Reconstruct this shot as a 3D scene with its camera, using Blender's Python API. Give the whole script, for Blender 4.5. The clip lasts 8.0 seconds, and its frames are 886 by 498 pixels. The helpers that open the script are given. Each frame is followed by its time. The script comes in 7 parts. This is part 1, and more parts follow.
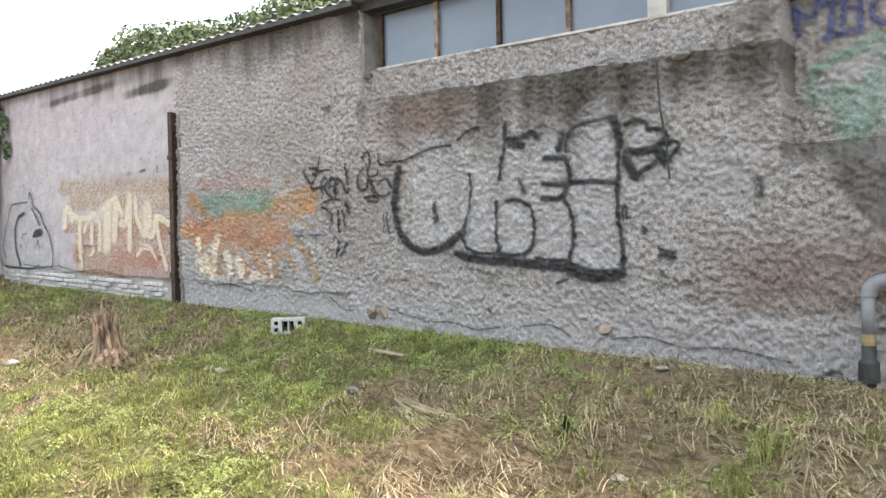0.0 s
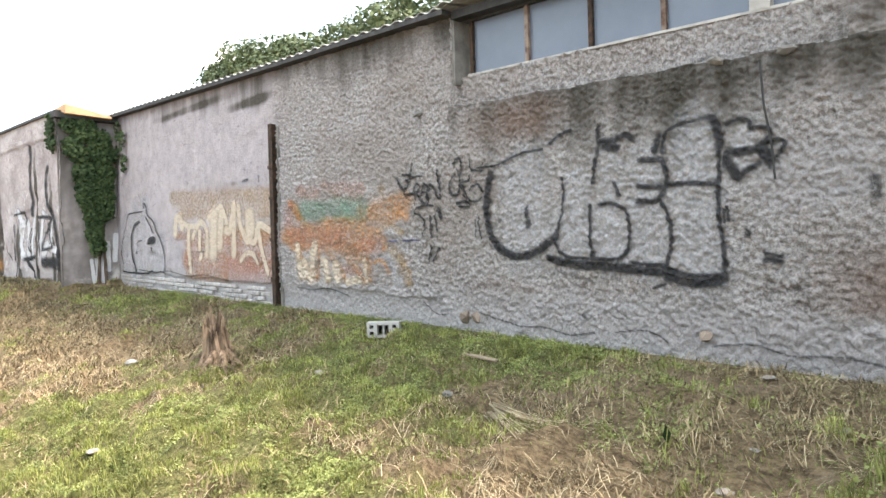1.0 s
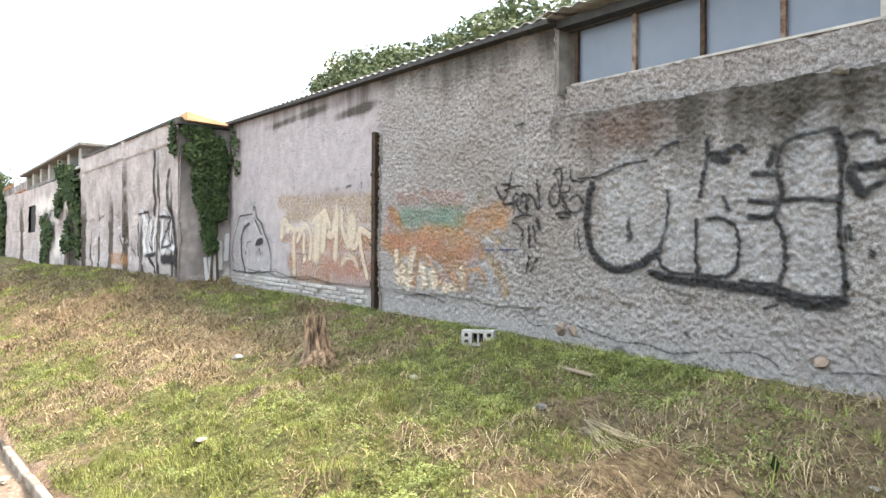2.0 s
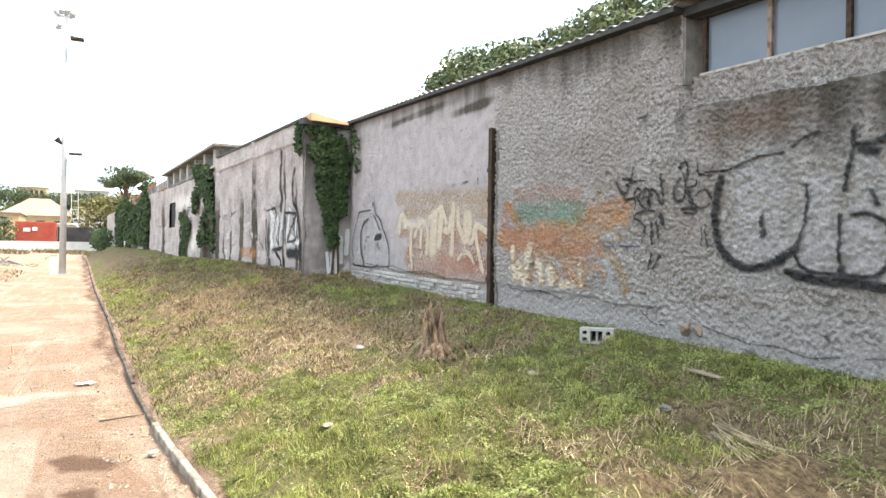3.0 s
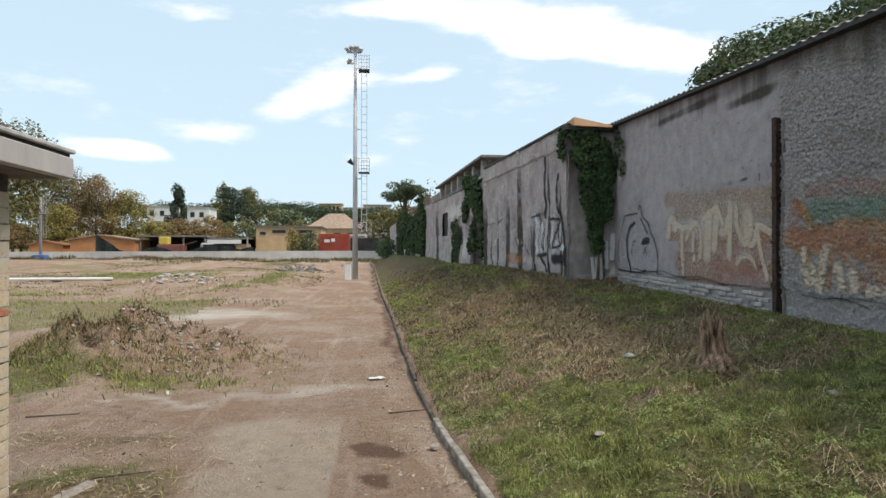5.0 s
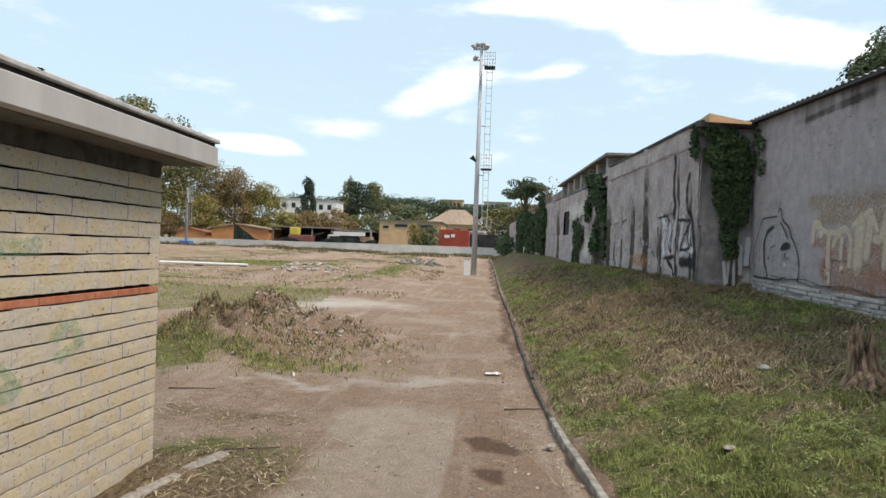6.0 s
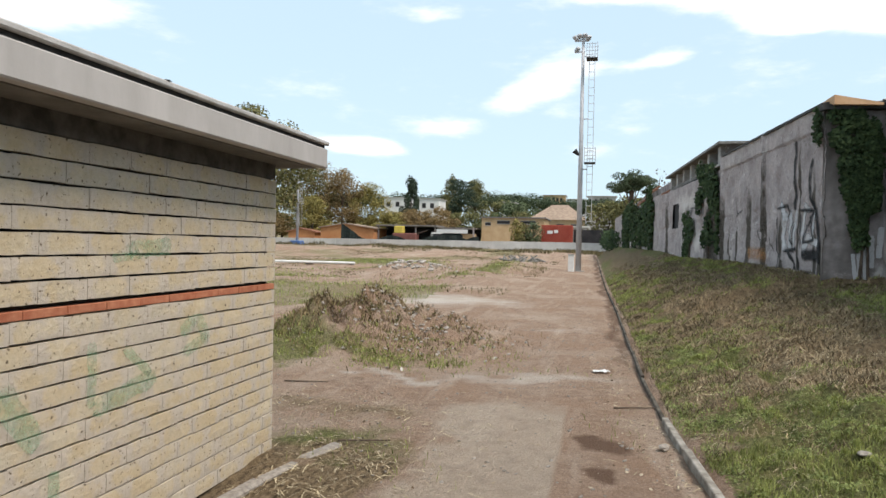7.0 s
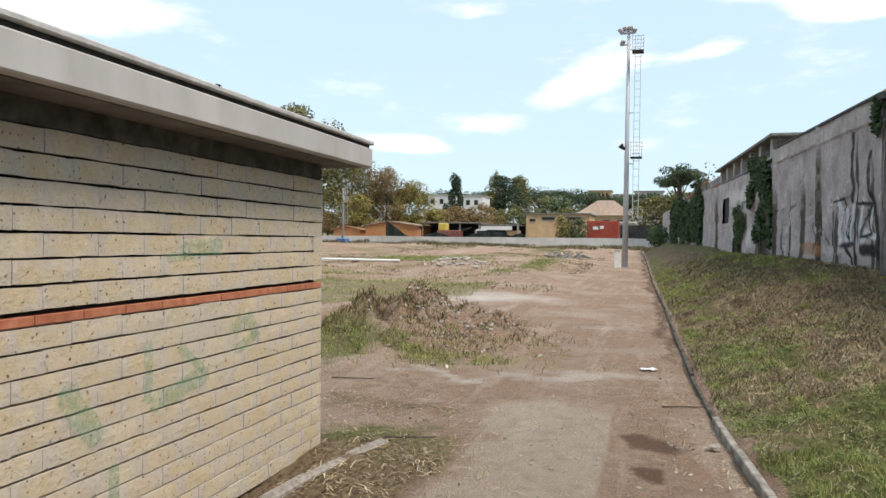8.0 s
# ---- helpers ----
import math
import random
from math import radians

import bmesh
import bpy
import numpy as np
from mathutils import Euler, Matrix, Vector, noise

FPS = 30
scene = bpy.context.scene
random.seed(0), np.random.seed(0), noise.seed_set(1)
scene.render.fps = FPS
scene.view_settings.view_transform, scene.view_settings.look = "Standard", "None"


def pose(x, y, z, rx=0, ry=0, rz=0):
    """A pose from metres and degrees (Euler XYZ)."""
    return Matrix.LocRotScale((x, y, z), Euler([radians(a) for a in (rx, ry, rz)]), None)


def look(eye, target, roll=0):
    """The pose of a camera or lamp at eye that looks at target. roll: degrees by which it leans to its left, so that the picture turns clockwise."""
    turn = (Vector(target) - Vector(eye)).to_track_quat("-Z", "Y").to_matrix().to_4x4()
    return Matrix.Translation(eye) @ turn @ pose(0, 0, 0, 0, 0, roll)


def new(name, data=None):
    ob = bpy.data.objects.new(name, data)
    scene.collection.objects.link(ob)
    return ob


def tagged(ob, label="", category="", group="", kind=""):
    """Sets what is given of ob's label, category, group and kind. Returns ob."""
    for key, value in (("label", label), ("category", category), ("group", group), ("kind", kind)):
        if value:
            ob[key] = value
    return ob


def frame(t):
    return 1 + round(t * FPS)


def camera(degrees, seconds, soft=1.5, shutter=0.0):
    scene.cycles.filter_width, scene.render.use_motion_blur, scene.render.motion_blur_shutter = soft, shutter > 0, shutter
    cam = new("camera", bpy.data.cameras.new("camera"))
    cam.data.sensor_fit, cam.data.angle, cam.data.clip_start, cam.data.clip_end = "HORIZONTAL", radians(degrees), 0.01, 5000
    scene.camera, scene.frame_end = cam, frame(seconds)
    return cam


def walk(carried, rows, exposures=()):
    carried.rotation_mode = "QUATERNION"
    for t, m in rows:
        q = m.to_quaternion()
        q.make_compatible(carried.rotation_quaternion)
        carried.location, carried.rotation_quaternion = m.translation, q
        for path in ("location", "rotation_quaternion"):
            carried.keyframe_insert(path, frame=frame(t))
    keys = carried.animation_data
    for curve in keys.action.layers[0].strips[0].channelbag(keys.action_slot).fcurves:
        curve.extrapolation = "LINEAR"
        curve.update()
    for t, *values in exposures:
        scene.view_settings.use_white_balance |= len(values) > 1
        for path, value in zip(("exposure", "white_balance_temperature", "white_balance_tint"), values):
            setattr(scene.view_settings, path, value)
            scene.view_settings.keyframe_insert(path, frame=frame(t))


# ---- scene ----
cam = camera(65.26, 8.0)
ROWS = [
    (0, 0.417, -0.135, 1.604, 89.33, 1.14, -51.11),
    (0.5, 0.397, -0.129, 1.619, 89.59, 1.37, -48.06),
    (1, 0.380, -0.130, 1.625, 89.73, 1.64, -43.76),
    (1.5, 0.378, -0.128, 1.635, 90.24, 0.64, -39.82),
    (3, 0.304, -0.104, 1.621, 90.14, -0.79, -26.65),
    (3.5, 0.297, -0.088, 1.618, 89.83, -0.64, -21.36),
    (4, 0.288, -0.083, 1.614, 90.04, -0.18, -16.48),
    (4.5, 0.283, -0.075, 1.618, 90.31, 0.58, -10.65),
    (5, 0.273, -0.066, 1.623, 90.43, 0.02, -5.14),
    (6.5, 0.232, -0.001, 1.589, 89.74, -2.14, 9.19),
    (7, 0.224, -0.009, 1.589, 89.54, -1.25, 13.12),
    (7.5, 0.219, -0.011, 1.597, 89.16, -0.87, 15.10),
    (8, 0.225, -0.023, 1.597, 89.22, -0.81, 16.78),
]
walk(cam, [(r[0], pose(*r[1:])) for r in ROWS],
     exposures=[(0, 2.07, 7450, 19), (1.5, 2.05, 7450, 19), (3.0, 1.87, 7400, 17), (3.5, 1.56, 7400, 17), (4.0, 1.21, 7300, 16), (4.5, 0.35, 6900, 14), (5.2, 0.27, 6900, 14), (6.5, 0.32, 6850, 14), (8, 0.37, 6800, 14)])

# ---- sky and sun ----
world = bpy.data.worlds.new("sky")
scene.world = world
world.use_nodes = True
wn, wl = world.node_tree.nodes, world.node_tree.links
sky = wn.new("ShaderNodeTexSky")
sky.sky_type, sky.sun_disc = "NISHITA", False
sky.sun_elevation, sky.sun_rotation = radians(56), radians(118)
sky.dust_density, sky.air_density = 1.5, 1.0
SKY = 0.12
bg = wn["Background"]
bg.inputs["Strength"].default_value = SKY
geo = wn.new("ShaderNodeTexCoord")
squash = wn.new("ShaderNodeMapping")
squash.inputs["Scale"].default_value = (1.0, 1.0, 3.2)
wl.new(geo.outputs["Generated"], squash.inputs["Vector"])
cn = wn.new("ShaderNodeTexNoise")
cn.inputs["Scale"].default_value, cn.inputs["Detail"].default_value, cn.inputs["Roughness"].default_value = 6.5, 9.0, 0.6
wl.new(squash.outputs[0], cn.inputs["Vector"])


def sky_sum(a, b, op="ADD"):
    n = wn.new("ShaderNodeMath")
    n.operation = op
    for k, q in enumerate((a, b)):
        if isinstance(q, bpy.types.NodeSocket):
            wl.new(q, n.inputs[k])
        else:
            n.inputs[k].default_value = q
    return n.outputs[0]


# banks and wisps of cloud: azimuth, height, tilt, half length and half width in degrees, weight
CLOUDS = [(11.9, 18.4, -11.9, 13.6, 2.8, 1.0),
          (22.9, 15.6, -8.6, 10.2, 2.1, 1.0),
          (-1.7, 19.4, 1.9, 5.8, 1.0, 0.7),
          (-4.6, 13.4, 26.1, 6.8, 1.9, 0.75),
          (-12.7, 9.5, -4.1, 5.3, 1.2, 0.75),
          (-20.1, 7.7, 0.0, 4.7, 1.1, 0.65),
          (2.5, 14.3, 5.4, 4.7, 0.9, 0.5),
          (-14.5, 18.0, 3.1, 3.0, 1.0, 0.5),
          (-45.3, 16.0, 7.6, 10.6, 2.3, 0.95),
          
          (-19.9, 7.8, -5.4, 4.9, 1.0, 0.55),
          (4.4, 14.6, 4.2, 2.5, 1.0, 0.5),
          (12.9, 16.9, -5.7, 4.6, 1.4, 0.8),
          # three broad unseen banks, added out of view for the sky's light
          (150.0, 50.0, 0.0, 60.0, 25.0, 1.0), (-120.0, 45.0, 10.0, 50.0, 22.0, 1.0), (60.0, 60.0, -20.0, 40.0, 14.0, 0.9)]
bank_sum = 0.0
for az, el, tilt, la, lb, weight in CLOUDS:
    way = Euler((radians(el), 0, radians(-az))).to_matrix() @ Vector((0, 1, 0))
    turn = Euler((radians(el), 0, radians(-az))).to_matrix() @ Matrix.Rotation(radians(-tilt), 3, "Y")
    at = wn.new("ShaderNodeMapping")
    at.vector_type = "TEXTURE"
    at.inputs["Location"].default_value = way
    at.inputs["Rotation"].default_value = turn.to_euler()
    at.inputs["Scale"].default_value = (math.sin(radians(min(la, 80))), 1.0, math.sin(radians(lb)))
    wl.new(geo.outputs["Generated"], at.inputs["Vector"])
    ball = wn.new("ShaderNodeTexGradient")
    ball.gradient_type = "SPHERICAL"
    wl.new(at.outputs[0], ball.inputs[0])
    bank_sum = sky_sum(sky_sum(ball.outputs["Fac"], weight, "MULTIPLY"), bank_sum)
cr = wn.new("ShaderNodeValToRGB")
cr.color_ramp.interpolation = "EASE"
cr.color_ramp.elements[0].position, cr.color_ramp.elements[1].position = 0.58, 1.22
cr.color_ramp.elements[1].color = (0.82, 0.82, 0.82, 1)
wl.new(sky_sum(sky_sum(bank_sum, 0.62, "MULTIPLY"), sky_sum(cn.outputs["Fac"], 1.05, "MULTIPLY")), cr.inputs["Fac"])
cm = wn.new("ShaderNodeMixRGB")
cm.inputs["Color2"].default_value = (9.4, 9.6, 9.8, 1)
haze = wn.new("ShaderNodeMixRGB")
haze.inputs["Fac"].default_value = 0.72
haze.inputs["Color2"].default_value = (5.0, 6.9, 8.1, 1)
wl.new(sky.outputs[0], haze.inputs["Color1"])
wl.new(cr.outputs[0], cm.inputs["Fac"])
wl.new(haze.outputs[0], cm.inputs["Color1"])
wl.new(cm.outputs[0], bg.inputs["Color"])
sun = new("sun", bpy.data.lights.new("sun", "SUN"))
sun.data.energy, sun.data.angle, sun.data.color = 2.85, radians(18), (1.0, 0.94, 0.86)
sun.matrix_world = look((0, 0, 0), (-0.49, 0.26, -0.83))


# ---- helpers for building ----
def link(bm, name, mats, parent=None, label="", smooth=False):
    me = bpy.data.meshes.new(name)
    bm.to_mesh(me)
    bm.free()
    for m in mats if isinstance(mats, (list, tuple)) else [mats]:
        me.materials.append(m)
    if smooth:
        me.shade_smooth()
    ob = new(name, me)
    if parent is not None:
        ob.parent = parent
        ob.matrix_parent_inverse = parent.matrix_basis.inverted()
    if label:
        ob["label"] = label
    return ob


def part(name, bm, material, parent, label="", smooth=False):
    return link(bm, name, material, parent, label, smooth)


def mesh_of(name, verts, faces, material, parent=None, label="", smooth=False):
    me = bpy.data.meshes.new(name)
    me.from_pydata([tuple(v) for v in verts], [], [tuple(f) for f in faces])
    me.materials.append(material)
    if smooth:
        me.shade_smooth()
    ob = new(name, me)
    if parent is not None:
        ob.parent = parent
        ob.matrix_parent_inverse = parent.matrix_basis.inverted()
    if label:
        ob["label"] = label
    return ob


def quad_mesh(name, co, faces, material, parent=None):
    me = bpy.data.meshes.new(name)
    co, faces = np.asarray(co, np.float32), np.asarray(faces, np.int32)
    me.vertices.add(len(co))
    me.vertices.foreach_set("co", co.reshape(-1))
    me.loops.add(faces.size)
    me.loops.foreach_set("vertex_index", faces.reshape(-1))
    me.polygons.add(len(faces))
    me.polygons.foreach_set("loop_start", np.arange(0, faces.size, 4, dtype=np.int32))
    me.update(calc_edges=True)
    me.materials.append(material)
    me.shade_smooth()
    ob = new(name, me)
    if parent is not None:
        ob.parent = parent
        ob.matrix_parent_inverse = parent.matrix_basis.inverted()
    return ob


def thing(name, at, label, category, group="", kind=""):
    e = new(name)
    e.matrix_basis = Matrix.Translation(at)
    e.empty_display_size = 0.2
    return tagged(e, label, category, group, kind)


def box(bm, a, b, bevel=0.0):
    """An upright box between two corners, in world metres."""
    lo, hi = [min(p) for p in zip(a, b)], [max(p) for p in zip(a, b)]
    r = bmesh.ops.create_cube(bm, size=1)
    for v in r["verts"]:
        v.co = Vector([(lo[i] + hi[i]) / 2 + v.co[i] * (hi[i] - lo[i]) for i in range(3)])
    if bevel:
        ed = list({e for v in r["verts"] for e in v.link_edges})
        bmesh.ops.bevel(bm, geom=ed, offset=bevel, segments=1, affect="EDGES")
    return bm


def boxes(*pairs, bevel=0.0):
    bm = bmesh.new()
    for a, b in pairs:
        box(bm, a, b, bevel)
    return bm


def tube(bm, a, b, r1, r2=None, seg=10):
    a, b = Vector(a), Vector(b)
    d = b - a
    m = Matrix.Translation((a + b) / 2) @ d.to_track_quat("Z", "Y").to_matrix().to_4x4()
    bmesh.ops.create_cone(bm, cap_ends=True, segments=seg, radius1=r1, radius2=r1 if r2 is None else r2, depth=d.length, matrix=m)
    return bm


def hash2(i, j, seed):
    h = (i.astype(np.int64) * 374761393 + j.astype(np.int64) * 668265263 + seed * 1442695041) & 0x7FFFFFFF
    h = ((h ^ (h >> 13)) * 1274126177) & 0x7FFFFFFF
    return ((h ^ (h >> 16)) & 0xFFFF) / 65535.0


def vnoise(x, y, seed=0):
    """Smooth value noise, 0 to 1, on arrays."""
    i, j = np.floor(x), np.floor(y)
    u, v = x - i, y - j
    u, v = u * u * (3 - 2 * u), v * v * (3 - 2 * v)
    a, b = hash2(i, j, seed), hash2(i + 1, j, seed)
    c, d = hash2(i, j + 1, seed), hash2(i + 1, j + 1, seed)
    return (a * (1 - u) + b * u) * (1 - v) + (c * (1 - u) + d * u) * v


def fbm(x, y, seed=0, octaves=4):
    out, amp, tot = 0.0, 1.0, 0.0
    for o in range(octaves):
        out = out + amp * vnoise(x * 2 ** o, y * 2 ** o, seed + o * 17)
        tot += amp
        amp *= 0.5
    return out / tot


# ---- materials ----
class Nodes:
    """A material with short calls for its nodes."""

    def __init__(self, name, rough=0.85, metal=0.0, spec=0.3):
        self.m = bpy.data.materials.new(name)
        self.m.use_nodes = True
        self.t = self.m.node_tree
        self.b = self.t.nodes["Principled BSDF"]
        self.b.inputs["Roughness"].default_value = rough
        self.b.inputs["Metallic"].default_value = metal
        self.b.inputs["Specular IOR Level"].default_value = spec

    def put(self, kind, **given):
        n = self.t.nodes.new(kind)
        for k, v in given.items():
            self.set(n, k, v)
        return n

    def set(self, n, k, v):
        s = n.inputs[int(k[1:])] if k[0] == "i" and k[1:].isdigit() else n.inputs[k]
        if isinstance(v, bpy.types.NodeSocket):
            self.t.links.new(v, s)
        else:
            s.default_value = v

    def place(self, scale=(1, 1, 1)):
        g = self.put("ShaderNodeNewGeometry")
        mp = self.put("ShaderNodeMapping", Vector=g.outputs["Position"], Scale=scale)
        return mp.outputs[0]

    def noise(self, scale, detail=4.0, rough=0.55, vec=None, stretch=(1, 1, 1)):
        n = self.put("ShaderNodeTexNoise", Scale=scale, Detail=detail, Roughness=rough, Vector=vec or self.place(stretch))
        return n.outputs["Fac"]

    def ramp(self, fac, a, b, ca=(0, 0, 0, 1), cb=(1, 1, 1, 1)):
        r = self.put("ShaderNodeValToRGB", Fac=fac)
        e = r.color_ramp.elements
        e[0].position, e[1].position, e[0].color, e[1].color = a, b, ca, cb
        return r.outputs["Color"]

    def mix(self, fac, a, b, how="MIX"):
        n = self.put("ShaderNodeMixRGB", Fac=fac, Color1=a, Color2=b)
        n.blend_type = how
        return n.outputs[0]

    def math(self, op, a, b=0.0):
        n = self.put("ShaderNodeMath", i0=a, i1=b)
        n.operation = op
        return n.outputs[0]

    def attr(self, name):
        n = self.put("ShaderNodeAttribute")
        n.attribute_name = name
        return n.outputs["Fac"]

    def bump(self, h, strength=0.5, dist=0.02):
        n = self.put("ShaderNodeBump", Height=h, Strength=strength, Distance=dist)
        self.t.links.new(n.outputs[0], self.b.inputs["Normal"])

    def colour(self, c):
        self.set(self.b, "Base Color", c)
        return self.m


def rgb(r, g, b):
    return (r, g, b, 1)


def plain(name, a, b, scale=6.0, rough=0.8, metal=0.0, bump=0.2, stretch=(1, 1, 1), spec=0.3, dist=0.01):
    """Two tones mixed by grain and by larger stains, with fine relief."""
    n = Nodes(name, rough, metal, spec)
    f = n.noise(scale, 6, 0.6, stretch=stretch)
    c = n.mix(n.ramp(f, 0.35, 0.7), a, b)
    big = n.noise(scale * 0.13, 3, 0.5, stretch=stretch)
    c = n.mix(0.45, c, n.ramp(big, 0.3, 0.75, rgb(0.55, 0.55, 0.55), rgb(1.0, 1.0, 1.0)), "MULTIPLY")
    if bump:
        n.bump(n.noise(scale * 4, 5, 0.6), bump, dist)
    return n.colour(c)


def varied(name, a, b, rough=0.75, spec=0.25, trans=0.0, clump=0.9, low=0.6):
    """Leaves and blades: each one its own tone between two."""
    n = Nodes(name, rough, 0.0, spec)
    g = n.put("ShaderNodeNewGeometry")
    c = n.mix(g.outputs["Random Per Island"], a, b)
    c = n.mix(0.5 if clump < 1 else 0.9, c, n.ramp(n.noise(clump, 4), 0.34, 0.66, rgb(low, low, low * 0.92), rgb(1.1, 1.1, 1.0)), "MULTIPLY")
    n.colour(c)
    if trans:
        t = n.put("ShaderNodeBsdfTranslucent", Color=c)
        mx = n.put("ShaderNodeMixShader", i0=trans, i1=n.b.outputs[0], i2=t.outputs[0])
        n.t.links.new(mx.outputs[0], n.t.nodes["Material Output"].inputs["Surface"])
    return n.m


def spray(name, c, cover=0.55, scale=26.0, tone=0.7, opaque=0.85):
    """Worn spray paint: it clings in patches, fades at its edge and lets the plaster show."""
    n = Nodes(name, 0.8, 0.0, 0.25)
    fine = n.noise(scale, 3, 0.6)
    n.colour(n.mix(n.noise(3.0, 4), tuple(v * tone for v in c[:3]) + (1,), c))
    n.bump(n.noise(60, 4, 0.7), 0.5, 0.01)
    lo = 1.0 - cover
    mask = n.ramp(n.math("ADD", n.math("MULTIPLY", fine, 0.75), n.math("MULTIPLY", n.noise(2.2, 3), 0.25)), max(0.0, lo - 0.08) * 0.6 + 0.11, lo * 0.6 + 0.23)
    mask = n.math("MULTIPLY", mask, n.attr("cover"))
    tr = n.put("ShaderNodeBsdfTransparent")
    mx = n.put("ShaderNodeMixShader", i0=n.math("MULTIPLY", mask, opaque), i1=tr.outputs[0], i2=n.b.outputs[0])
    n.t.links.new(mx.outputs[0], n.t.nodes["Material Output"].inputs["Surface"])
    return n.m


def plaster_material():
    n = Nodes("rough_plaster", 0.92, 0.0, 0.15)
    pos = n.put("ShaderNodeNewGeometry").outputs["Position"]
    sep = n.put("ShaderNodeSeparateXYZ", Vector=pos)
    y, z = sep.outputs["Y"], sep.outputs["Z"]
    grain = n.math("ADD", n.math("MULTIPLY", n.noise(30, 5, 0.7), 0.6), n.math("MULTIPLY", n.noise(75, 3, 0.6), 0.4))
    c = n.mix(n.ramp(grain, 0.41, 0.57), rgb(0.229, 0.213, 0.208), rgb(0.496, 0.474, 0.466))
    c = n.mix(n.ramp(n.noise(13, 7, 0.72), 0.56, 0.66), c, n.mix(0.4, c, rgb(0.102, 0.092, 0.087)))
    c = n.mix(n.ramp(n.noise(0.8, 4), 0.44, 0.62), c, n.mix(0.42, c, rgb(0.255, 0.213, 0.189), "MIX"))
    c = n.mix(n.ramp(n.noise(1.7, 5, 0.6), 0.55, 0.75), c, n.mix(0.5, c, rgb(0.382, 0.366, 0.364)))
    # smoother lilac render further along
    far = n.ramp(n.math("ADD", n.math("MULTIPLY", y, 0.1), n.math("MULTIPLY", n.noise(0.7, 3), 0.12)), 0.83, 0.90)
    c = n.mix(far, c, n.mix(n.ramp(n.noise(5, 5), 0.3, 0.75), n.mix(n.ramp(grain, 0.38, 0.6), rgb(0.289, 0.262, 0.272), rgb(0.457, 0.417, 0.432)), rgb(0.532, 0.490, 0.507)))
    c = n.mix(n.math("MULTIPLY", far, n.ramp(n.noise(9, 8, 0.75, stretch=(1, 0.7, 1.6)), 0.58, 0.68)), c, rgb(0.190, 0.167, 0.169))
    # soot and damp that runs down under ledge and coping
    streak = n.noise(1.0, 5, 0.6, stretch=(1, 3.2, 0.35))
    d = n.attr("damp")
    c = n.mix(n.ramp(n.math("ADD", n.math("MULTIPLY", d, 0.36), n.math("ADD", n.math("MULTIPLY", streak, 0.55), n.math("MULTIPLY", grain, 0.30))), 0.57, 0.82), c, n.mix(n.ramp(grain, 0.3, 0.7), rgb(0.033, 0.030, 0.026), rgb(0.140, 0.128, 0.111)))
    rust = n.attr("rust")
    c = n.mix(n.ramp(n.math("MULTIPLY", rust, n.math("ADD", n.noise(2.3, 5, 0.6), 0.4)), 0.3, 0.95), c, n.mix(n.ramp(grain, 0.3, 0.7), rgb(0.134, 0.090, 0.072), rgb(0.283, 0.201, 0.164)))
    pale = n.attr("pale")
    c = n.mix(n.ramp(n.math("MULTIPLY", pale, n.math("ADD", n.noise(3, 5, 0.6), 0.5)), 0.45, 0.75), c, n.mix(n.ramp(grain, 0.3, 0.65), rgb(0.267, 0.251, 0.250), rgb(0.484, 0.467, 0.466)))
    h = n.math("ADD", n.noise(48, 6, 0.75), n.math("MULTIPLY", n.noise(110, 3, 0.6), 0.4))
    n.bump(h, 1.0, 0.032)
    return n.colour(c)


def far_wall_material():
    n = Nodes("stained_render", 0.93, 0.0, 0.12)
    fine = n.noise(16, 6, 0.7)
    c = n.mix(n.ramp(n.noise(1.6, 7, 0.65), 0.34, 0.66), rgb(0.338, 0.299, 0.296), rgb(0.544, 0.492, 0.487))
    c = n.mix(n.ramp(fine, 0.3, 0.6), n.mix(0.4, c, rgb(0.188, 0.166, 0.160)), c)
    c = n.mix(n.ramp(n.noise(5.5, 8, 0.75), 0.57, 0.66), c, n.mix(0.55, c, rgb(0.122, 0.106, 0.096)))
    c = n.mix(n.ramp(n.noise(2.3, 8, 0.7), 0.60, 0.67), c, rgb(0.619, 0.584, 0.564))
    d = n.math("ADD", n.math("MULTIPLY", n.attr("damp"), 0.42), n.math("MULTIPLY", n.noise(2.6, 8, 0.72, stretch=(1, 1.6, 0.7)), 0.6))
    c = n.mix(n.ramp(d, 0.47, 0.62), c, n.mix(n.ramp(fine, 0.3, 0.7), rgb(0.038, 0.033, 0.029), rgb(0.141, 0.124, 0.105)))
    p = n.math("MULTIPLY", n.attr("pale"), n.math("ADD", n.noise(1.3, 7, 0.65), 0.4))
    c = n.mix(n.ramp(p, 0.5, 0.75), c, rgb(0.619, 0.589, 0.569))
    n.bump(n.noise(14, 8, 0.75), 1.0, 0.05)
    return n.colour(c)


def old_wall_material():
    n = Nodes("old_render", 0.92, 0.0, 0.15)
    c = n.mix(n.ramp(n.noise(5, 6, 0.6), 0.3, 0.75), rgb(0.22, 0.20, 0.195), rgb(0.40, 0.365, 0.355))
    c = n.mix(n.ramp(n.noise(0.7, 4, 0.6, stretch=(1, 1, 0.4)), 0.46, 0.60), c, rgb(0.11, 0.098, 0.09))
    c = n.mix(n.ramp(n.noise(1.1, 6, 0.65), 0.6, 0.68), c, rgb(0.50, 0.48, 0.46))
    n.bump(n.noise(12, 6, 0.65), 0.6, 0.03)
    return n.colour(c)


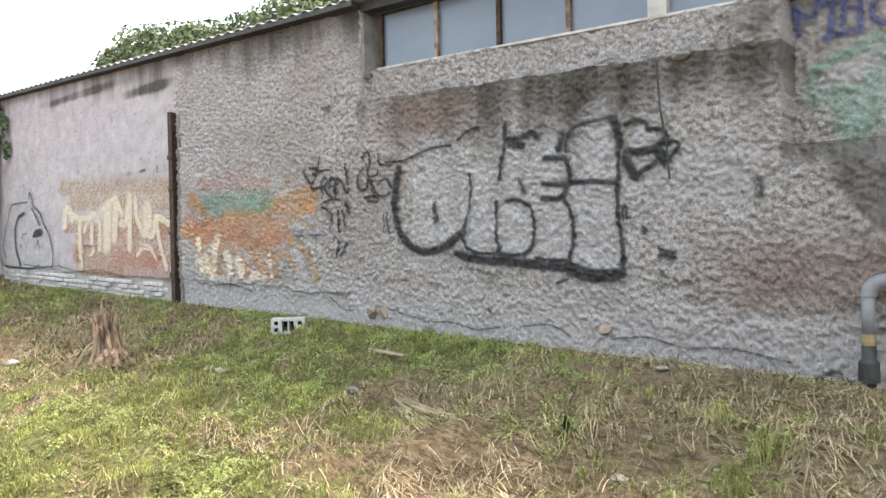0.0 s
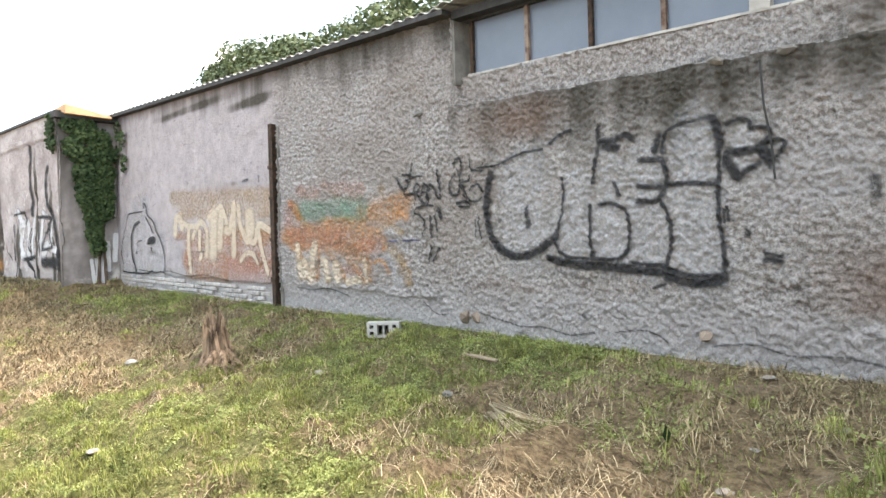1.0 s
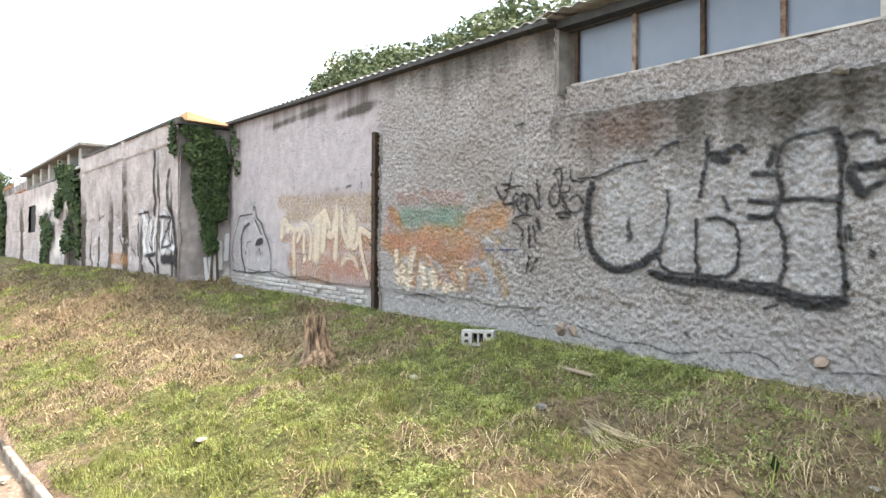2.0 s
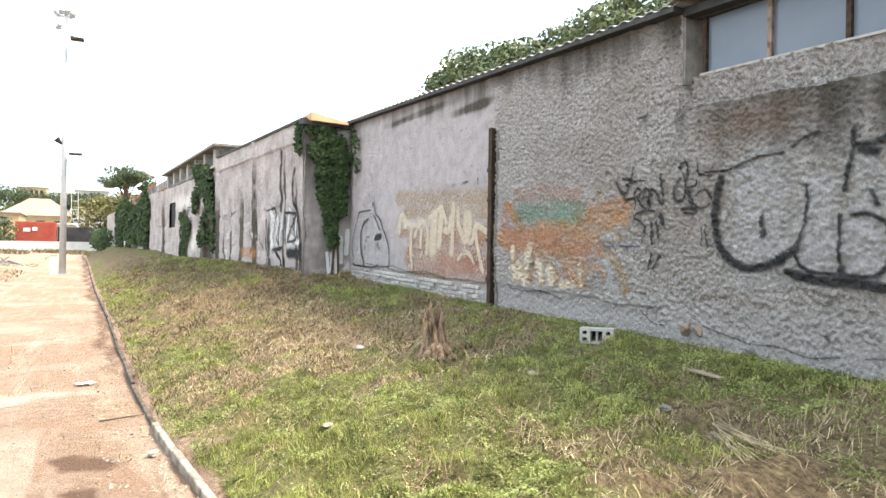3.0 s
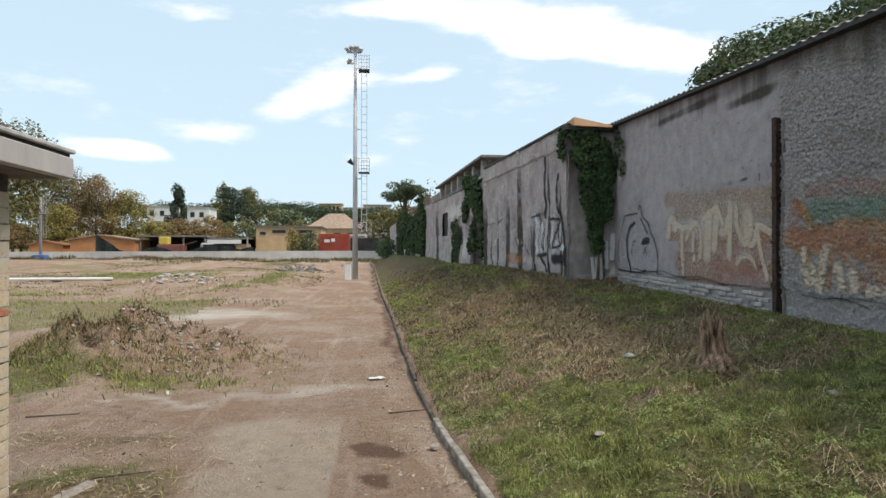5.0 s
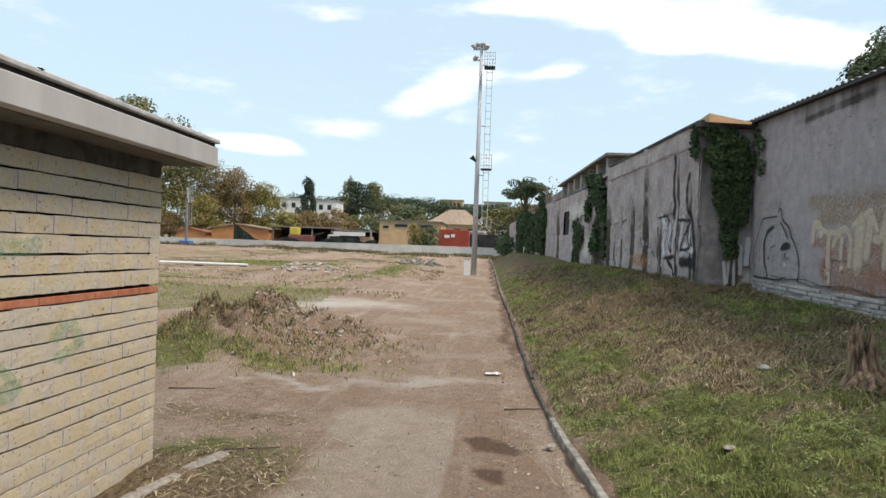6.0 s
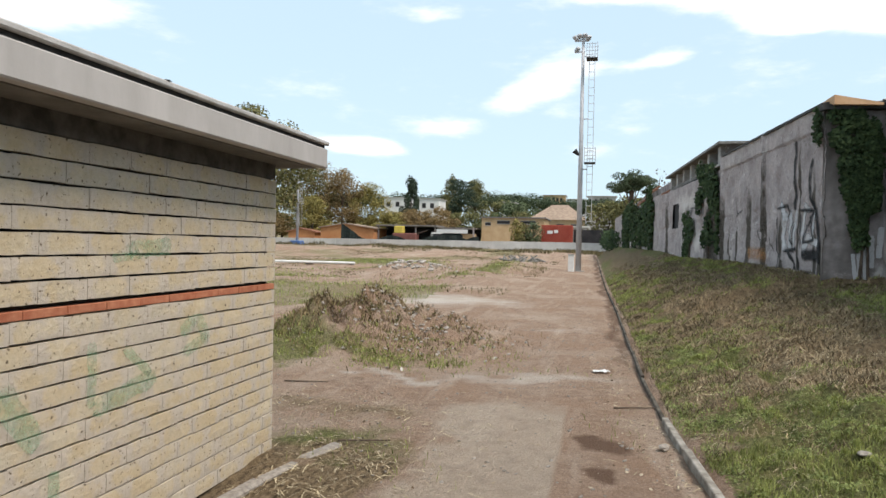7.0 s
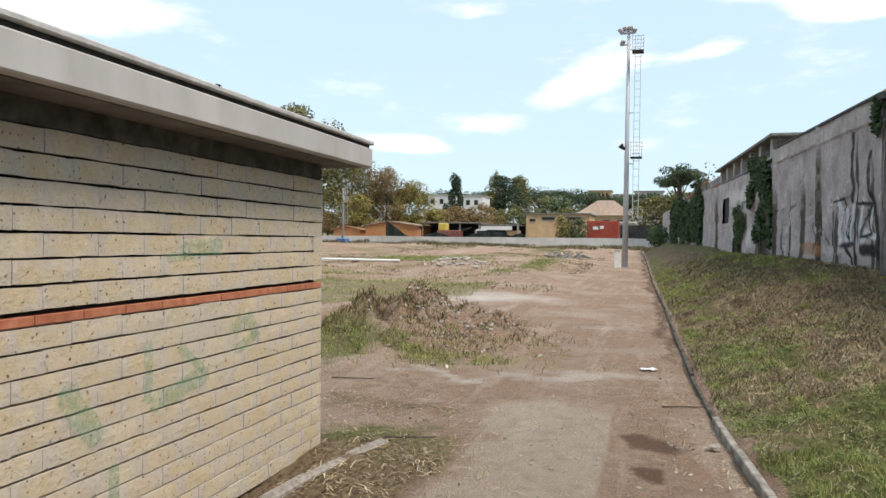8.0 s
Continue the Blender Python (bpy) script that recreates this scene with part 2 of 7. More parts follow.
def ground_material():
    n = Nodes("earth", 0.95, 0.0, 0.1)
    fine = n.noise(45, 5, 0.7)
    mid = n.noise(6, 6, 0.65)
    dirt = n.mix(n.ramp(mid, 0.3, 0.7), rgb(0.263, 0.180, 0.132), rgb(0.441, 0.325, 0.242))
    dirt = n.mix(n.ramp(n.noise(1.1, 5, 0.6), 0.42, 0.62), dirt, rgb(0.341, 0.231, 0.162))
    dirt = n.mix(n.ramp(n.noise(1.3, 7, 0.65, stretch=(2.2, 0.22, 1)), 0.52, 0.68), dirt, rgb(0.483, 0.379, 0.296))
    dirt = n.mix(n.ramp(n.noise(0.45, 4, 0.6), 0.5, 0.66), dirt, rgb(0.441, 0.345, 0.268))
    dirt = n.mix(n.ramp(fine, 0.36, 0.6), n.mix(0.35, dirt, rgb(0.105, 0.071, 0.052)), dirt)
    dirt = n.mix(n.ramp(n.noise(13, 7, 0.75), 0.5, 0.68), dirt, n.mix(0.4, dirt, rgb(0.137, 0.089, 0.061)))
    dirt = n.mix(n.ramp(n.noise(70, 2, 0.5), 0.68, 0.72), dirt, rgb(0.504, 0.443, 0.376))
    asph = n.mix(n.ramp(fine, 0.3, 0.75), rgb(0.41, 0.34, 0.265), rgb(0.54, 0.46, 0.375))
    asph = n.mix(n.ramp(mid, 0.45, 0.75), asph, rgb(0.30, 0.255, 0.21))
    c = n.mix(n.ramp(n.math("MULTIPLY", n.attr("slab"), n.math("ADD", n.noise(2.3, 9, 0.75), 0.4)), 0.36, 0.66), dirt, n.mix(0.3, asph, dirt))
    c = n.mix(n.ramp(n.math("MULTIPLY", n.attr("pale"), n.math("ADD", n.noise(2.6, 6, 0.65, stretch=(0.5, 1, 1)), 0.35)), 0.3, 1.1), c, rgb(0.52, 0.475, 0.42))
    c = n.mix(n.ramp(n.math("MULTIPLY", n.attr("wet"), n.math("ADD", n.noise(8, 8, 0.75), 0.4)), 0.38, 0.72), c, rgb(0.15, 0.095, 0.066))
    # straw and green tones below are darkened to stand for shade between tufts
    straw = n.mix(n.ramp(n.noise(26, 5, 0.7, stretch=(1, 0.45, 1)), 0.3, 0.7), rgb(0.05, 0.035, 0.022), rgb(0.33, 0.245, 0.15))
    c = n.mix(n.ramp(n.math("MULTIPLY", n.attr("straw"), n.math("ADD", mid, 0.5)), 0.38, 0.6), c, straw)
    green = n.mix(n.ramp(n.noise(30, 5, 0.7), 0.3, 0.7), rgb(0.05, 0.052, 0.02), rgb(0.23, 0.235, 0.095))
    c = n.mix(n.ramp(n.math("MULTIPLY", n.attr("grass"), n.math("ADD", n.noise(4.5, 9, 0.75), 0.4)), 0.46, 0.95), c, green)
    n.bump(n.math("ADD", n.math("MULTIPLY", fine, 0.8), mid), 1.0, 0.06)
    return n.colour(c)


PLASTER = plaster_material()
OLD = old_wall_material()
STAINED = far_wall_material()
EARTH = ground_material()
CONCRETE = plain("concrete", rgb(0.33, 0.32, 0.30), rgb(0.46, 0.45, 0.43), 9, 0.88, bump=0.3)
CONCRETE_DARK = plain("weathered_concrete", rgb(0.14, 0.135, 0.125), rgb(0.27, 0.26, 0.24), 8, 0.9, bump=0.4)
KERB_EARTHY = plain("earthy_kerb", rgb(0.035, 0.028, 0.02), rgb(0.15, 0.13, 0.105), 6, 0.95, bump=0.5)
KERBSTONE = plain("dirty_kerb", rgb(0.15, 0.13, 0.105), rgb(0.42, 0.39, 0.345), 7, 0.95, bump=0.5)
FASCIA = plain("fascia_concrete", rgb(0.42, 0.40, 0.38), rgb(0.54, 0.52, 0.50), 2.2, 0.85, bump=0.25, stretch=(1, 1.6, 0.5))
TAR = plain("bitumen", rgb(0.025, 0.024, 0.023), rgb(0.06, 0.058, 0.055), 12, 0.7)
RUST = plain("rust", rgb(0.022, 0.017, 0.014), rgb(0.10, 0.06, 0.04), 14, 0.85, 0.2, 0.4)
RUST_BRIGHT = plain("rusted_paint", rgb(0.10, 0.055, 0.04), rgb(0.34, 0.27, 0.22), 9, 0.8, 0.1, 0.3)
CAPPING = plain("worn_capping", rgb(0.42, 0.41, 0.39), rgb(0.62, 0.61, 0.59), 9, 0.9, bump=0.5)
SHEET = plain("fibre_cement", rgb(0.30, 0.295, 0.28), rgb(0.48, 0.47, 0.45), 8, 0.85, bump=0.3)
GALV = plain("galvanised_steel", rgb(0.44, 0.45, 0.47), rgb(0.55, 0.56, 0.58), 5, 0.55, 0.15, 0.05)
WHITE = plain("white_paint", rgb(0.62, 0.62, 0.60), rgb(0.74, 0.74, 0.72), 5, 0.6, bump=0.05)
BLACK = plain("black_metal", rgb(0.02, 0.02, 0.02), rgb(0.05, 0.05, 0.05), 9, 0.6)
ORANGE = plain("orange_render", rgb(0.46, 0.20, 0.085), rgb(0.55, 0.27, 0.12), 1.2, 0.9, bump=0.1)
OCHRE = plain("ochre_render", rgb(0.45, 0.31, 0.17), rgb(0.55, 0.41, 0.25), 1.0, 0.9, bump=0.1)
RED = plain("red_steel", rgb(0.30, 0.05, 0.03), rgb(0.38, 0.08, 0.05), 1.0, 0.6, bump=0.1)
# near-black tone that stands in for unlit interiors
DARK = plain("unlit_interior", rgb(0.02, 0.02, 0.022), rgb(0.05, 0.048, 0.05), 1.0, 0.9)
TILE = plain("roof_tile", rgb(0.24, 0.11, 0.07), rgb(0.38, 0.2, 0.13), 6, 0.9, bump=0.3)
TILE_OLD = plain("old_roof_tile", rgb(0.26, 0.19, 0.14), rgb(0.38, 0.29, 0.22), 2, 0.9, bump=0.3)
BARK = plain("bark", rgb(0.06, 0.045, 0.035), rgb(0.16, 0.12, 0.09), 20, 0.95, bump=0.6, stretch=(1, 1, 0.25))


# ---- the lie of the land ----
KERB_Y = [-8, 0, 4.4, 6.3, 8.0, 12.8, 17.0, 25.0, 40.0, 75.0]
KERB_X = [2.0, 1.36, 0.97, 0.80, 0.72, 0.62, 0.54, 0.30, 0.02, -0.6]


def kerb_x(y):
    return np.interp(y, KERB_Y, KERB_X)


def wall_x(y):
    return np.where(y < 14.0, 5.16, 4.15 - 0.055 * (y - 14.0))


def foot_z(y):
    return np.where(y < 13.9, 0.69 + 0.024 * y, np.interp(y, [13.9, 20, 30, 36, 70], [1.15, 1.22, 1.24, 1.45, 1.7]))


def road_z(y):
    return np.clip(y - 12, 0, 78) * 0.0095


def bump_at(x, y, cx, cy, rx, ry, p=2.0):
    return np.exp(-(np.abs((x - cx) / rx) ** p + np.abs((y - cy) / ry) ** p))


def height(x, y):
    x, y = np.asarray(x, float), np.asarray(y, float)
    far = road_z(y) + np.clip(y - 110, 0, 200) * 0.045
    rough = (fbm(x * 1.3, y * 1.3, 3) - 0.5) * 0.07 + (fbm(x * 6, y * 6, 9, 3) - 0.5) * 0.035
    road = far + rough * np.where((x > -1.6) & (x < 0.6) & (y < 30), 0.25, 1.0)
    field = np.clip((-2.2 - x) / 3, 0, 1) * np.clip((y - 6) / 5, 0, 1)
    road = road + field * (fbm(x * 0.35, y * 0.35, 21) - 0.42) * 0.5
    road = road + 0.50 * bump_at(x, y, -3.75, 10.3, 0.9, 1.7, 3) * (0.1 + 1.2 * fbm(x * 2.2, y * 2.2, 31) + 1.2 * fbm(x * 6, y * 6, 33, 3) - 0.35)
    road = road + 0.30 * bump_at(x, y, -2.7, 11.0, 1.1, 1.5, 3) * (1.4 * fbm(x * 2.6, y * 2.6, 37) + 1.4 * fbm(x * 7, y * 7, 39, 3) - 0.45)
    road = road + 0.35 * bump_at(x, y, -8.0, 30.0, 2.2, 2.0) * (0.5 + fbm(x * 1.5, y * 1.5, 41))
    road = road + 0.35 * bump_at(x, y, -5.0, 36.0, 1.6, 8.0) + 0.6 * bump_at(x, y, -32.0, 60.0, 10.0, 14.0)
    road = road + 0.35 * bump_at(x, y, -18.0, 76.0, 30.0, 6.0) * (0.4 + fbm(x * 0.5, y * 0.5, 47))
    k, w = kerb_x(y), wall_x(y)
    s = np.clip((x - k - 0.1) / (w - k - 0.1), 0, 1)
    z0 = far + 0.055
    bank = z0 + (foot_z(y) - z0) * (0.35 * s + 0.65 * (1 - (1 - s) ** 1.6))
    lumps = np.clip(s * 8, 0, 1) * np.clip((1 - s) * 8, 0, 1)
    bank = bank + lumps * ((fbm(x * 0.9, y * 0.9, 5) - 0.5) * 0.16 + (fbm(x * 3.5, y * 3.5, 7, 3) - 0.5) * 0.22 + (fbm(x * 8, y * 8, 8, 2) - 0.5) * 0.13)
    fade = np.clip((y - 68) / 5, 0, 1)
    return np.where(x > k + 0.05, bank * (1 - fade) + (far + rough) * fade, road)


def axis(*runs):
    out = []
    for a, b, step in runs:
        out += list(np.arange(a, b - 1e-6, step))
    return np.array(out + [runs[-1][1]])


def smooth01(v, a, b):
    t = np.clip((v - a) / (b - a), 0, 1)
    return t * t * (3 - 2 * t)


def land_cover(x, y):
    """How much grass, mown straw, pale dust, old paving and damp lies at a place."""
    k, w = kerb_x(y), wall_x(y)
    ox, oy = x, y
    on = (x > k + 0.1) & (y < 70)
    s = np.clip((x - k) / (w - k), 0, 1)
    patch = fbm(x * 0.7, y * 0.45, 61)
    streak = fbm(x * 1.1 + y * 0.5, y * 0.5 - x * 0.3, 71)
    near_kerb = 1 - smooth01(s, 0.12, 0.34)
    near_wall = smooth01(s, 0.66, 0.82)
    g = np.clip(0.50 + 2.6 * (patch - 0.5) + 1.9 * (fbm(x * 2.4, y * 2.4, 63) - 0.5) + 1.2 * (fbm(x * 6, y * 6, 65, 3) - 0.5) + 0.42 * near_kerb + 0.45 * near_wall, 0, 1)
    g = np.where(y > 7.5, g * (0.80 + 0.45 * near_kerb + 0.6 * near_wall * (streak > 0.42)), g)
    g = np.where((y > 11.5) & (s > 0.78) & (y < 18), g * 0.35, g)
    g = np.where((y < 2.6) & (s > 0.35), g * (0.55 + 0.4 * patch), g)
    g = np.clip(g + 0.5 * bump_at(x, y, 1.6, 4.6, 0.8, 1.6), 0, 1)
    g = g * (1 - 0.85 * bump_at(x, y, 5.0, 0.6, 1.7, 1.3, 3))
    grass = np.where(on, g, 0.0)
    straw = np.where(on, np.clip(0.88 + 1.2 * (streak - 0.5), 0, 1), 0.0)
    # weeds off the track, with ragged outlines
    x = ox + (fbm(ox * 1.1, oy * 1.1, 91) - 0.5) * 1.5 + (fbm(ox * 5, oy * 5, 93, 3) - 0.5) * 0.4
    y = oy + (fbm(ox * 1.1, oy * 1.1, 95) - 0.5) * 1.3 + (fbm(ox * 5, oy * 5, 97, 3) - 0.5) * 0.35
    m = bump_at(x, y, -4.6, 9.6, 0.8, 2.2, 3) + bump_at(x, y, -3.2, 8.6, 1.5, 0.5) * 0.9 + bump_at(x, y, -1.95, 5.1, 0.75, 0.45) * 1.1 + bump_at(x, y, -4.9, 34.0, 1.0, 6.0) * 1.1
    m = m + bump_at(x, y, -15.0, 42.0, 4.0, 4.0) + bump_at(x, y, -20.0, 80.0, 30.0, 6.0) * 0.55 + bump_at(x, y, 0.85, 6.3, 0.35, 1.0) * 0.6
    field = ((x < -4.5) & (y > 14)) * np.clip((fbm(x * 0.3, y * 0.2, 81) - 0.45) * 4.5, 0, 0.8)
    hill = smooth01(y, 88, 110) * 0.8
    grass = np.where(on, grass, np.clip(m + field + hill, 0, 1))
    straw = np.where(on, straw, np.clip(bump_at(x, y, -1.9, 4.2, 0.7, 1.2) * 1.0 + bump_at(x, y, -3.7, 10.4, 1.3, 1.3) * 0.4 + bump_at(x, y, -2.2, 6.2, 1.3, 0.5) * 0.5, 0, 1))
    pale = bump_at(x, y, -2.3, 7.9, 1.0, 0.22) * 0.9 + bump_at(x, y, -0.7, 8.35, 1.3, 0.35) * 0.8 + bump_at(x, y, -3.8, 18.0, 2.6, 1.6) + bump_at(x, y, -0.5, 13.0, 1.6, 0.3) * 0.6
    slab = smooth01(x, -1.75, -0.95) * (1 - smooth01(ox, -0.08, -0.03)) * (1 - smooth01(y, 6.0, 7.6)) * 0.72 + 0.45 * bump_at(x, y, -0.6, 9.5, 0.8, 4.0)
    x, y = ox + (x - ox) * 0.36, oy + (y - oy) * 0.36
    wet = bump_at(x, y, 0.16, 5.75, 0.22, 0.28, 4) + bump_at(x, y, 0.22, 4.9, 0.16, 0.22, 4) + bump_at(x, y, -0.5, 8.0, 0.25, 0.06) * 0.8 + bump_at(x, y, -1.5, 10.6, 0.5, 0.12) * 0.7
    wet = wet + np.where(on, 0, 0.8 * bump_at(x, y, k - 0.12, y, 0.2, 1.0) * smooth01(oy, 5, 12)) + bump_at(x, y, -1.35, 3.9, 0.25, 0.12) * 0.7
    return grass, straw, np.clip(pale, 0, 1), np.clip(slab, 0, 1), np.clip(wet, 0, 1)


gx = axis((-400, -120, 40), (-120, -40, 5), (-40, -8, 0.8), (-8, -4.8, 0.16), (-4.8, 6.0, 0.07), (6.0, 12, 1.0), (12, 60, 8), (60, 400, 40))
gy = axis((-60, -10, 5), (-10, 0, 0.8), (0, 2.2, 0.14), (2.2, 13.0, 0.07), (13, 22, 0.16), (22, 45, 0.4), (45, 120, 2.5), (120, 320, 20), (320, 1200, 110))
GX, GY = np.meshgrid(gx, gy)
GZ = height(GX, GY)
nx, ny = len(gx), len(gy)
gi = np.arange(nx * ny).reshape(ny, nx)
gf = np.stack([gi[:-1, :-1], gi[:-1, 1:], gi[1:, 1:], gi[1:, :-1]], -1).reshape(-1, 4)
ground = mesh_of("ground", np.stack([GX, GY, GZ], -1).reshape(-1, 3).tolist(), gf.tolist(), EARTH, smooth=True)
tagged(ground, "bare brown earth track beside a mown weedy bank", "ground", kind="structure")
for key, val in zip(("grass", "straw", "pale", "slab", "wet"), land_cover(GX, GY)):
    at = ground.data.attributes.new(key, "FLOAT", "POINT")
    at.data.foreach_set("value", val.reshape(-1).astype(np.float32))


# ---- the graffiti wall ----
def ledge_z(y):
    return 2.80 + 0.038 * y


def sill_z(y):
    return 3.12 + 0.036 * y


def roof_z(y):
    return 3.68 + 0.045 * y


SHEETS = {}


def plaster_sheet(name, ys, zs, keep, depth, damp=None, rust=None, pale=None, mat=PLASTER, parent=None):
    """A rough plaster face that follows depth(y, z), kept for the paint that lies on it."""
    Y, Z = np.meshgrid(ys, zs)
    X = depth(Y, Z)
    n, m = len(ys), len(zs)
    idx = np.arange(n * m).reshape(m, n)
    f = np.stack([idx[:-1, :-1], idx[1:, :-1], idx[1:, 1:], idx[:-1, 1:]], -1).reshape(-1, 4)
    yc = (Y[:-1, :-1] + Y[1:, 1:]).reshape(-1) / 2
    zc = (Z[:-1, :-1] + Z[1:, 1:]).reshape(-1) / 2
    f = f[keep(yc, zc)]
    co = np.stack([X, Y, Z], -1).reshape(-1, 3)
    ob = quad_mesh(name, co, f, mat, parent)
    SHEETS[name] = (co, f)
    for key, fn in (("damp", damp), ("rust", rust), ("pale", pale)):
        at = ob.data.attributes.new(key, "FLOAT", "POINT")
        val = fn(Y, Z) if fn else np.zeros_like(Y)
        at.data.foreach_set("value", np.clip(val, 0, 1).reshape(-1).astype(np.float32))
    return ob


def lumps_at(y, z):
    """Rough-cast lumps, 0 to 1, small and close together."""
    return 0.58 * vnoise(y * 33 + 2.5 * vnoise(y * 5, z * 5, 108), z * 38, 101) + 0.42 * vnoise(y * 52, z * 58, 103)


def wall_depth(y, z):
    x = np.full_like(y, 5.16)
    up = (y < 4.69) & (y > 0.93) & (z > ledge_z(y) + 0.012 * np.sin(y * 9)) & ~((y < 1.2) & (z < 3.09))
    x = x + np.where(up, 0.13, 0.0)
    right = (y <= 0.93) & (z > 2.02)
    x = x + np.where(right, 0.13 + 0.12 * smooth01(z, 2.0, 2.2), 0.0)
    coarse = np.where(y < 8.05, 1.0, 0.22)
    coarse = coarse * (0.6 + 0.4 * smooth01(z - foot_z(y), 0.10, 0.25))
    x = x + coarse * ((lumps_at(y, z) - 0.5) * 0.058 + (fbm(y * 7, z * 9, 105, 2) - 0.5) * 0.026)
    x = x + (fbm(y * 0.8, z * 0.8, 111, 3) - 0.5) * 0.05
    plinth = foot_z(y) + 0.30 + 0.10 * (fbm(y * 2, y * 0 + 3, 121) - 0.5)
    x = x - np.where((z < plinth) & (y > 4.9), -0.03, 0.0)
    chip = (fbm(y * 3.1, z * 3.1, 131, 3) > 0.70) & (z < foot_z(y) + 0.7)
    return x + np.where(chip, 0.025, 0)


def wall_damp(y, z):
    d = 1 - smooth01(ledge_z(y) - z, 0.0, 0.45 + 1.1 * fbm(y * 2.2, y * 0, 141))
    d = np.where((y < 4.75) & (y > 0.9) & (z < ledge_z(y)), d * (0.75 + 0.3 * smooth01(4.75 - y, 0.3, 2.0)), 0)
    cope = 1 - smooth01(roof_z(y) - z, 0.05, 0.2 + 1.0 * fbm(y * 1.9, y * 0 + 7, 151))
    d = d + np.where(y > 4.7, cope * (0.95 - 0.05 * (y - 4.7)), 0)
    d = d + np.where((y <= 0.95) & (z < 2.2), smooth01(z + 0.6 * (fbm(y * 2.4, z * 2.4, 161) - 0.5) + 0.45 * (0.95 - y), 1.86, 2.12), 0)
    d = d + bump_at(y, z, 1.07, 2.98, 0.2, 0.2) * 0.7
    d = d + 0.75 * bump_at(y, z, 8.5 + 0.2 * np.sin(z * 9), 3.70, 0.8, 0.07, 3) + 0.6 * bump_at(y, z, 10.8, 3.92, 1.2, 0.06, 3) + 0.6 * bump_at(y, z, 9.3, 2.62, 0.35, 0.04, 3)
    for c in (10.9, 13.6):
        d = d + 0.35 * bump_at(y, z, c, 2.2, 0.3, 1.6)
    return d


def wall_rust(y, z):
    return bump_at(y, z, 0.6, 1.30, 1.0, 0.38, 3) * 0.8 + bump_at(y, z, 3.9, 2.72, 0.8, 0.32) * 0.8 + bump_at(y, z, 4.0, 1.15, 1.0, 0.25) * 0.6 + 0.5 * bump_at(y, z, 9.6, 2.55, 1.6, 0.25)


def wall_pale(y, z):
    return (1 - smooth01(z - foot_z(y), 0.25, 0.6)) * 0.85 + bump_at(y, z, 3.2, 1.7, 1.1, 0.42) * 0.8 + bump_at(y, z, 1.4, 2.05, 0.6, 0.42) * 0.8


wall_north = thing("wall_north", (5.16, 7, 0.8), "tall rough grey plastered wall covered with old graffiti", "wall", kind="structure")
ys = axis((-6, 0, 0.3), (0, 5.2, 0.0095), (5.2, 8.1, 0.014), (8.1, 14.06, 0.03))
zs = axis((0.5, 4.35, 0.0105))
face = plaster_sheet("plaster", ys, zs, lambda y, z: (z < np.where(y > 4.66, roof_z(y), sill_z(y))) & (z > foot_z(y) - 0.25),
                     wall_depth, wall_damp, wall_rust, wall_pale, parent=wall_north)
core = bmesh.new()
for y0, y1, top0, top1 in ((-6, 4.6, sill_z(-6) - 0.02, sill_z(4.6) - 0.02), (4.69, 14.06, roof_z(4.69) - 0.02, roof_z(14.06) - 0.02)):
    vs = [core.verts.new((x, y, z)) for y, t in ((y0, top0), (y1, top1)) for x, z in ((5.46, 0.2), (5.66, 0.2), (5.66, t), (5.46, t))]
    for q in ((0, 1, 2, 3), (7, 6, 5, 4), (0, 4, 5, 1), (1, 5, 6, 2), (2, 6, 7, 3), (3, 7, 4, 0)):
        core.faces.new([vs[i] for i in q])
box(core, (5.20, 4.66, 3.2), (5.5, 4.70, 3.86))
part("wall_core", core, CONCRETE_DARK, wall_north)

# window band under the canopy
GLASS = plain("frosted_glass", rgb(0.115, 0.145, 0.19), rgb(0.15, 0.18, 0.23), 2, 0.32, bump=0.03, spec=0.5)
window_1 = thing("window_1", (5.35, 3, 3.2), "long steel window band with frosted bluish panes and rusty bars", "window", kind="structure")


def slanted(y0, y1, x0, x1, dz0, dz1, base=sill_z):
    """A bar that follows the sill's slope between two places."""
    bm = bmesh.new()
    vs = [bm.verts.new((x, y, base(y) + d)) for y in (y0, y1) for x, d in ((x0, dz0), (x1, dz0), (x1, dz1), (x0, dz1))]
    for q in ((0, 1, 2, 3), (7, 6, 5, 4), (0, 4, 5, 1), (1, 5, 6, 2), (2, 6, 7, 3), (3, 7, 4, 0)):
        bm.faces.new([vs[i] for i in q])
    return bm


bars = [4.53, 3.84, 3.16, 2.50, 1.84]
for a, b in zip(bars[1:] + [1.05, 0.4, -0.3, -1.0], bars[:-1] + [1.70, 1.05, 0.4, -0.3]):
    part("pane", slanted(a, b, 5.335, 5.345, 0.0, 0.62), GLASS, window_1)
for i, y in enumerate(bars[:4] + [1.05, 0.4]):
    part("bar", slanted(y - 0.02, y + 0.02, 5.30, 5.345, 0.0, 0.62), RUST_BRIGHT if i in (1, 3) else RUST, window_1)
part("pillar", slanted(1.70, 1.84, 5.27, 5.345, 0.0, 0.62), CONCRETE, window_1)
part("window_sill", slanted(-6, 4.56, 5.275, 5.37, -0.012, 0.008), SHEET, window_1)
part("window_head", slanted(-6, 4.60, 5.28, 5.40, 0.52, 0.62), BLACK, window_1)
# near-black box painted in as the shade of the room behind the panes
part("room_shade_box", slanted(-6, 4.58, 5.36, 5.44, -0.02, 0.6), DARK, window_1)


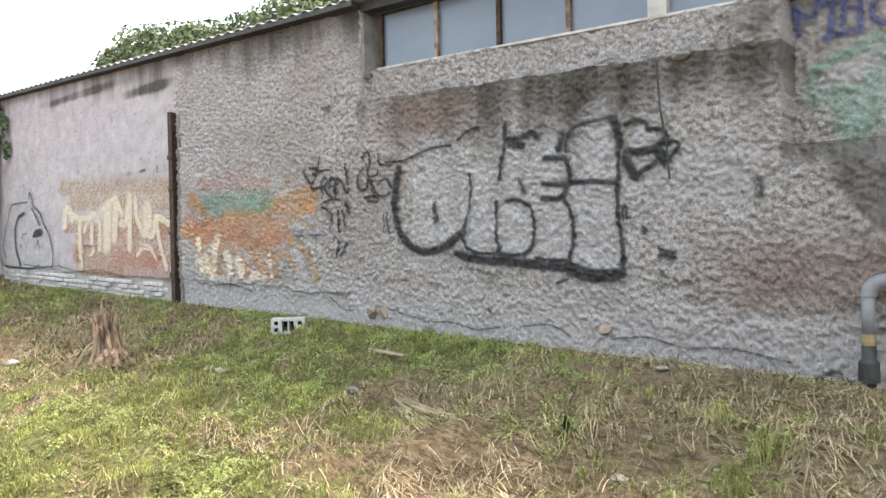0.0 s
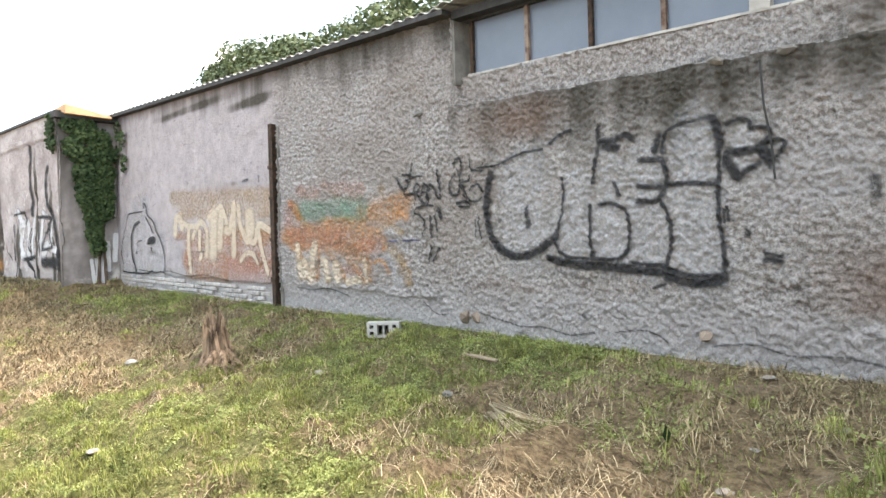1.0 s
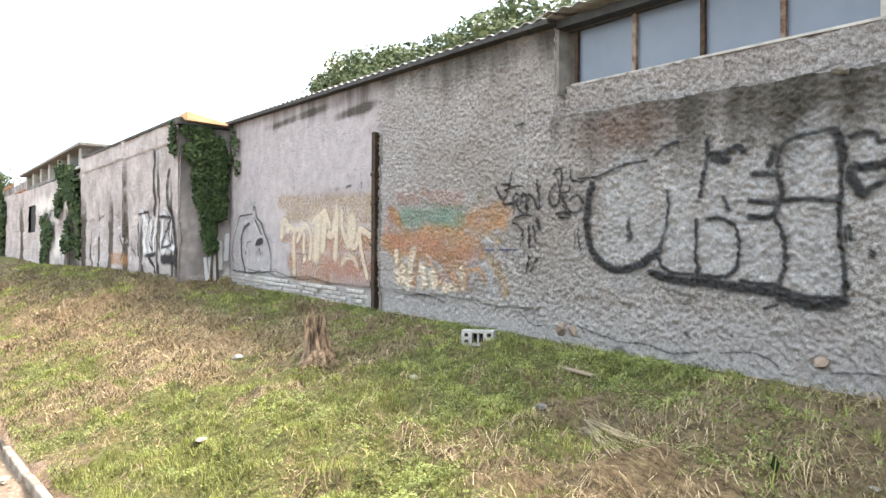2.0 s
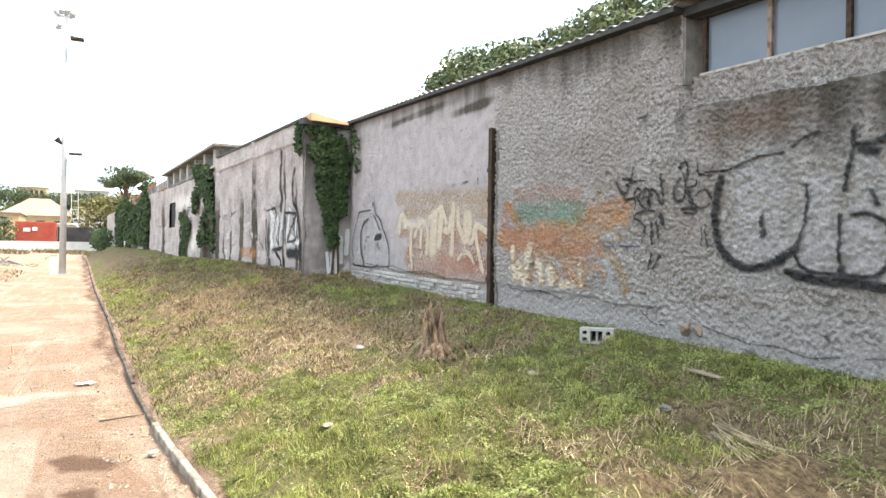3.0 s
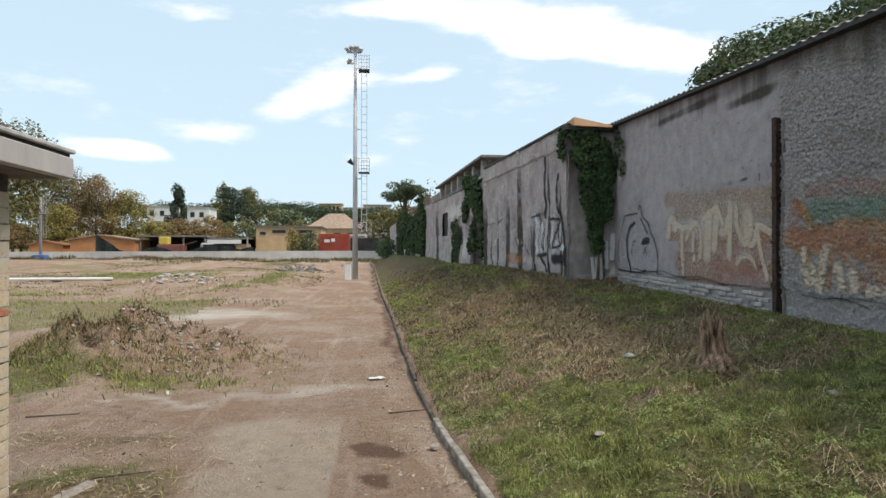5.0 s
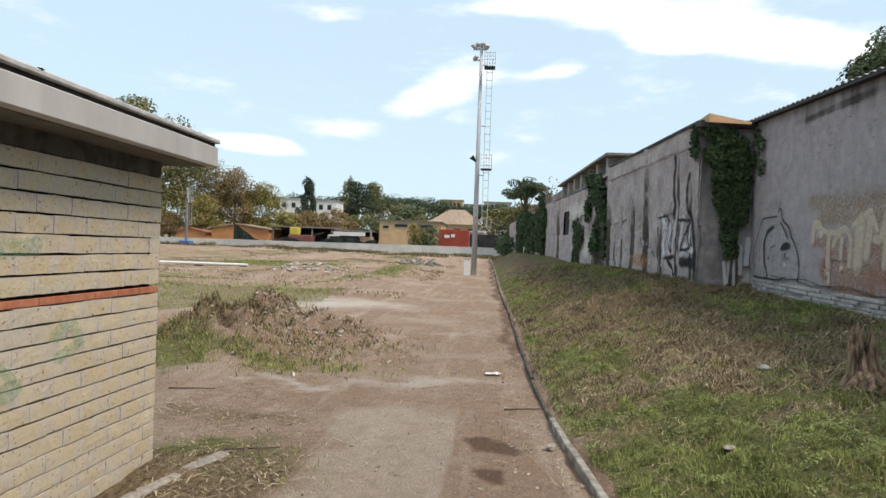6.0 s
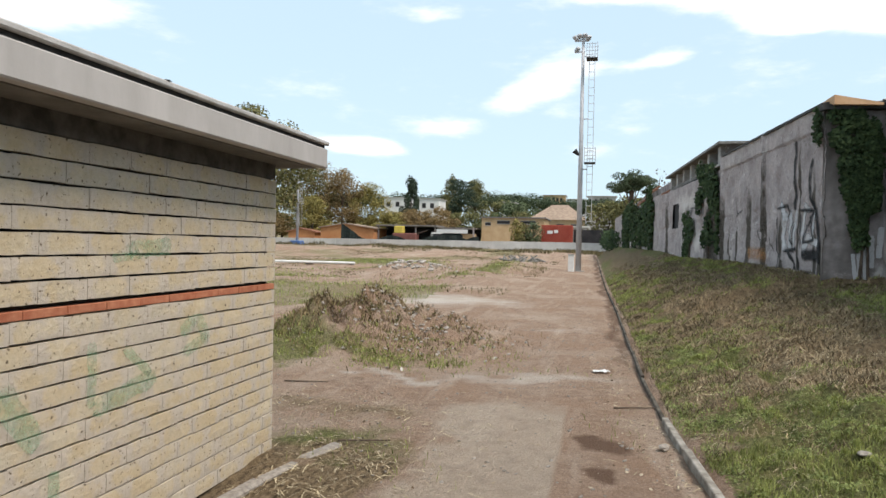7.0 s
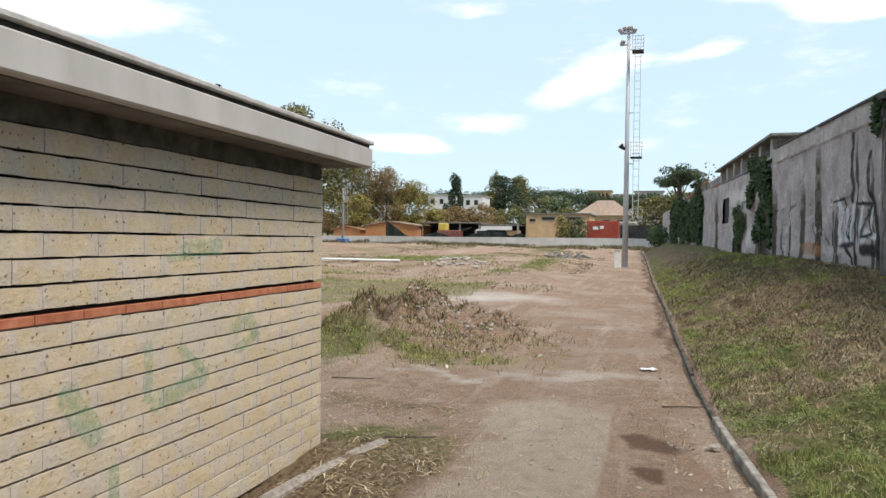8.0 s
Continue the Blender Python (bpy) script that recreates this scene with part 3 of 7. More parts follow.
def corrugated(name, y0, y1, x0, x1, z_at, rise, parent, pitch=0.19, amp=0.014, mat=None):
    n = int((y1 - y0) / pitch * 10)
    yy = np.linspace(y0, y1, n)
    zz = z_at(yy) + amp * np.sin(yy / pitch * 2 * math.pi)
    v, f = [], []
    for k, (x, dz) in enumerate(((x0, 0), (x1, rise), (x1, rise + 0.008), (x0, 0.008))):
        v += [(x, a, b + dz) for a, b in zip(yy, zz)]
    for i in range(n - 1):
        for k in range(4):
            a, b = k * n + i, ((k + 1) % 4) * n + i
            f.append((a, a + 1, b + 1, b))
    return mesh_of(name, v, f, mat or SHEET, parent)


shed_roof = thing("roof", (5.2, 7, 4.0), "corrugated fibre cement roof edge along the wall", "roof", kind="structure")
corrugated("roofing_sheet", 4.6, 14.1, 5.055, 8.5, lambda y: roof_z(y) + 0.035, 0.5, shed_roof)
corrugated("canopy_sheet", -6, 4.75, 5.0, 8.5, lambda y: roof_z(y) + 0.05, 0.5, shed_roof)
part("tarred_edge", slanted(4.66, 14.06, 5.04, 5.4, -0.03, 0.018, roof_z), TAR, shed_roof)
part("canopy_beam", slanted(-6, 4.66, 5.16, 5.3, -0.06, 0.02, roof_z), BLACK, shed_roof)

post = thing("steel_post", (5.13, 8.01, 0.88), "rusty dark steel post set in the wall", "post")
bm = boxes(((5.075, 7.975, 0.80), (5.085, 8.065, 3.30)), ((5.085, 8.015, 0.80), (5.19, 8.025, 3.30)), bevel=0.002)
for z in (1.2, 1.75, 2.3, 2.7):
    box(bm, (5.06, 7.965, z), (5.08, 8.075, z + 0.05 + 0.03 * math.sin(z * 7)), 0.004)
part("beam", bm, RUST, post)
part("mortar_flank", boxes(((5.14, 7.94, 0.8), (5.19, 7.97, 3.27)), ((5.14, 8.07, 0.8), (5.19, 8.10, 3.2)), bevel=0.01), CONCRETE_DARK, post)

# the return and the older wall beyond
wall_far = thing("wall_east", (4.15, 14, 1.1), "old grey rendered wall with peeling patches and ivy", "wall", kind="structure")
zs2 = axis((0.8, 4.7, 0.03))
ys2 = axis((14.0, 21, 0.03), (21, 27, 0.06), (27, 68, 0.3))
def far_top(y):
    return np.where(y < 22.3, 4.29 + 0.012 * (y - 14), np.where(y < 36, 4.05 + 0.012 * (y - 22), 4.3))
def far_depth(y, z):
    x = wall_x(y) + (fbm(y * 1.1, z * 1.1, 201) - 0.5) * 0.08 + (fbm(y * 5, z * 5, 203, 4) - 0.5) * 0.06
    band = z > np.where(y < 22.3, far_top(y) - 0.42, 99)
    x = x - np.where(band, 0.04, 0)
    peel = (fbm(y * 1.5, z * 1.5, 207) > 0.58) & (z < 2.6)
    for c in (17.9, 22.35):
        x = x - 0.06 * (np.abs(y - c) < 0.10)
    return x + np.where(peel, 0.03, 0)
def far_damp(y, z):
    d = 0
    for c, w, top in ((17.9, 0.2, 4.1), (22.4, 0.4, 3.4), (16.57, 0.16, 2.5), (15.37, 0.1, 4.1), (14.5, 0.09, 3.4), (14.1, 0.28, 2.0), (13.95, 0.1, 3.9), (24.0, 1.2, 4), (19.33, 0.28, 3.3), (20.6, 0.12, 3.0), (21.4, 0.14, 2.2), (28.5, 0.7, 3.6), (34, 0.6, 4.2), (40, 1.5, 5), (47, 2.5, 5)):
        d = d + bump_at(y, z, c, 1.0, w, top - 0.9, 4) * 0.9
    return d
plaster_sheet("render_coat", ys2, zs2, lambda y, z: (z < far_top(y)) & (z > foot_z(y) - 0.25) & ~((np.abs(y - 31.3) < 0.7) & (z > 2.45) & (z < 3.5)),
              far_depth, far_damp, None, lambda y, z: 0.6 * ((z > far_top(y) - 0.42) & (y < 22.3)) + bump_at(y, z, 26.5, 1.9, 1.2, 0.6) + bump_at(y, z, 29, 3.4, 5, 0.7) * 0.8 + bump_at(y, z, 50, 2.0, 12, 0.8) * 0.8, STAINED, wall_far)
bm = bmesh.new()
vs = [bm.verts.new(p) for y, x in ((14.3, 4.2), (68, 1.25)) for p in ((x + 0.08, y, 0.7), (x + 0.45, y, 0.7), (x + 0.45, y, 4.25), (x + 0.08, y, 4.25))]
for q in ((0, 1, 2, 3), (7, 6, 5, 4), (0, 4, 5, 1), (1, 5, 6, 2), (2, 6, 7, 3), (3, 7, 4, 0)):
    bm.faces.new([vs[i] for i in q])
part("wall_core", bm, DARK, wall_far)
ret = axis((4.12, 5.6, 0.05))
Y, Z = np.meshgrid(ret, axis((0.8, 4.35, 0.05)))
D = 14.03 + (fbm(Y * 4, Z * 4, 301) - 0.5) * 0.05
n, m = Y.shape[1], Y.shape[0]
idx = np.arange(n * m).reshape(m, n)
mesh_of("return_coat", np.stack([Y, D, Z], -1).reshape(-1, 3).tolist(), np.stack([idx[:-1, :-1], idx[:-1, 1:], idx[1:, 1:], idx[1:, :-1]], -1).reshape(-1, 4).tolist(), OLD, wall_far, smooth=True)
gable = thing("verge", (4.6, 13.9, 4.3), "orange brick verge over the step in the wall", "roof edge", kind="structure")
bm = bmesh.new()
vs = [bm.verts.new((x, y, z)) for y in (13.72, 14.5) for x, z in ((4.2, 4.25), (5.0, 4.22), (5.0, 4.26), (4.2, 4.42))]
for q in ((0, 1, 2, 3), (7, 6, 5, 4), (0, 4, 5, 1), (1, 5, 6, 2), (2, 6, 7, 3), (3, 7, 4, 0)):
    bm.faces.new([vs[i] for i in q])
part("brick_edge", bm, plain("pale_orange_brick", rgb(0.55, 0.32, 0.17), rgb(0.66, 0.42, 0.25), 8, 0.85), gable)
# near-black strip added under the verge in place of its shadow
part("eave_shadow_strip", boxes(((4.04, 13.82, 4.18), (5.2, 14.05, 4.27))), TAR, gable)
bm = bmesh.new()
vs = [bm.verts.new((float(wall_x(np.array(y))) + d, y, z + 0.012 * (y - 14))) for y in (14.0, 22.3) for d, z in ((-0.09, 4.28), (0.5, 4.34), (0.5, 4.40), (-0.09, 4.33))]
for q in ((0, 1, 2, 3), (7, 6, 5, 4), (0, 4, 5, 1), (1, 5, 6, 2), (2, 6, 7, 3), (3, 7, 4, 0)):
    bm.faces.new([vs[i] for i in q])
part("roof_edge", bm, TAR, wall_far)


def strip_along(y0, y1, d0, d1, z0, z1, zz0=None, zz1=None):
    bm = bmesh.new()
    vs = [bm.verts.new((float(wall_x(np.array(y))) + d, y, z)) for y, a, b in ((y0, z0, z1), (y1, zz0 if zz0 is not None else z0, zz1 if zz1 is not None else z1)) for d, z in ((d0, a), (d1, a), (d1, b), (d0, b))]
    for q in ((0, 1, 2, 3), (7, 6, 5, 4), (0, 4, 5, 1), (1, 5, 6, 2), (2, 6, 7, 3), (3, 7, 4, 0)):
        bm.faces.new([vs[i] for i in q])
    return bm


# low roof, clerestory and slit window further on
part("lean_roof", strip_along(22.3, 26.0, -0.1, 1.2, 4.15, 4.22, 4.1, 4.16), SHEET, wall_far)
part("slit_window", strip_along(30.7, 31.9, 0.05, 0.12, 2.45, 3.5), DARK, wall_far)
clere = thing("clerestory", (4.0, 28, 4.3), "raised clerestory with piers under a thin flat roof", "roof storey", kind="structure")
part("flat_roof", strip_along(23.6, 35.5, 0.1, 3.0, 4.98, 5.06), CONCRETE_DARK, clere)
part("back_wall", strip_along(23.9, 35.3, 1.2, 1.4, 4.0, 4.98), DARK, clere)
part("end_wall", strip_along(23.9, 24.1, 0.4, 3.0, 4.0, 4.98), OLD, clere)
part("low_parapet", strip_along(24.0, 35.3, 0.3, 0.45, 4.05, 4.45), CONCRETE_DARK, clere)
for i in range(7):
    y = 24.3 + i * 1.75
    part("pier", strip_along(y, y + 0.35, 0.3, 0.6, 4.1, 4.98), CONCRETE, clere)
tiled = thing("tiled_roof", (2.6, 42, 4.3), "red clay tile roof end behind ivy", "roof", kind="structure")
for i in range(10):
    part("tile_course", strip_along(37.0, 40.0, 0.1 + i * 0.14, 0.26 + i * 0.14, 4.25 + i * 0.1, 4.30 + i * 0.1), TILE, tiled)
for i in range(10):
    part("tile_course", strip_along(48.0, 52.0, 0.1 + i * 0.14, 0.26 + i * 0.14, 4.4 + i * 0.14, 4.46 + i * 0.14), TILE, tiled)
part("tiled_wall", strip_along(37.0, 66.0, 0.6, 0.9, 1.0, 5.0), OLD, tiled)

# ---- the block building ----
hut = thing("block_building", (-2.2, 4.7, 0.0), "low building of pale yellow tuff blocks under a concrete slab roof", "building")
BLOCK = plain("tuff_block", rgb(0.38, 0.315, 0.22), rgb(0.48, 0.42, 0.32), 16, 0.95, bump=0.5)
MORTAR = plain("mortar", rgb(0.40, 0.35, 0.285), rgb(0.52, 0.465, 0.39), 12, 0.95, bump=0.4)
ORANGE_BRICK = plain("orange_brick", rgb(0.36, 0.115, 0.06), rgb(0.50, 0.21, 0.12), 14, 0.9, bump=0.3)
part("inner_wall", boxes(((-7.0, -4.0, -0.2), (-2.215, 4.70, 2.16))), TAR, hut)
part("roof_slab", boxes(((-7.4, -4.4, 2.153), (-1.89, 5.04, 2.302)), bevel=0.008), FASCIA, hut)
# soffit tone: grime, plus the shade under the slab put into the colour
part("soffit", boxes(((-7.0, -4.2, 2.145), (-1.955, 4.97, 2.156)), bevel=0.002), plain("grimy_shaded_soffit", rgb(0.11, 0.105, 0.095), rgb(0.20, 0.19, 0.175), 4, 0.9), hut)
part("bitumen_joint", boxes(((-7.38, -4.38, 2.298), (-1.91, 5.02, 2.332))), TAR, hut)
part("roof_capping", boxes(((-7.4, -4.4, 2.33), (-1.88, 5.05, 2.36)), bevel=0.006), CAPPING, hut)

# ---- kerb ----
kerb = thing("kerb", (0.9, 5, 0), "weathered concrete kerb between track and bank", "kerb", kind="structure")
y = 0.6
i = 0
random.seed(4)
while y < 60:
    ln = 0.98 if y < 30 else 2.96
    x0, x1 = float(kerb_x(y)), float(kerb_x(y + ln))
    bm = bmesh.new()
    z = float(road_z(np.array(y + ln / 2)))
    box(bm, (-0.022 if y < 6.4 else -0.018, 0, -0.15), (0.036 if y < 6.4 else 0.02, ln, 0.055 + random.uniform(-0.02, 0.012)), 0.007)
    ob = part("kerb_stone", bm, KERBSTONE if y < 6.4 else KERB_EARTHY, kerb)
    ob.matrix_parent_inverse = Matrix.Identity(4)
    ob.matrix_basis = kerb.matrix_basis.inverted() @ Matrix.Translation((x0, y, z)) @ Matrix.Rotation(-math.atan2(x1 - x0, ln) + random.uniform(-0.008, 0.008), 4, "Z")
    y += ln + 0.02

# ---- paint on the walls ----
PAINT = {
    "INK": spray("black_spray", rgb(0.024, 0.024, 0.026), 0.70, 45, 0.7, 0.95),
    "THIN": spray("faded_black_spray", rgb(0.06, 0.06, 0.062), 0.56, 45, 0.7, 0.8),
    "FILL": spray("faded_silver_spray", rgb(0.46, 0.46, 0.475), 0.54, 60, 0.9, 0.42),
    "CHALK": spray("chalky_white_spray", rgb(0.60, 0.605, 0.62), 0.66, 40, 0.85, 0.9),
    "FADED": spray("worn_orange_wash", rgb(0.45, 0.22, 0.115), 0.47, 26, 0.8, 0.60),
    "OCHRE": spray("worn_ochre_wash", rgb(0.44, 0.28, 0.12), 0.44, 26, 0.8, 0.52),
    "WASH": spray("faded_orange_spray", rgb(0.52, 0.26, 0.11), 0.48, 50, 0.9, 0.60),
    "CREAM": spray("faded_cream_spray", rgb(0.58, 0.49, 0.39), 0.62, 50, 0.9, 0.84),
    "GREEN": spray("faded_green_spray", rgb(0.10, 0.29, 0.19), 0.42, 50, 0.8, 0.52),
    "PINK": spray("faded_red_spray", rgb(0.50, 0.22, 0.155), 0.40, 50, 0.85, 0.50),
    "BLUE": spray("blue_spray", rgb(0.075, 0.085, 0.19), 0.74, 40, 0.7, 0.85),
    "LIME": spray("faint_green_spray", rgb(0.22, 0.45, 0.26), 0.50, 30, 0.95, 0.30),
}


def brush_line(pts, width):
    """A smoothed line of close points along a stroke."""
    pts = [Vector(p) for p in pts]
    fine = []
    for a, b in zip(pts[:-1], pts[1:]):
        n = max(2, int((b - a).length / max(0.05, width * 0.3)))
        fine += [a.lerp(b, i / n) for i in range(n)]
    fine.append(pts[-1])
    for _ in range(2 if len(pts) > 2 else 0):
        fine = [fine[0]] + [(fine[i - 1] + fine[i] * 2 + fine[i + 1]) / 4 for i in range(1, len(fine) - 1)] + [fine[-1]]
    return fine


def stroke_faces(v, f, pts, width, put, rnd):
    """A ribbon of paint along a line, with an uneven edge and rounded ends."""
    fine = brush_line(pts, width)
    d0, d1 = (fine[0] - fine[1]).normalized(), (fine[-1] - fine[-2]).normalized()
    line = [(fine[0] + d0 * width * 0.4, 0.5), (fine[0] + d0 * width * 0.24, 0.85)] + [(p, 1.0) for p in fine] + [(fine[-1] + d1 * width * 0.24, 0.85), (fine[-1] + d1 * width * 0.4, 0.5)]
    base = len(v)
    for i, (p, k) in enumerate(line):
        q, r = line[max(0, i - 1)][0], line[min(len(line) - 1, i + 1)][0]
        t = (r - q).normalized()
        nrm = Vector((-t.y, t.x)) * width * 0.5 * k
        for s in (1, -1):
            v.append(put(p + nrm * s * rnd.uniform(0.82, 1.15)))
    for i in range(len(line) - 1):
        a = base + i * 2
        f.append((a, a + 1, a + 3, a + 2))


def sprayed(sheet, strokes, material, lift):
    """Paint on the lumps of a plaster sheet: a skin over the faces that the strokes reach."""
    co, faces = SHEETS[sheet]
    y, z = co[:, 1], co[:, 2]
    cover = np.zeros(len(co))
    ragged = (fbm(y * 14, z * 14, 811, 2) - 0.5) * 0.5 + (vnoise(y * 60, z * 60, 813) - 0.5) * 0.5
    for width, text in strokes:
        line = brush_line([tuple(float(c) for c in q.split()) for q in text.split(", ")], width)
        py, pz = [p.x for p in line], [p.y for p in line]
        r = width * 0.5
        near = np.nonzero((y > min(py) - r * 2) & (y < max(py) + r * 2) & (z > min(pz) - r * 2) & (z < max(pz) + r * 2))[0]
        if not len(near):
            continue
        d = np.full(len(near), 9.0)
        for a, b in zip(line[:-1], line[1:]):
            u = b - a
            t = np.clip(((y[near] - a.x) * u.x + (z[near] - a.y) * u.y) / max(u.length_squared, 1e-9), 0, 1)
            d = np.minimum(d, np.hypot(y[near] - a.x - t * u.x, z[near] - a.y - t * u.y))
        soft = min(0.016, r * 0.6) if r < 0.055 else r * 0.5
        cover[near] = np.maximum(cover[near], 1 - smooth01(d + ragged[near] * min(0.02, r * 0.5), r - soft, r + soft))
    cover *= np.clip(1.25 - 0.6 * lumps_at(y, z), 0.3, 1)
    used = faces[(cover[faces] > 0.02).any(1)]
    ids, flat = np.unique(used, return_inverse=True)
    skin = co[ids].copy()
    skin[:, 0] -= lift
    ob = quad_mesh("graffiti", skin, flat.reshape(-1, 4), material)
    at = ob.data.attributes.new("cover", "FLOAT", "POINT")
    at.data.foreach_set("value", cover[ids].astype(np.float32))
    return ob


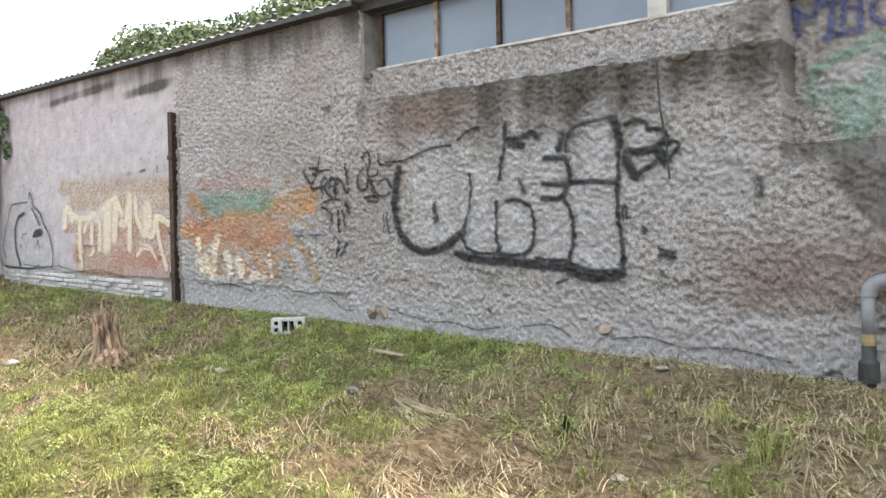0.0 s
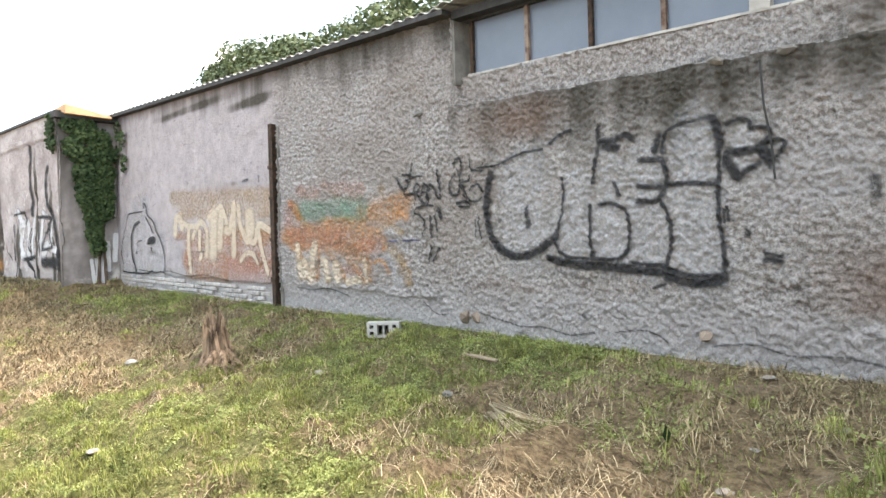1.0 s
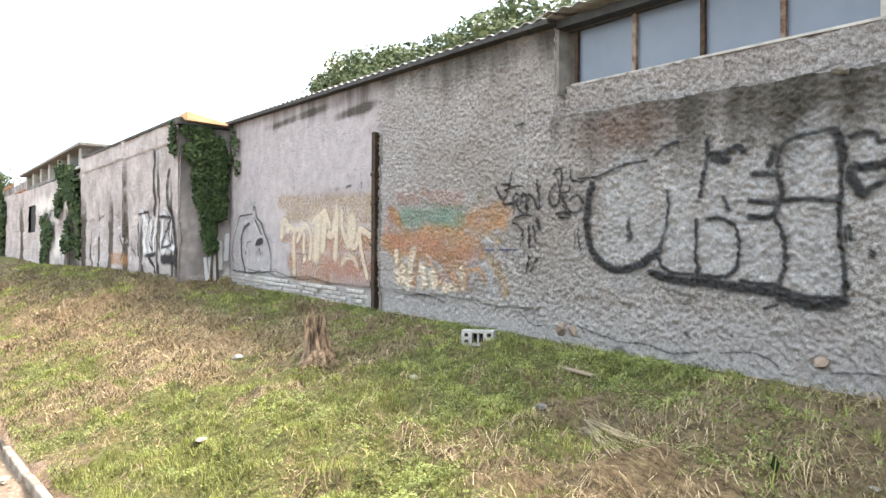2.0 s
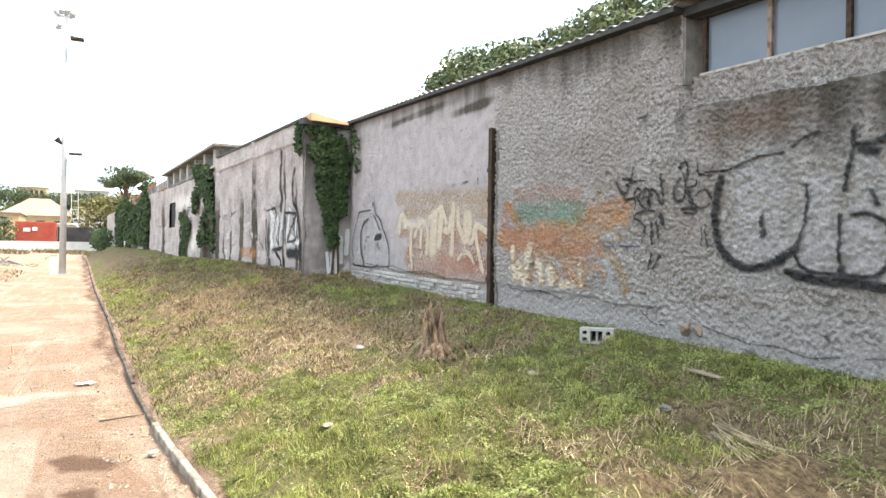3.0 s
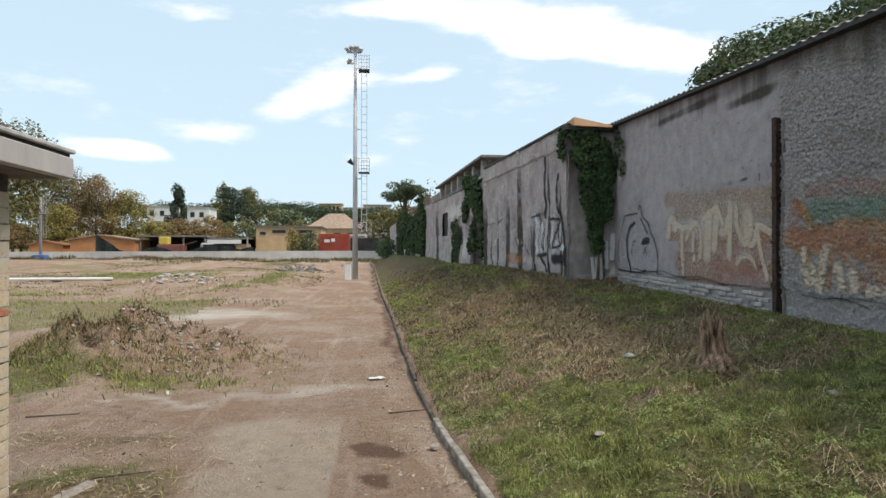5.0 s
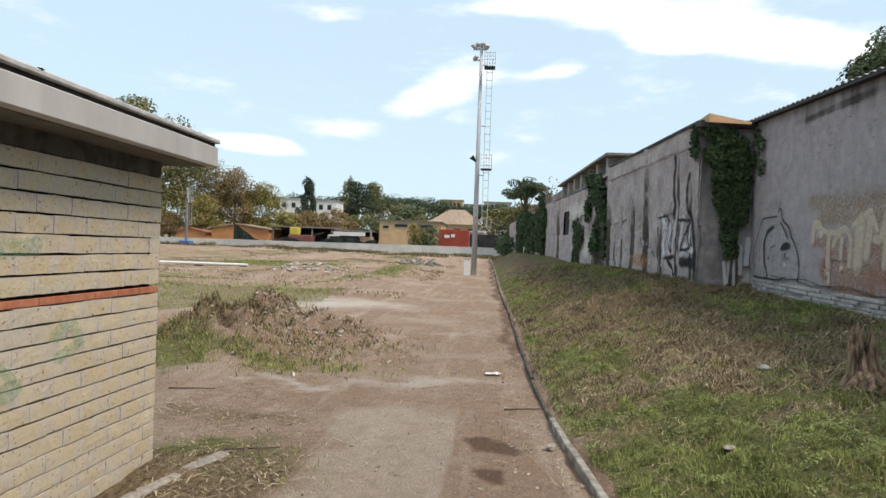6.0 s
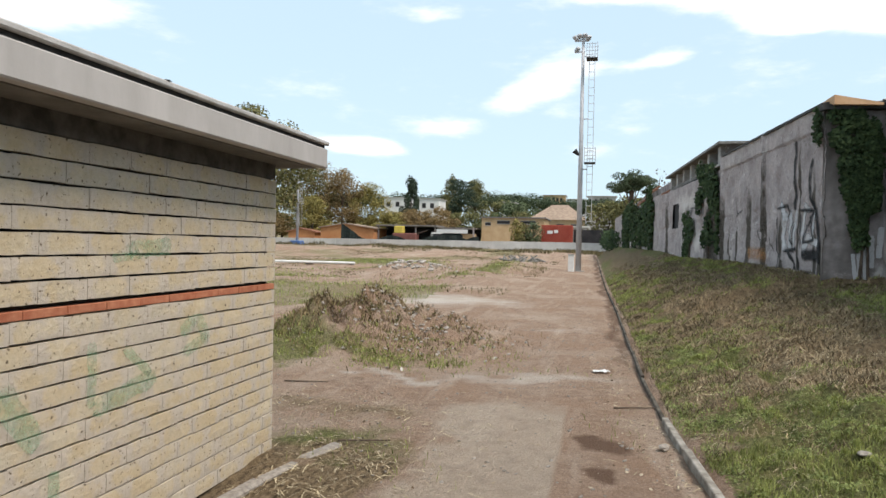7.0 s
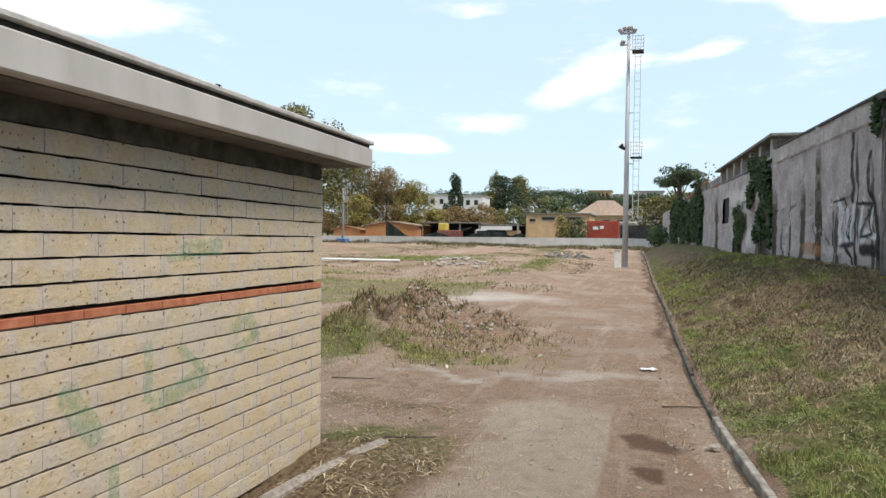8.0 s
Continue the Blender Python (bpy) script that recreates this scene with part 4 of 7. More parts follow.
LABEL = {"INK": "black spray-painted outline on the plaster", "THIN": "thin faded black spray lines on the wall", "FILL": "faded silver fill of large bubble letters",
         "CHALK": "chalky white graffiti on the wall", "WASH": "faded orange mural patch on the plaster", "FADED": "worn orange mural ground on the plaster", "OCHRE": "worn ochre mural band on the plaster", "CREAM": "faded cream letters on an orange mural",
         "GREEN": "worn green spray paint on the wall", "PINK": "faint reddish spray patches on plaster", "BLUE": "blue spray tag on the rough wall", "LIME": "faint green spray marks on the blocks"}
GRAFFITI = {
    "throw_up_fill": ("FILL", "W", [
        (0.5, "3.78 2.26, 3.80 1.59"),
        (0.28, "3.27 2.09, 3.28 1.51"),
        (0.3, "2.92 1.89, 2.92 1.51"),
        (0.32, "2.59 1.86, 2.58 1.47"),
        (0.42, "2.20 1.98, 2.19 1.39"),
        (0.3, "2.21 2.43, 2.22 2.06"),
        (0.28, "2.61 2.21, 2.58 1.91"),
        (0.2, "2.90 2.27, 2.88 1.98"),
        (0.12, "1.82 2.34, 1.87 2.27"),
        (0.1, "1.86 2.16, 1.85 2.12"),
        (0.08, "1.64 2.23, 1.67 2.18"),
    ]),
    "throw_up_outline": ("INK", "W", [
        (0.075, "4.17 2.27, 4.22 2.12, 4.24 1.91, 4.20 1.73, 4.11 1.59, 3.94 1.52"),
        (0.07, "4.14 1.65, 3.97 1.51, 3.78 1.51, 3.58 1.58, 3.44 1.68"),
        (0.02, "4.35 2.35, 4.09 2.34, 3.92 2.40, 3.75 2.43, 3.56 2.43"),
        (0.025, "3.37 2.16, 3.35 2.01, 3.38 1.85, 3.42 1.73"),
        (0.03, "3.75 1.94, 3.75 1.86"),
        (0.06, "3.74 1.81, 3.74 1.79"),
        (0.03, "3.43 1.73, 3.45 1.63, 3.42 1.54, 3.31 1.49, 3.13 1.49"),
        (0.07, "3.51 1.49, 3.37 1.45, 3.17 1.43, 3.00 1.43, 2.73 1.40"),
        (0.025, "3.10 1.92, 3.10 1.72, 3.10 1.53"),
        (0.05, "3.09 1.53, 3.09 1.49"),
        (0.025, "3.49 2.47, 3.38 2.54, 3.26 2.55"),
        (0.035, "3.01 2.54, 3.00 2.41, 3.04 2.27, 3.06 2.10"),
        (0.045, "2.98 2.42, 2.84 2.41, 2.74 2.47, 2.71 2.41"),
        (0.06, "2.95 2.38, 2.83 2.35"),
        (0.03, "2.87 2.08, 2.82 1.98"),
        (0.03, "3.02 1.92, 2.91 1.93, 2.80 1.90, 2.74 1.82, 2.74 1.71, 2.76 1.55, 2.81 1.49, 2.92 1.47, 3.08 1.49"),
        (0.04, "2.63 2.23, 2.45 2.22"),
        (0.035, "2.45 2.22, 2.41 2.15, 2.42 2.02"),
        (0.036, "2.66 2.04, 2.47 2.01, 2.42 2.03, 2.23 2.03, 2.05 2.00, 2.02 2.02"),
        (0.04, "2.66 1.92, 2.47 1.90, 2.45 2.00"),
        (0.03, "2.47 1.90, 2.41 1.81, 2.39 1.68, 2.40 1.53, 2.44 1.45"),
        (0.025, "2.45 2.27, 2.45 2.41, 2.36 2.46, 2.22 2.47, 2.09 2.48"),
        (0.05, "2.51 2.29, 2.48 2.40"),
        (0.06, "2.06 2.47, 2.01 2.36, 2.01 2.27"),
        (0.032, "2.02 2.23, 2.02 2.02"),
        (0.036, "2.03 2.00, 2.03 1.73, 2.00 1.52, 1.99 1.44, 2.02 1.35"),
        (0.03, "2.73 1.45, 2.60 1.43, 2.43 1.44"),
        (0.06, "2.73 1.40, 2.48 1.38"),
        (0.04, "2.46 1.42, 2.34 1.36, 2.17 1.35, 2.02 1.36"),
        (0.07, "2.43 1.35, 2.27 1.30, 2.09 1.31, 2.01 1.34"),
        (0.015, "1.99 1.82, 1.99 1.73"),
        (0.018, "1.97 1.84, 1.96 1.74"),
        (0.045, "1.84 1.66, 1.83 1.65"),
        (0.025, "1.73 1.52, 1.62 1.49"),
        (0.035, "1.73 1.47, 1.62 1.46"),
        (0.02, "2.55 1.26, 2.46 1.29"),
    ]),
    "heart_tag": ("INK", "W", [
        (0.028, "1.96 2.41, 1.89 2.44, 1.81 2.43, 1.79 2.38, 1.82 2.35, 1.73 2.37, 1.66 2.34, 1.66 2.29, 1.75 2.24"),
        (0.07, "1.98 2.21, 1.97 2.16, 1.92 2.09, 1.89 2.04"),
        (0.055, "1.97 2.22, 1.83 2.20, 1.75 2.23"),
        (0.04, "1.89 2.04, 1.83 2.08, 1.75 2.12"),
        (0.08, "1.74 2.22, 1.70 2.17, 1.68 2.13"),
        (0.03, "1.68 2.09, 1.69 2.13"),
        (0.028, "1.73 2.24, 1.65 2.27, 1.59 2.26, 1.56 2.22, 1.61 2.18, 1.67 2.13"),
    ]),
    "short_tag": ("INK", "W", [
        (0.03, "4.63 2.31, 4.71 2.26, 4.74 2.18, 4.70 2.12, 4.64 2.10, 4.59 2.14"),
        (0.026, "4.65 2.42, 4.61 2.48, 4.55 2.46, 4.54 2.38, 4.57 2.30, 4.58 2.14"),
        (0.02, "4.60 2.36, 4.54 2.14, 4.49 2.06"),
        (0.022, "4.54 2.23, 4.44 2.23, 4.43 2.28"),
        (0.022, "4.53 2.20, 4.47 2.05, 4.38 2.02, 4.31 2.05, 4.26 2.10"),
        (0.026, "4.44 2.15, 4.38 2.21, 4.31 2.19, 4.28 2.12"),
        (0.03, "4.62 2.03, 4.49 2.06, 4.45 2.01"),
        (0.02, "4.59 2.00, 4.47 1.99"),
        (0.025, "4.43 2.43, 4.43 2.32, 4.37 2.34, 4.29 2.31"),
        (0.022, "4.37 2.36, 4.23 2.35, 4.07 2.34"),
        (0.02, "4.30 2.30, 4.26 2.38"),
        (0.015, "4.38 1.86, 4.38 1.70"),
        (0.015, "4.34 1.89, 4.32 1.67"),
    ]),
    "scribbled_tag": ("INK", "W", [
        (0.03, "5.54 2.36, 5.47 2.27, 5.43 2.22"),
        (0.024, "5.28 2.49, 5.28 2.42, 5.33 2.35, 5.40 2.21, 5.43 2.15, 5.30 2.18, 5.18 2.18"),
        (0.028, "5.42 2.38, 5.29 2.37"),
        (0.015, "5.37 2.32, 5.25 2.35, 5.10 2.34"),
        (0.026, "5.26 2.06, 5.26 2.19, 5.25 2.27, 5.18 2.28, 5.15 2.22, 5.21 2.18, 5.17 2.11, 5.09 2.06"),
        (0.024, "5.13 2.16, 5.12 2.25, 5.08 2.28, 5.03 2.23, 5.05 2.09"),
        (0.02, "5.12 2.17, 5.02 2.18"),
        (0.026, "5.04 2.06, 5.02 2.23, 4.98 2.27, 4.92 2.16, 4.86 2.08, 4.84 2.10, 4.88 2.27, 4.89 2.38"),
        (0.022, "4.96 2.03, 5.09 2.05, 5.24 2.01, 5.26 1.97, 5.16 1.94, 5.08 1.89, 5.10 1.81, 5.14 1.73"),
        (0.03, "5.01 1.92, 5.00 1.72"),
        (0.03, "4.94 1.93, 4.91 1.78"),
        (0.03, "5.02 1.62, 5.05 1.48"),
        (0.025, "4.91 1.60, 4.99 1.48"),
        (0.035, "4.89 2.00, 4.85 1.90"),
    ]),
    "orange_mural": ("FADED", "W", [
        (0.3, "10.81 1.82, 8.21 1.78"),
        (0.36, "10.87 1.51, 8.22 1.49"),
        (0.2, "10.84 1.30, 9.51 1.27"),
        (0.14, "11.24 1.91, 10.71 1.90"),
    ]),
    "ochre_mural_band": ("OCHRE", "W", [
        (0.26, "11.36 2.54, 9.70 2.43, 8.18 2.35"),
        (0.22, "11.07 2.30, 8.19 2.17"),
        (0.2, "9.64 1.95, 8.20 1.90"),
        (0.16, "6.63 1.62, 6.29 1.64"),
        (0.12, "7.60 2.19, 7.44 2.02, 7.23 1.87"),
        (0.06, "5.90 1.83, 5.67 1.87, 5.49 1.78"),
        (0.13, "5.72 1.65, 5.54 1.52, 5.44 1.38, 5.40 1.25"),
        (0.1, "5.83 2.27, 5.79 2.22"),
        (0.12, "7.50 1.57, 7.30 1.35"),
    ]),
    "orange_mural_letters": ("CREAM", "W", [
        (0.17, "11.30 1.96, 11.26 2.21, 11.10 2.21, 11.03 2.06"),
        (0.1, "11.26 2.21, 11.06 2.13, 10.80 2.05, 10.49 2.05"),
        (0.13, "10.78 2.05, 10.78 1.69, 10.74 1.34"),
        (0.12, "10.62 1.87, 10.52 2.00, 10.32 2.13, 10.20 2.05, 10.10 1.96, 10.14 1.59"),
        (0.12, "10.37 1.95, 10.39 1.54"),
        (0.1, "10.09 2.15, 9.79 2.24, 9.63 2.35, 9.53 2.19, 9.44 2.06"),
        (0.28, "9.88 2.16, 9.91 1.62"),
        (0.2, "9.63 2.19, 9.68 1.73"),
        (0.14, "9.47 1.94, 9.35 1.90, 9.26 2.13, 9.20 2.33, 9.24 1.59"),
        (0.12, "9.06 2.26, 9.04 2.01, 8.93 1.87, 8.83 1.76"),
        (0.28, "8.74 2.11, 8.74 1.92"),
        (0.1, "8.81 1.87, 8.75 1.75, 8.58 1.74, 8.55 1.92, 8.49 2.01, 8.20 1.90"),
        (0.1, "8.51 1.99, 8.46 1.73, 8.36 1.50, 8.27 1.32"),
        (0.08, "9.04 1.49, 8.86 1.61, 8.67 1.60, 8.56 1.46"),
    ]),
    "cat_mural": ("WASH", "W", [
        (0.12, "7.69 2.23, 7.54 2.11, 7.47 2.04"),
        (0.24, "7.81 1.82, 7.62 1.78, 6.95 1.82, 6.41 1.84, 6.00 1.73"),
        (0.2, "7.62 1.71, 6.73 1.69, 6.11 1.65"),
        (0.16, "6.97 1.93, 6.40 1.93, 6.20 1.86"),
        (0.12, "6.95 1.86, 6.63 1.69, 6.46 1.56, 6.09 1.48"),
        (0.07, "7.02 1.63, 7.12 1.26"),
        (0.09, "6.87 1.60, 6.64 1.43, 6.52 1.27"),
        (0.08, "7.56 1.71, 7.30 1.36"),
        (0.11, "6.52 1.56, 6.24 1.37, 6.16 1.25"),
        (0.06, "6.06 1.47, 6.04 1.25"),
        (0.24, "5.98 2.01, 5.71 2.05, 5.43 2.09"),
        (0.13, "5.85 1.93, 5.42 2.00"),
        (0.09, "5.54 2.15, 5.47 1.99, 5.38 1.93"),
        (0.14, "6.19 2.05, 6.16 1.90, 6.10 1.75"),
        (0.1, "6.10 1.84, 5.81 1.79, 5.79 1.63"),
        (0.05, "6.02 1.45, 5.82 1.50, 5.71 1.35"),
    ]),
    "cat_mural_lights": ("CREAM", "W", [
        (0.12, "7.53 1.67, 7.49 1.47, 7.45 1.29"),
        (0.13, "7.13 1.67, 7.20 1.47, 7.25 1.26"),
        (0.13, "6.92 1.47, 6.86 1.27"),
        (0.14, "6.70 1.43, 6.66 1.29"),
        (0.09, "6.47 1.24, 6.22 1.27"),
        (0.06, "6.13 1.50, 6.10 1.25"),
        (0.12, "7.37 1.47, 7.33 1.30"),
    ]),
    "green_patch": ("GREEN", "W", [
        (0.24, "7.35 2.13, 6.99 2.09"),
        (0.26, "6.72 2.12, 6.19 2.07"),
        (0.08, "7.00 2.15, 6.07 2.10"),
    ]),
    "blue_marks": ("BLUE", "W", [
        (0.018, "5.75 1.69, 5.56 1.69"),
        (0.018, "5.48 1.69, 5.22 1.69"),
    ]),
    "ghost_fill": ("FILL", "W", [
        (0.5, "13.41 2.22, 13.57 1.40"),
        (0.5, "13.04 2.35, 13.16 1.37"),
        (0.5, "12.65 2.48, 12.77 1.37"),
        (0.5, "12.31 1.99, 12.39 1.37"),
        (0.5, "12.01 1.75, 12.03 1.37"),
    ]),
    "ghost_outline": ("INK", "W", [
        (0.025, "13.45 2.26, 13.39 2.39, 12.70 2.40"),
        (0.019, "13.45 2.26, 13.69 1.93, 13.79 1.63, 13.67 1.45"),
        (0.031, "12.62 2.47, 12.62 2.57, 12.51 2.51, 12.47 2.32, 12.20 2.21, 12.10 2.03, 11.93 1.89, 11.78 1.65, 11.75 1.38, 11.82 1.28"),
        (0.056, "12.83 2.22, 13.08 2.16, 13.25 1.97, 13.24 1.62, 13.07 1.33"),
        (0.050, "12.46 1.82, 12.36 1.91, 12.15 1.91, 12.14 1.85, 12.27 1.83, 12.46 1.82"),
        (0.043, "12.36 1.87, 12.20 1.87"),
        (0.037, "12.52 2.28, 12.34 2.13, 12.22 2.00"),
        (0.022, "13.84 1.31, 13.27 1.28, 12.54 1.28, 12.26 1.33"),
        (0.015, "13.00 1.62, 12.95 1.86, 12.74 1.88"),
        (0.012, "12.30 1.75, 12.32 1.41"),
    ]),
    "block_tag_fill": ("CHALK", "F", [
        (0.16, "16.56 2.60, 16.27 2.33, 16.43 1.92, 16.29 1.65"),
        (0.22, "16.02 2.31, 15.95 1.69"),
        (0.14, "15.55 2.39, 15.57 1.64"),
        (0.16, "14.97 2.34, 15.12 1.83"),
        (0.2, "14.78 1.85, 15.00 1.63"),
        (0.16, "14.48 2.28, 14.57 1.83"),
        (0.14, "14.66 1.80, 14.34 1.75"),
        (0.12, "14.92 2.49, 14.80 2.40"),
    ]),
    "block_tag_outline_and_stripes": ("INK", "F", [
        (0.05, "16.72 2.53, 16.11 2.56, 16.12 2.34"),
        (0.06, "15.79 2.19, 15.99 1.85, 15.71 1.71, 15.60 2.10"),
        (0.08, "16.24 1.59, 15.44 1.63"),
        (0.06, "15.19 2.32, 15.17 1.68"),
        (0.06, "15.19 2.41, 14.55 2.38, 14.81 2.08, 15.04 1.76, 14.49 1.80, 14.72 2.25"),
        (0.1, "14.47 2.51, 14.28 2.18, 14.26 1.82, 14.12 1.41"),
        (0.2, "15.00 1.52, 14.23 1.52"),
        (0.14, "14.18 1.70, 14.15 1.43"),
        (0.1, "16.10 1.58, 15.50 1.24"),
        # dark damp stripes down the wall, drawn with the ink
        (0.12, "15.59 3.81, 15.55 3.55, 15.61 3.16, 15.58 2.83, 15.63 2.50"),
        (0.1, "14.56 3.33, 14.77 3.14, 14.74 2.89, 14.67 2.70, 14.47 2.46"),
        # another dark stripe, not lettering
        (0.07, "16.78 2.31, 16.75 1.72, 16.77 1.13"),
        (0.05, "15.35 1.51, 15.27 1.19"),
    ]),
    "small_scrawl": ("THIN", "F", [
        (0.06, "19.88 2.66, 20.33 2.56, 20.48 2.64"),
        (0.06, "18.41 2.07, 18.11 1.73, 18.31 1.50"),
        (0.05, "27.71 3.13, 26.39 3.08"),
        (0.06, "28.59 2.76, 28.36 1.82"),
        (0.06, "27.58 3.06, 27.51 1.81"),
        (0.06, "29.31 3.27, 28.77 2.29"),
        (0.05, "17.46 1.87, 17.13 1.58"),
    ]),
    "pale_brick_scar": ("WASH", "F", [
        (0.2, "19.22 1.57, 17.83 1.54"),
        (0.2, "19.11 1.47, 17.73 1.45"),
    ]),
    "corner_drips": ("CHALK", "R", [
        (0.08, "4.74 1.80, 4.76 1.15"),
        (0.07, "4.83 1.82, 4.85 1.12"),
        (0.08, "4.95 1.87, 4.96 1.34"),
        (0.1, "5.10 2.02, 5.07 1.53"),
        (0.07, "4.64 1.54, 4.69 1.10"),
        (0.05, "5.18 2.22, 5.21 1.53"),
    ]),
    "blue_tag": ("BLUE", "U", [
        (0.035, "0.90 3.08, 0.87 2.89"),
        (0.035, "0.90 3.07, 0.82 2.98, 0.78 2.99, 0.76 3.10"),
        (0.035, "0.76 3.06, 0.60 3.05"),
        (0.035, "0.68 3.06, 0.70 2.85"),
        (0.035, "0.73 2.84, 0.60 2.87, 0.53 2.85"),
        (0.035, "0.61 3.07, 0.63 2.92"),
        (0.035, "0.53 3.05, 0.53 2.88"),
        (0.03, "0.62 3.01, 0.53 2.99"),
        (0.035, "0.43 3.03, 0.49 2.98, 0.45 2.87, 0.35 2.86"),
    ]),
    "green_arrow": ("GREEN", "U", [
        (0.07, "0.30 2.80, 0.53 2.76, 0.82 2.63, 0.80 2.46, 0.61 2.49"),
        (0.14, "0.61 2.47, 0.62 2.25, 0.48 2.24, 0.46 2.53"),
        (0.12, "0.41 2.79, 0.36 2.63"),
        (0.12, "0.79 2.47, 0.64 2.49"),
    ]),
    "green_arrow_fill": ("FILL", "U", [
        (0.26, "0.74 2.55, 0.49 2.63"),
        (0.18, "0.56 2.54, 0.55 2.33"),
        (0.25, "0.49 2.68, 0.38 2.38"),
    ]),
    "orange_mural_shade": ("PINK", "W", [
        (0.3, "9.39 1.41, 8.77 1.43, 8.23 1.40"),
        (0.16, "9.35 1.27, 8.23 1.24"),
        (0.12, "10.86 1.60, 10.84 1.34"),
    ]),
    "cat_mural_shade": ("PINK", "W", [
        (0.2, "7.69 2.19, 7.75 2.02, 7.68 1.85, 7.53 1.77"),
        (0.24, "7.55 1.81, 6.96 1.75, 6.52 1.75"),
        (0.2, "6.63 1.66, 5.91 1.65"),
        (0.14, "7.47 2.36, 7.07 2.32"),
        (0.1, "6.93 2.40, 6.69 2.36"),
        (0.17, "6.67 2.29, 6.21 2.25"),
        (0.08, "6.60 2.38, 6.16 2.32"),
        (0.1, "6.53 1.40, 6.22 1.31"),
    ]),
    "cat_mural_leg": ("FILL", "W", [
        (0.14, "5.77 1.62, 5.63 1.47, 5.62 1.26"),
        (0.2, "5.86 1.62, 5.77 1.53"),
        (0.1, "5.53 1.82, 5.76 1.77"),
    ]),
}
GRAFFITI["plaster_crack"] = ("THIN", "W", [
    (0.014, "4.35 0.98, 4.1 0.93, 3.85 0.88, 3.6 0.90, 3.35 0.84, 3.1 0.88"), (0.012, "2.9 0.90, 2.6 0.94, 2.45 0.86"), (0.016, "2.1 0.86, 1.8 0.90, 1.6 0.83, 1.25 0.86, 0.9 0.80"),
    (0.012, "7.6 1.15, 7.2 1.12, 6.9 1.16, 6.5 1.08"), (0.014, "12.9 1.35, 12.2 1.30, 11.6 1.33, 10.9 1.25, 10.2 1.28, 9.4 1.2"), (0.010, "5.2 1.05, 5.0 0.92, 4.8 0.95"),
    (0.05, "1.08 1.96, 1.06 1.86"), (0.03, "3.2 1.02, 3.17 1.0"), (0.04, "8.9 2.62, 8.75 2.63"), (0.03, "8.45 2.66, 8.45 2.58"),
])
LABEL["THIN"] = "thin faded dark lines on the plaster"
rnd = random.Random(11)
ORDER = ["FILL", "OCHRE", "FADED", "CHALK", "WASH", "PINK", "CREAM", "GREEN", "THIN", "BLUE", "INK"]
for key, (mat, where, strokes) in GRAFFITI.items():
    if where == "R":
        v, f = [], []
        for layer, (width, text) in enumerate(strokes):
            stroke_faces(v, f, [tuple(float(c) for c in q.split()) for q in text.split(", ")], width, lambda p: (p.x, 13.985 - layer * 0.0014, p.y), rnd)
        ob = mesh_of("graffiti", v, f, PAINT[mat])
        at = ob.data.attributes.new("cover", "FLOAT", "POINT")
        at.data.foreach_set("value", np.ones(len(v), np.float32))
    else:
        ob = sprayed("render_coat" if where == "F" else "plaster", strokes, PAINT[mat], 0.004 + 0.0015 * ORDER.index(mat))
    tagged(ob, LABEL[mat], "graffiti", "graffiti on the long wall", "structure")


# ---- fast meshes for leaves and blades ----
def tri_mesh(name, co, tris, material, parent=None, label=""):
    me = bpy.data.meshes.new(name)
    co, tris = np.asarray(co, np.float32).reshape(-1, 3), np.asarray(tris, np.int32).reshape(-1, 3)
    me.vertices.add(len(co))
    me.vertices.foreach_set("co", co.reshape(-1))
    me.loops.add(tris.size)
    me.loops.foreach_set("vertex_index", tris.reshape(-1))
    me.polygons.add(len(tris))
    me.polygons.foreach_set("loop_start", np.arange(0, tris.size, 3, dtype=np.int32))
    me.update(calc_edges=True)
    me.materials.append(material)
    ob = new(name, me)
    if parent is not None:
        ob.parent = parent
        ob.matrix_parent_inverse = parent.matrix_basis.inverted()
    if label:
        ob["label"] = label
    return ob


def unit(v):
    return v / np.maximum(np.linalg.norm(v, axis=-1, keepdims=True), 1e-9)


def leaf_quads(centres, normals, size, rng, pointed=True):
    """A pointed, slightly folded leaf at every centre."""
    n = len(centres)
    a = unit(np.cross(normals, rng.normal(size=(n, 3))))
    b = np.cross(normals, a)
    s = (size * rng.uniform(0.6, 1.3, n))[:, None]
    p0, p1 = centres - a * s * 0.5, centres + a * s * 0.6
    q0 = centres + b * s * 0.42 - a * s * 0.1 - normals * s * 0.1
    q1 = centres - b * s * 0.42 - a * s * 0.1 - normals * s * 0.1
    co = np.stack([p0, q0, p1, q1], 1)
    k = np.arange(n)[:, None] * 4
    tr = np.concatenate([k + np.array([[0, 1, 2]]), k + np.array([[0, 2, 3]])], 0)
    return co, tr


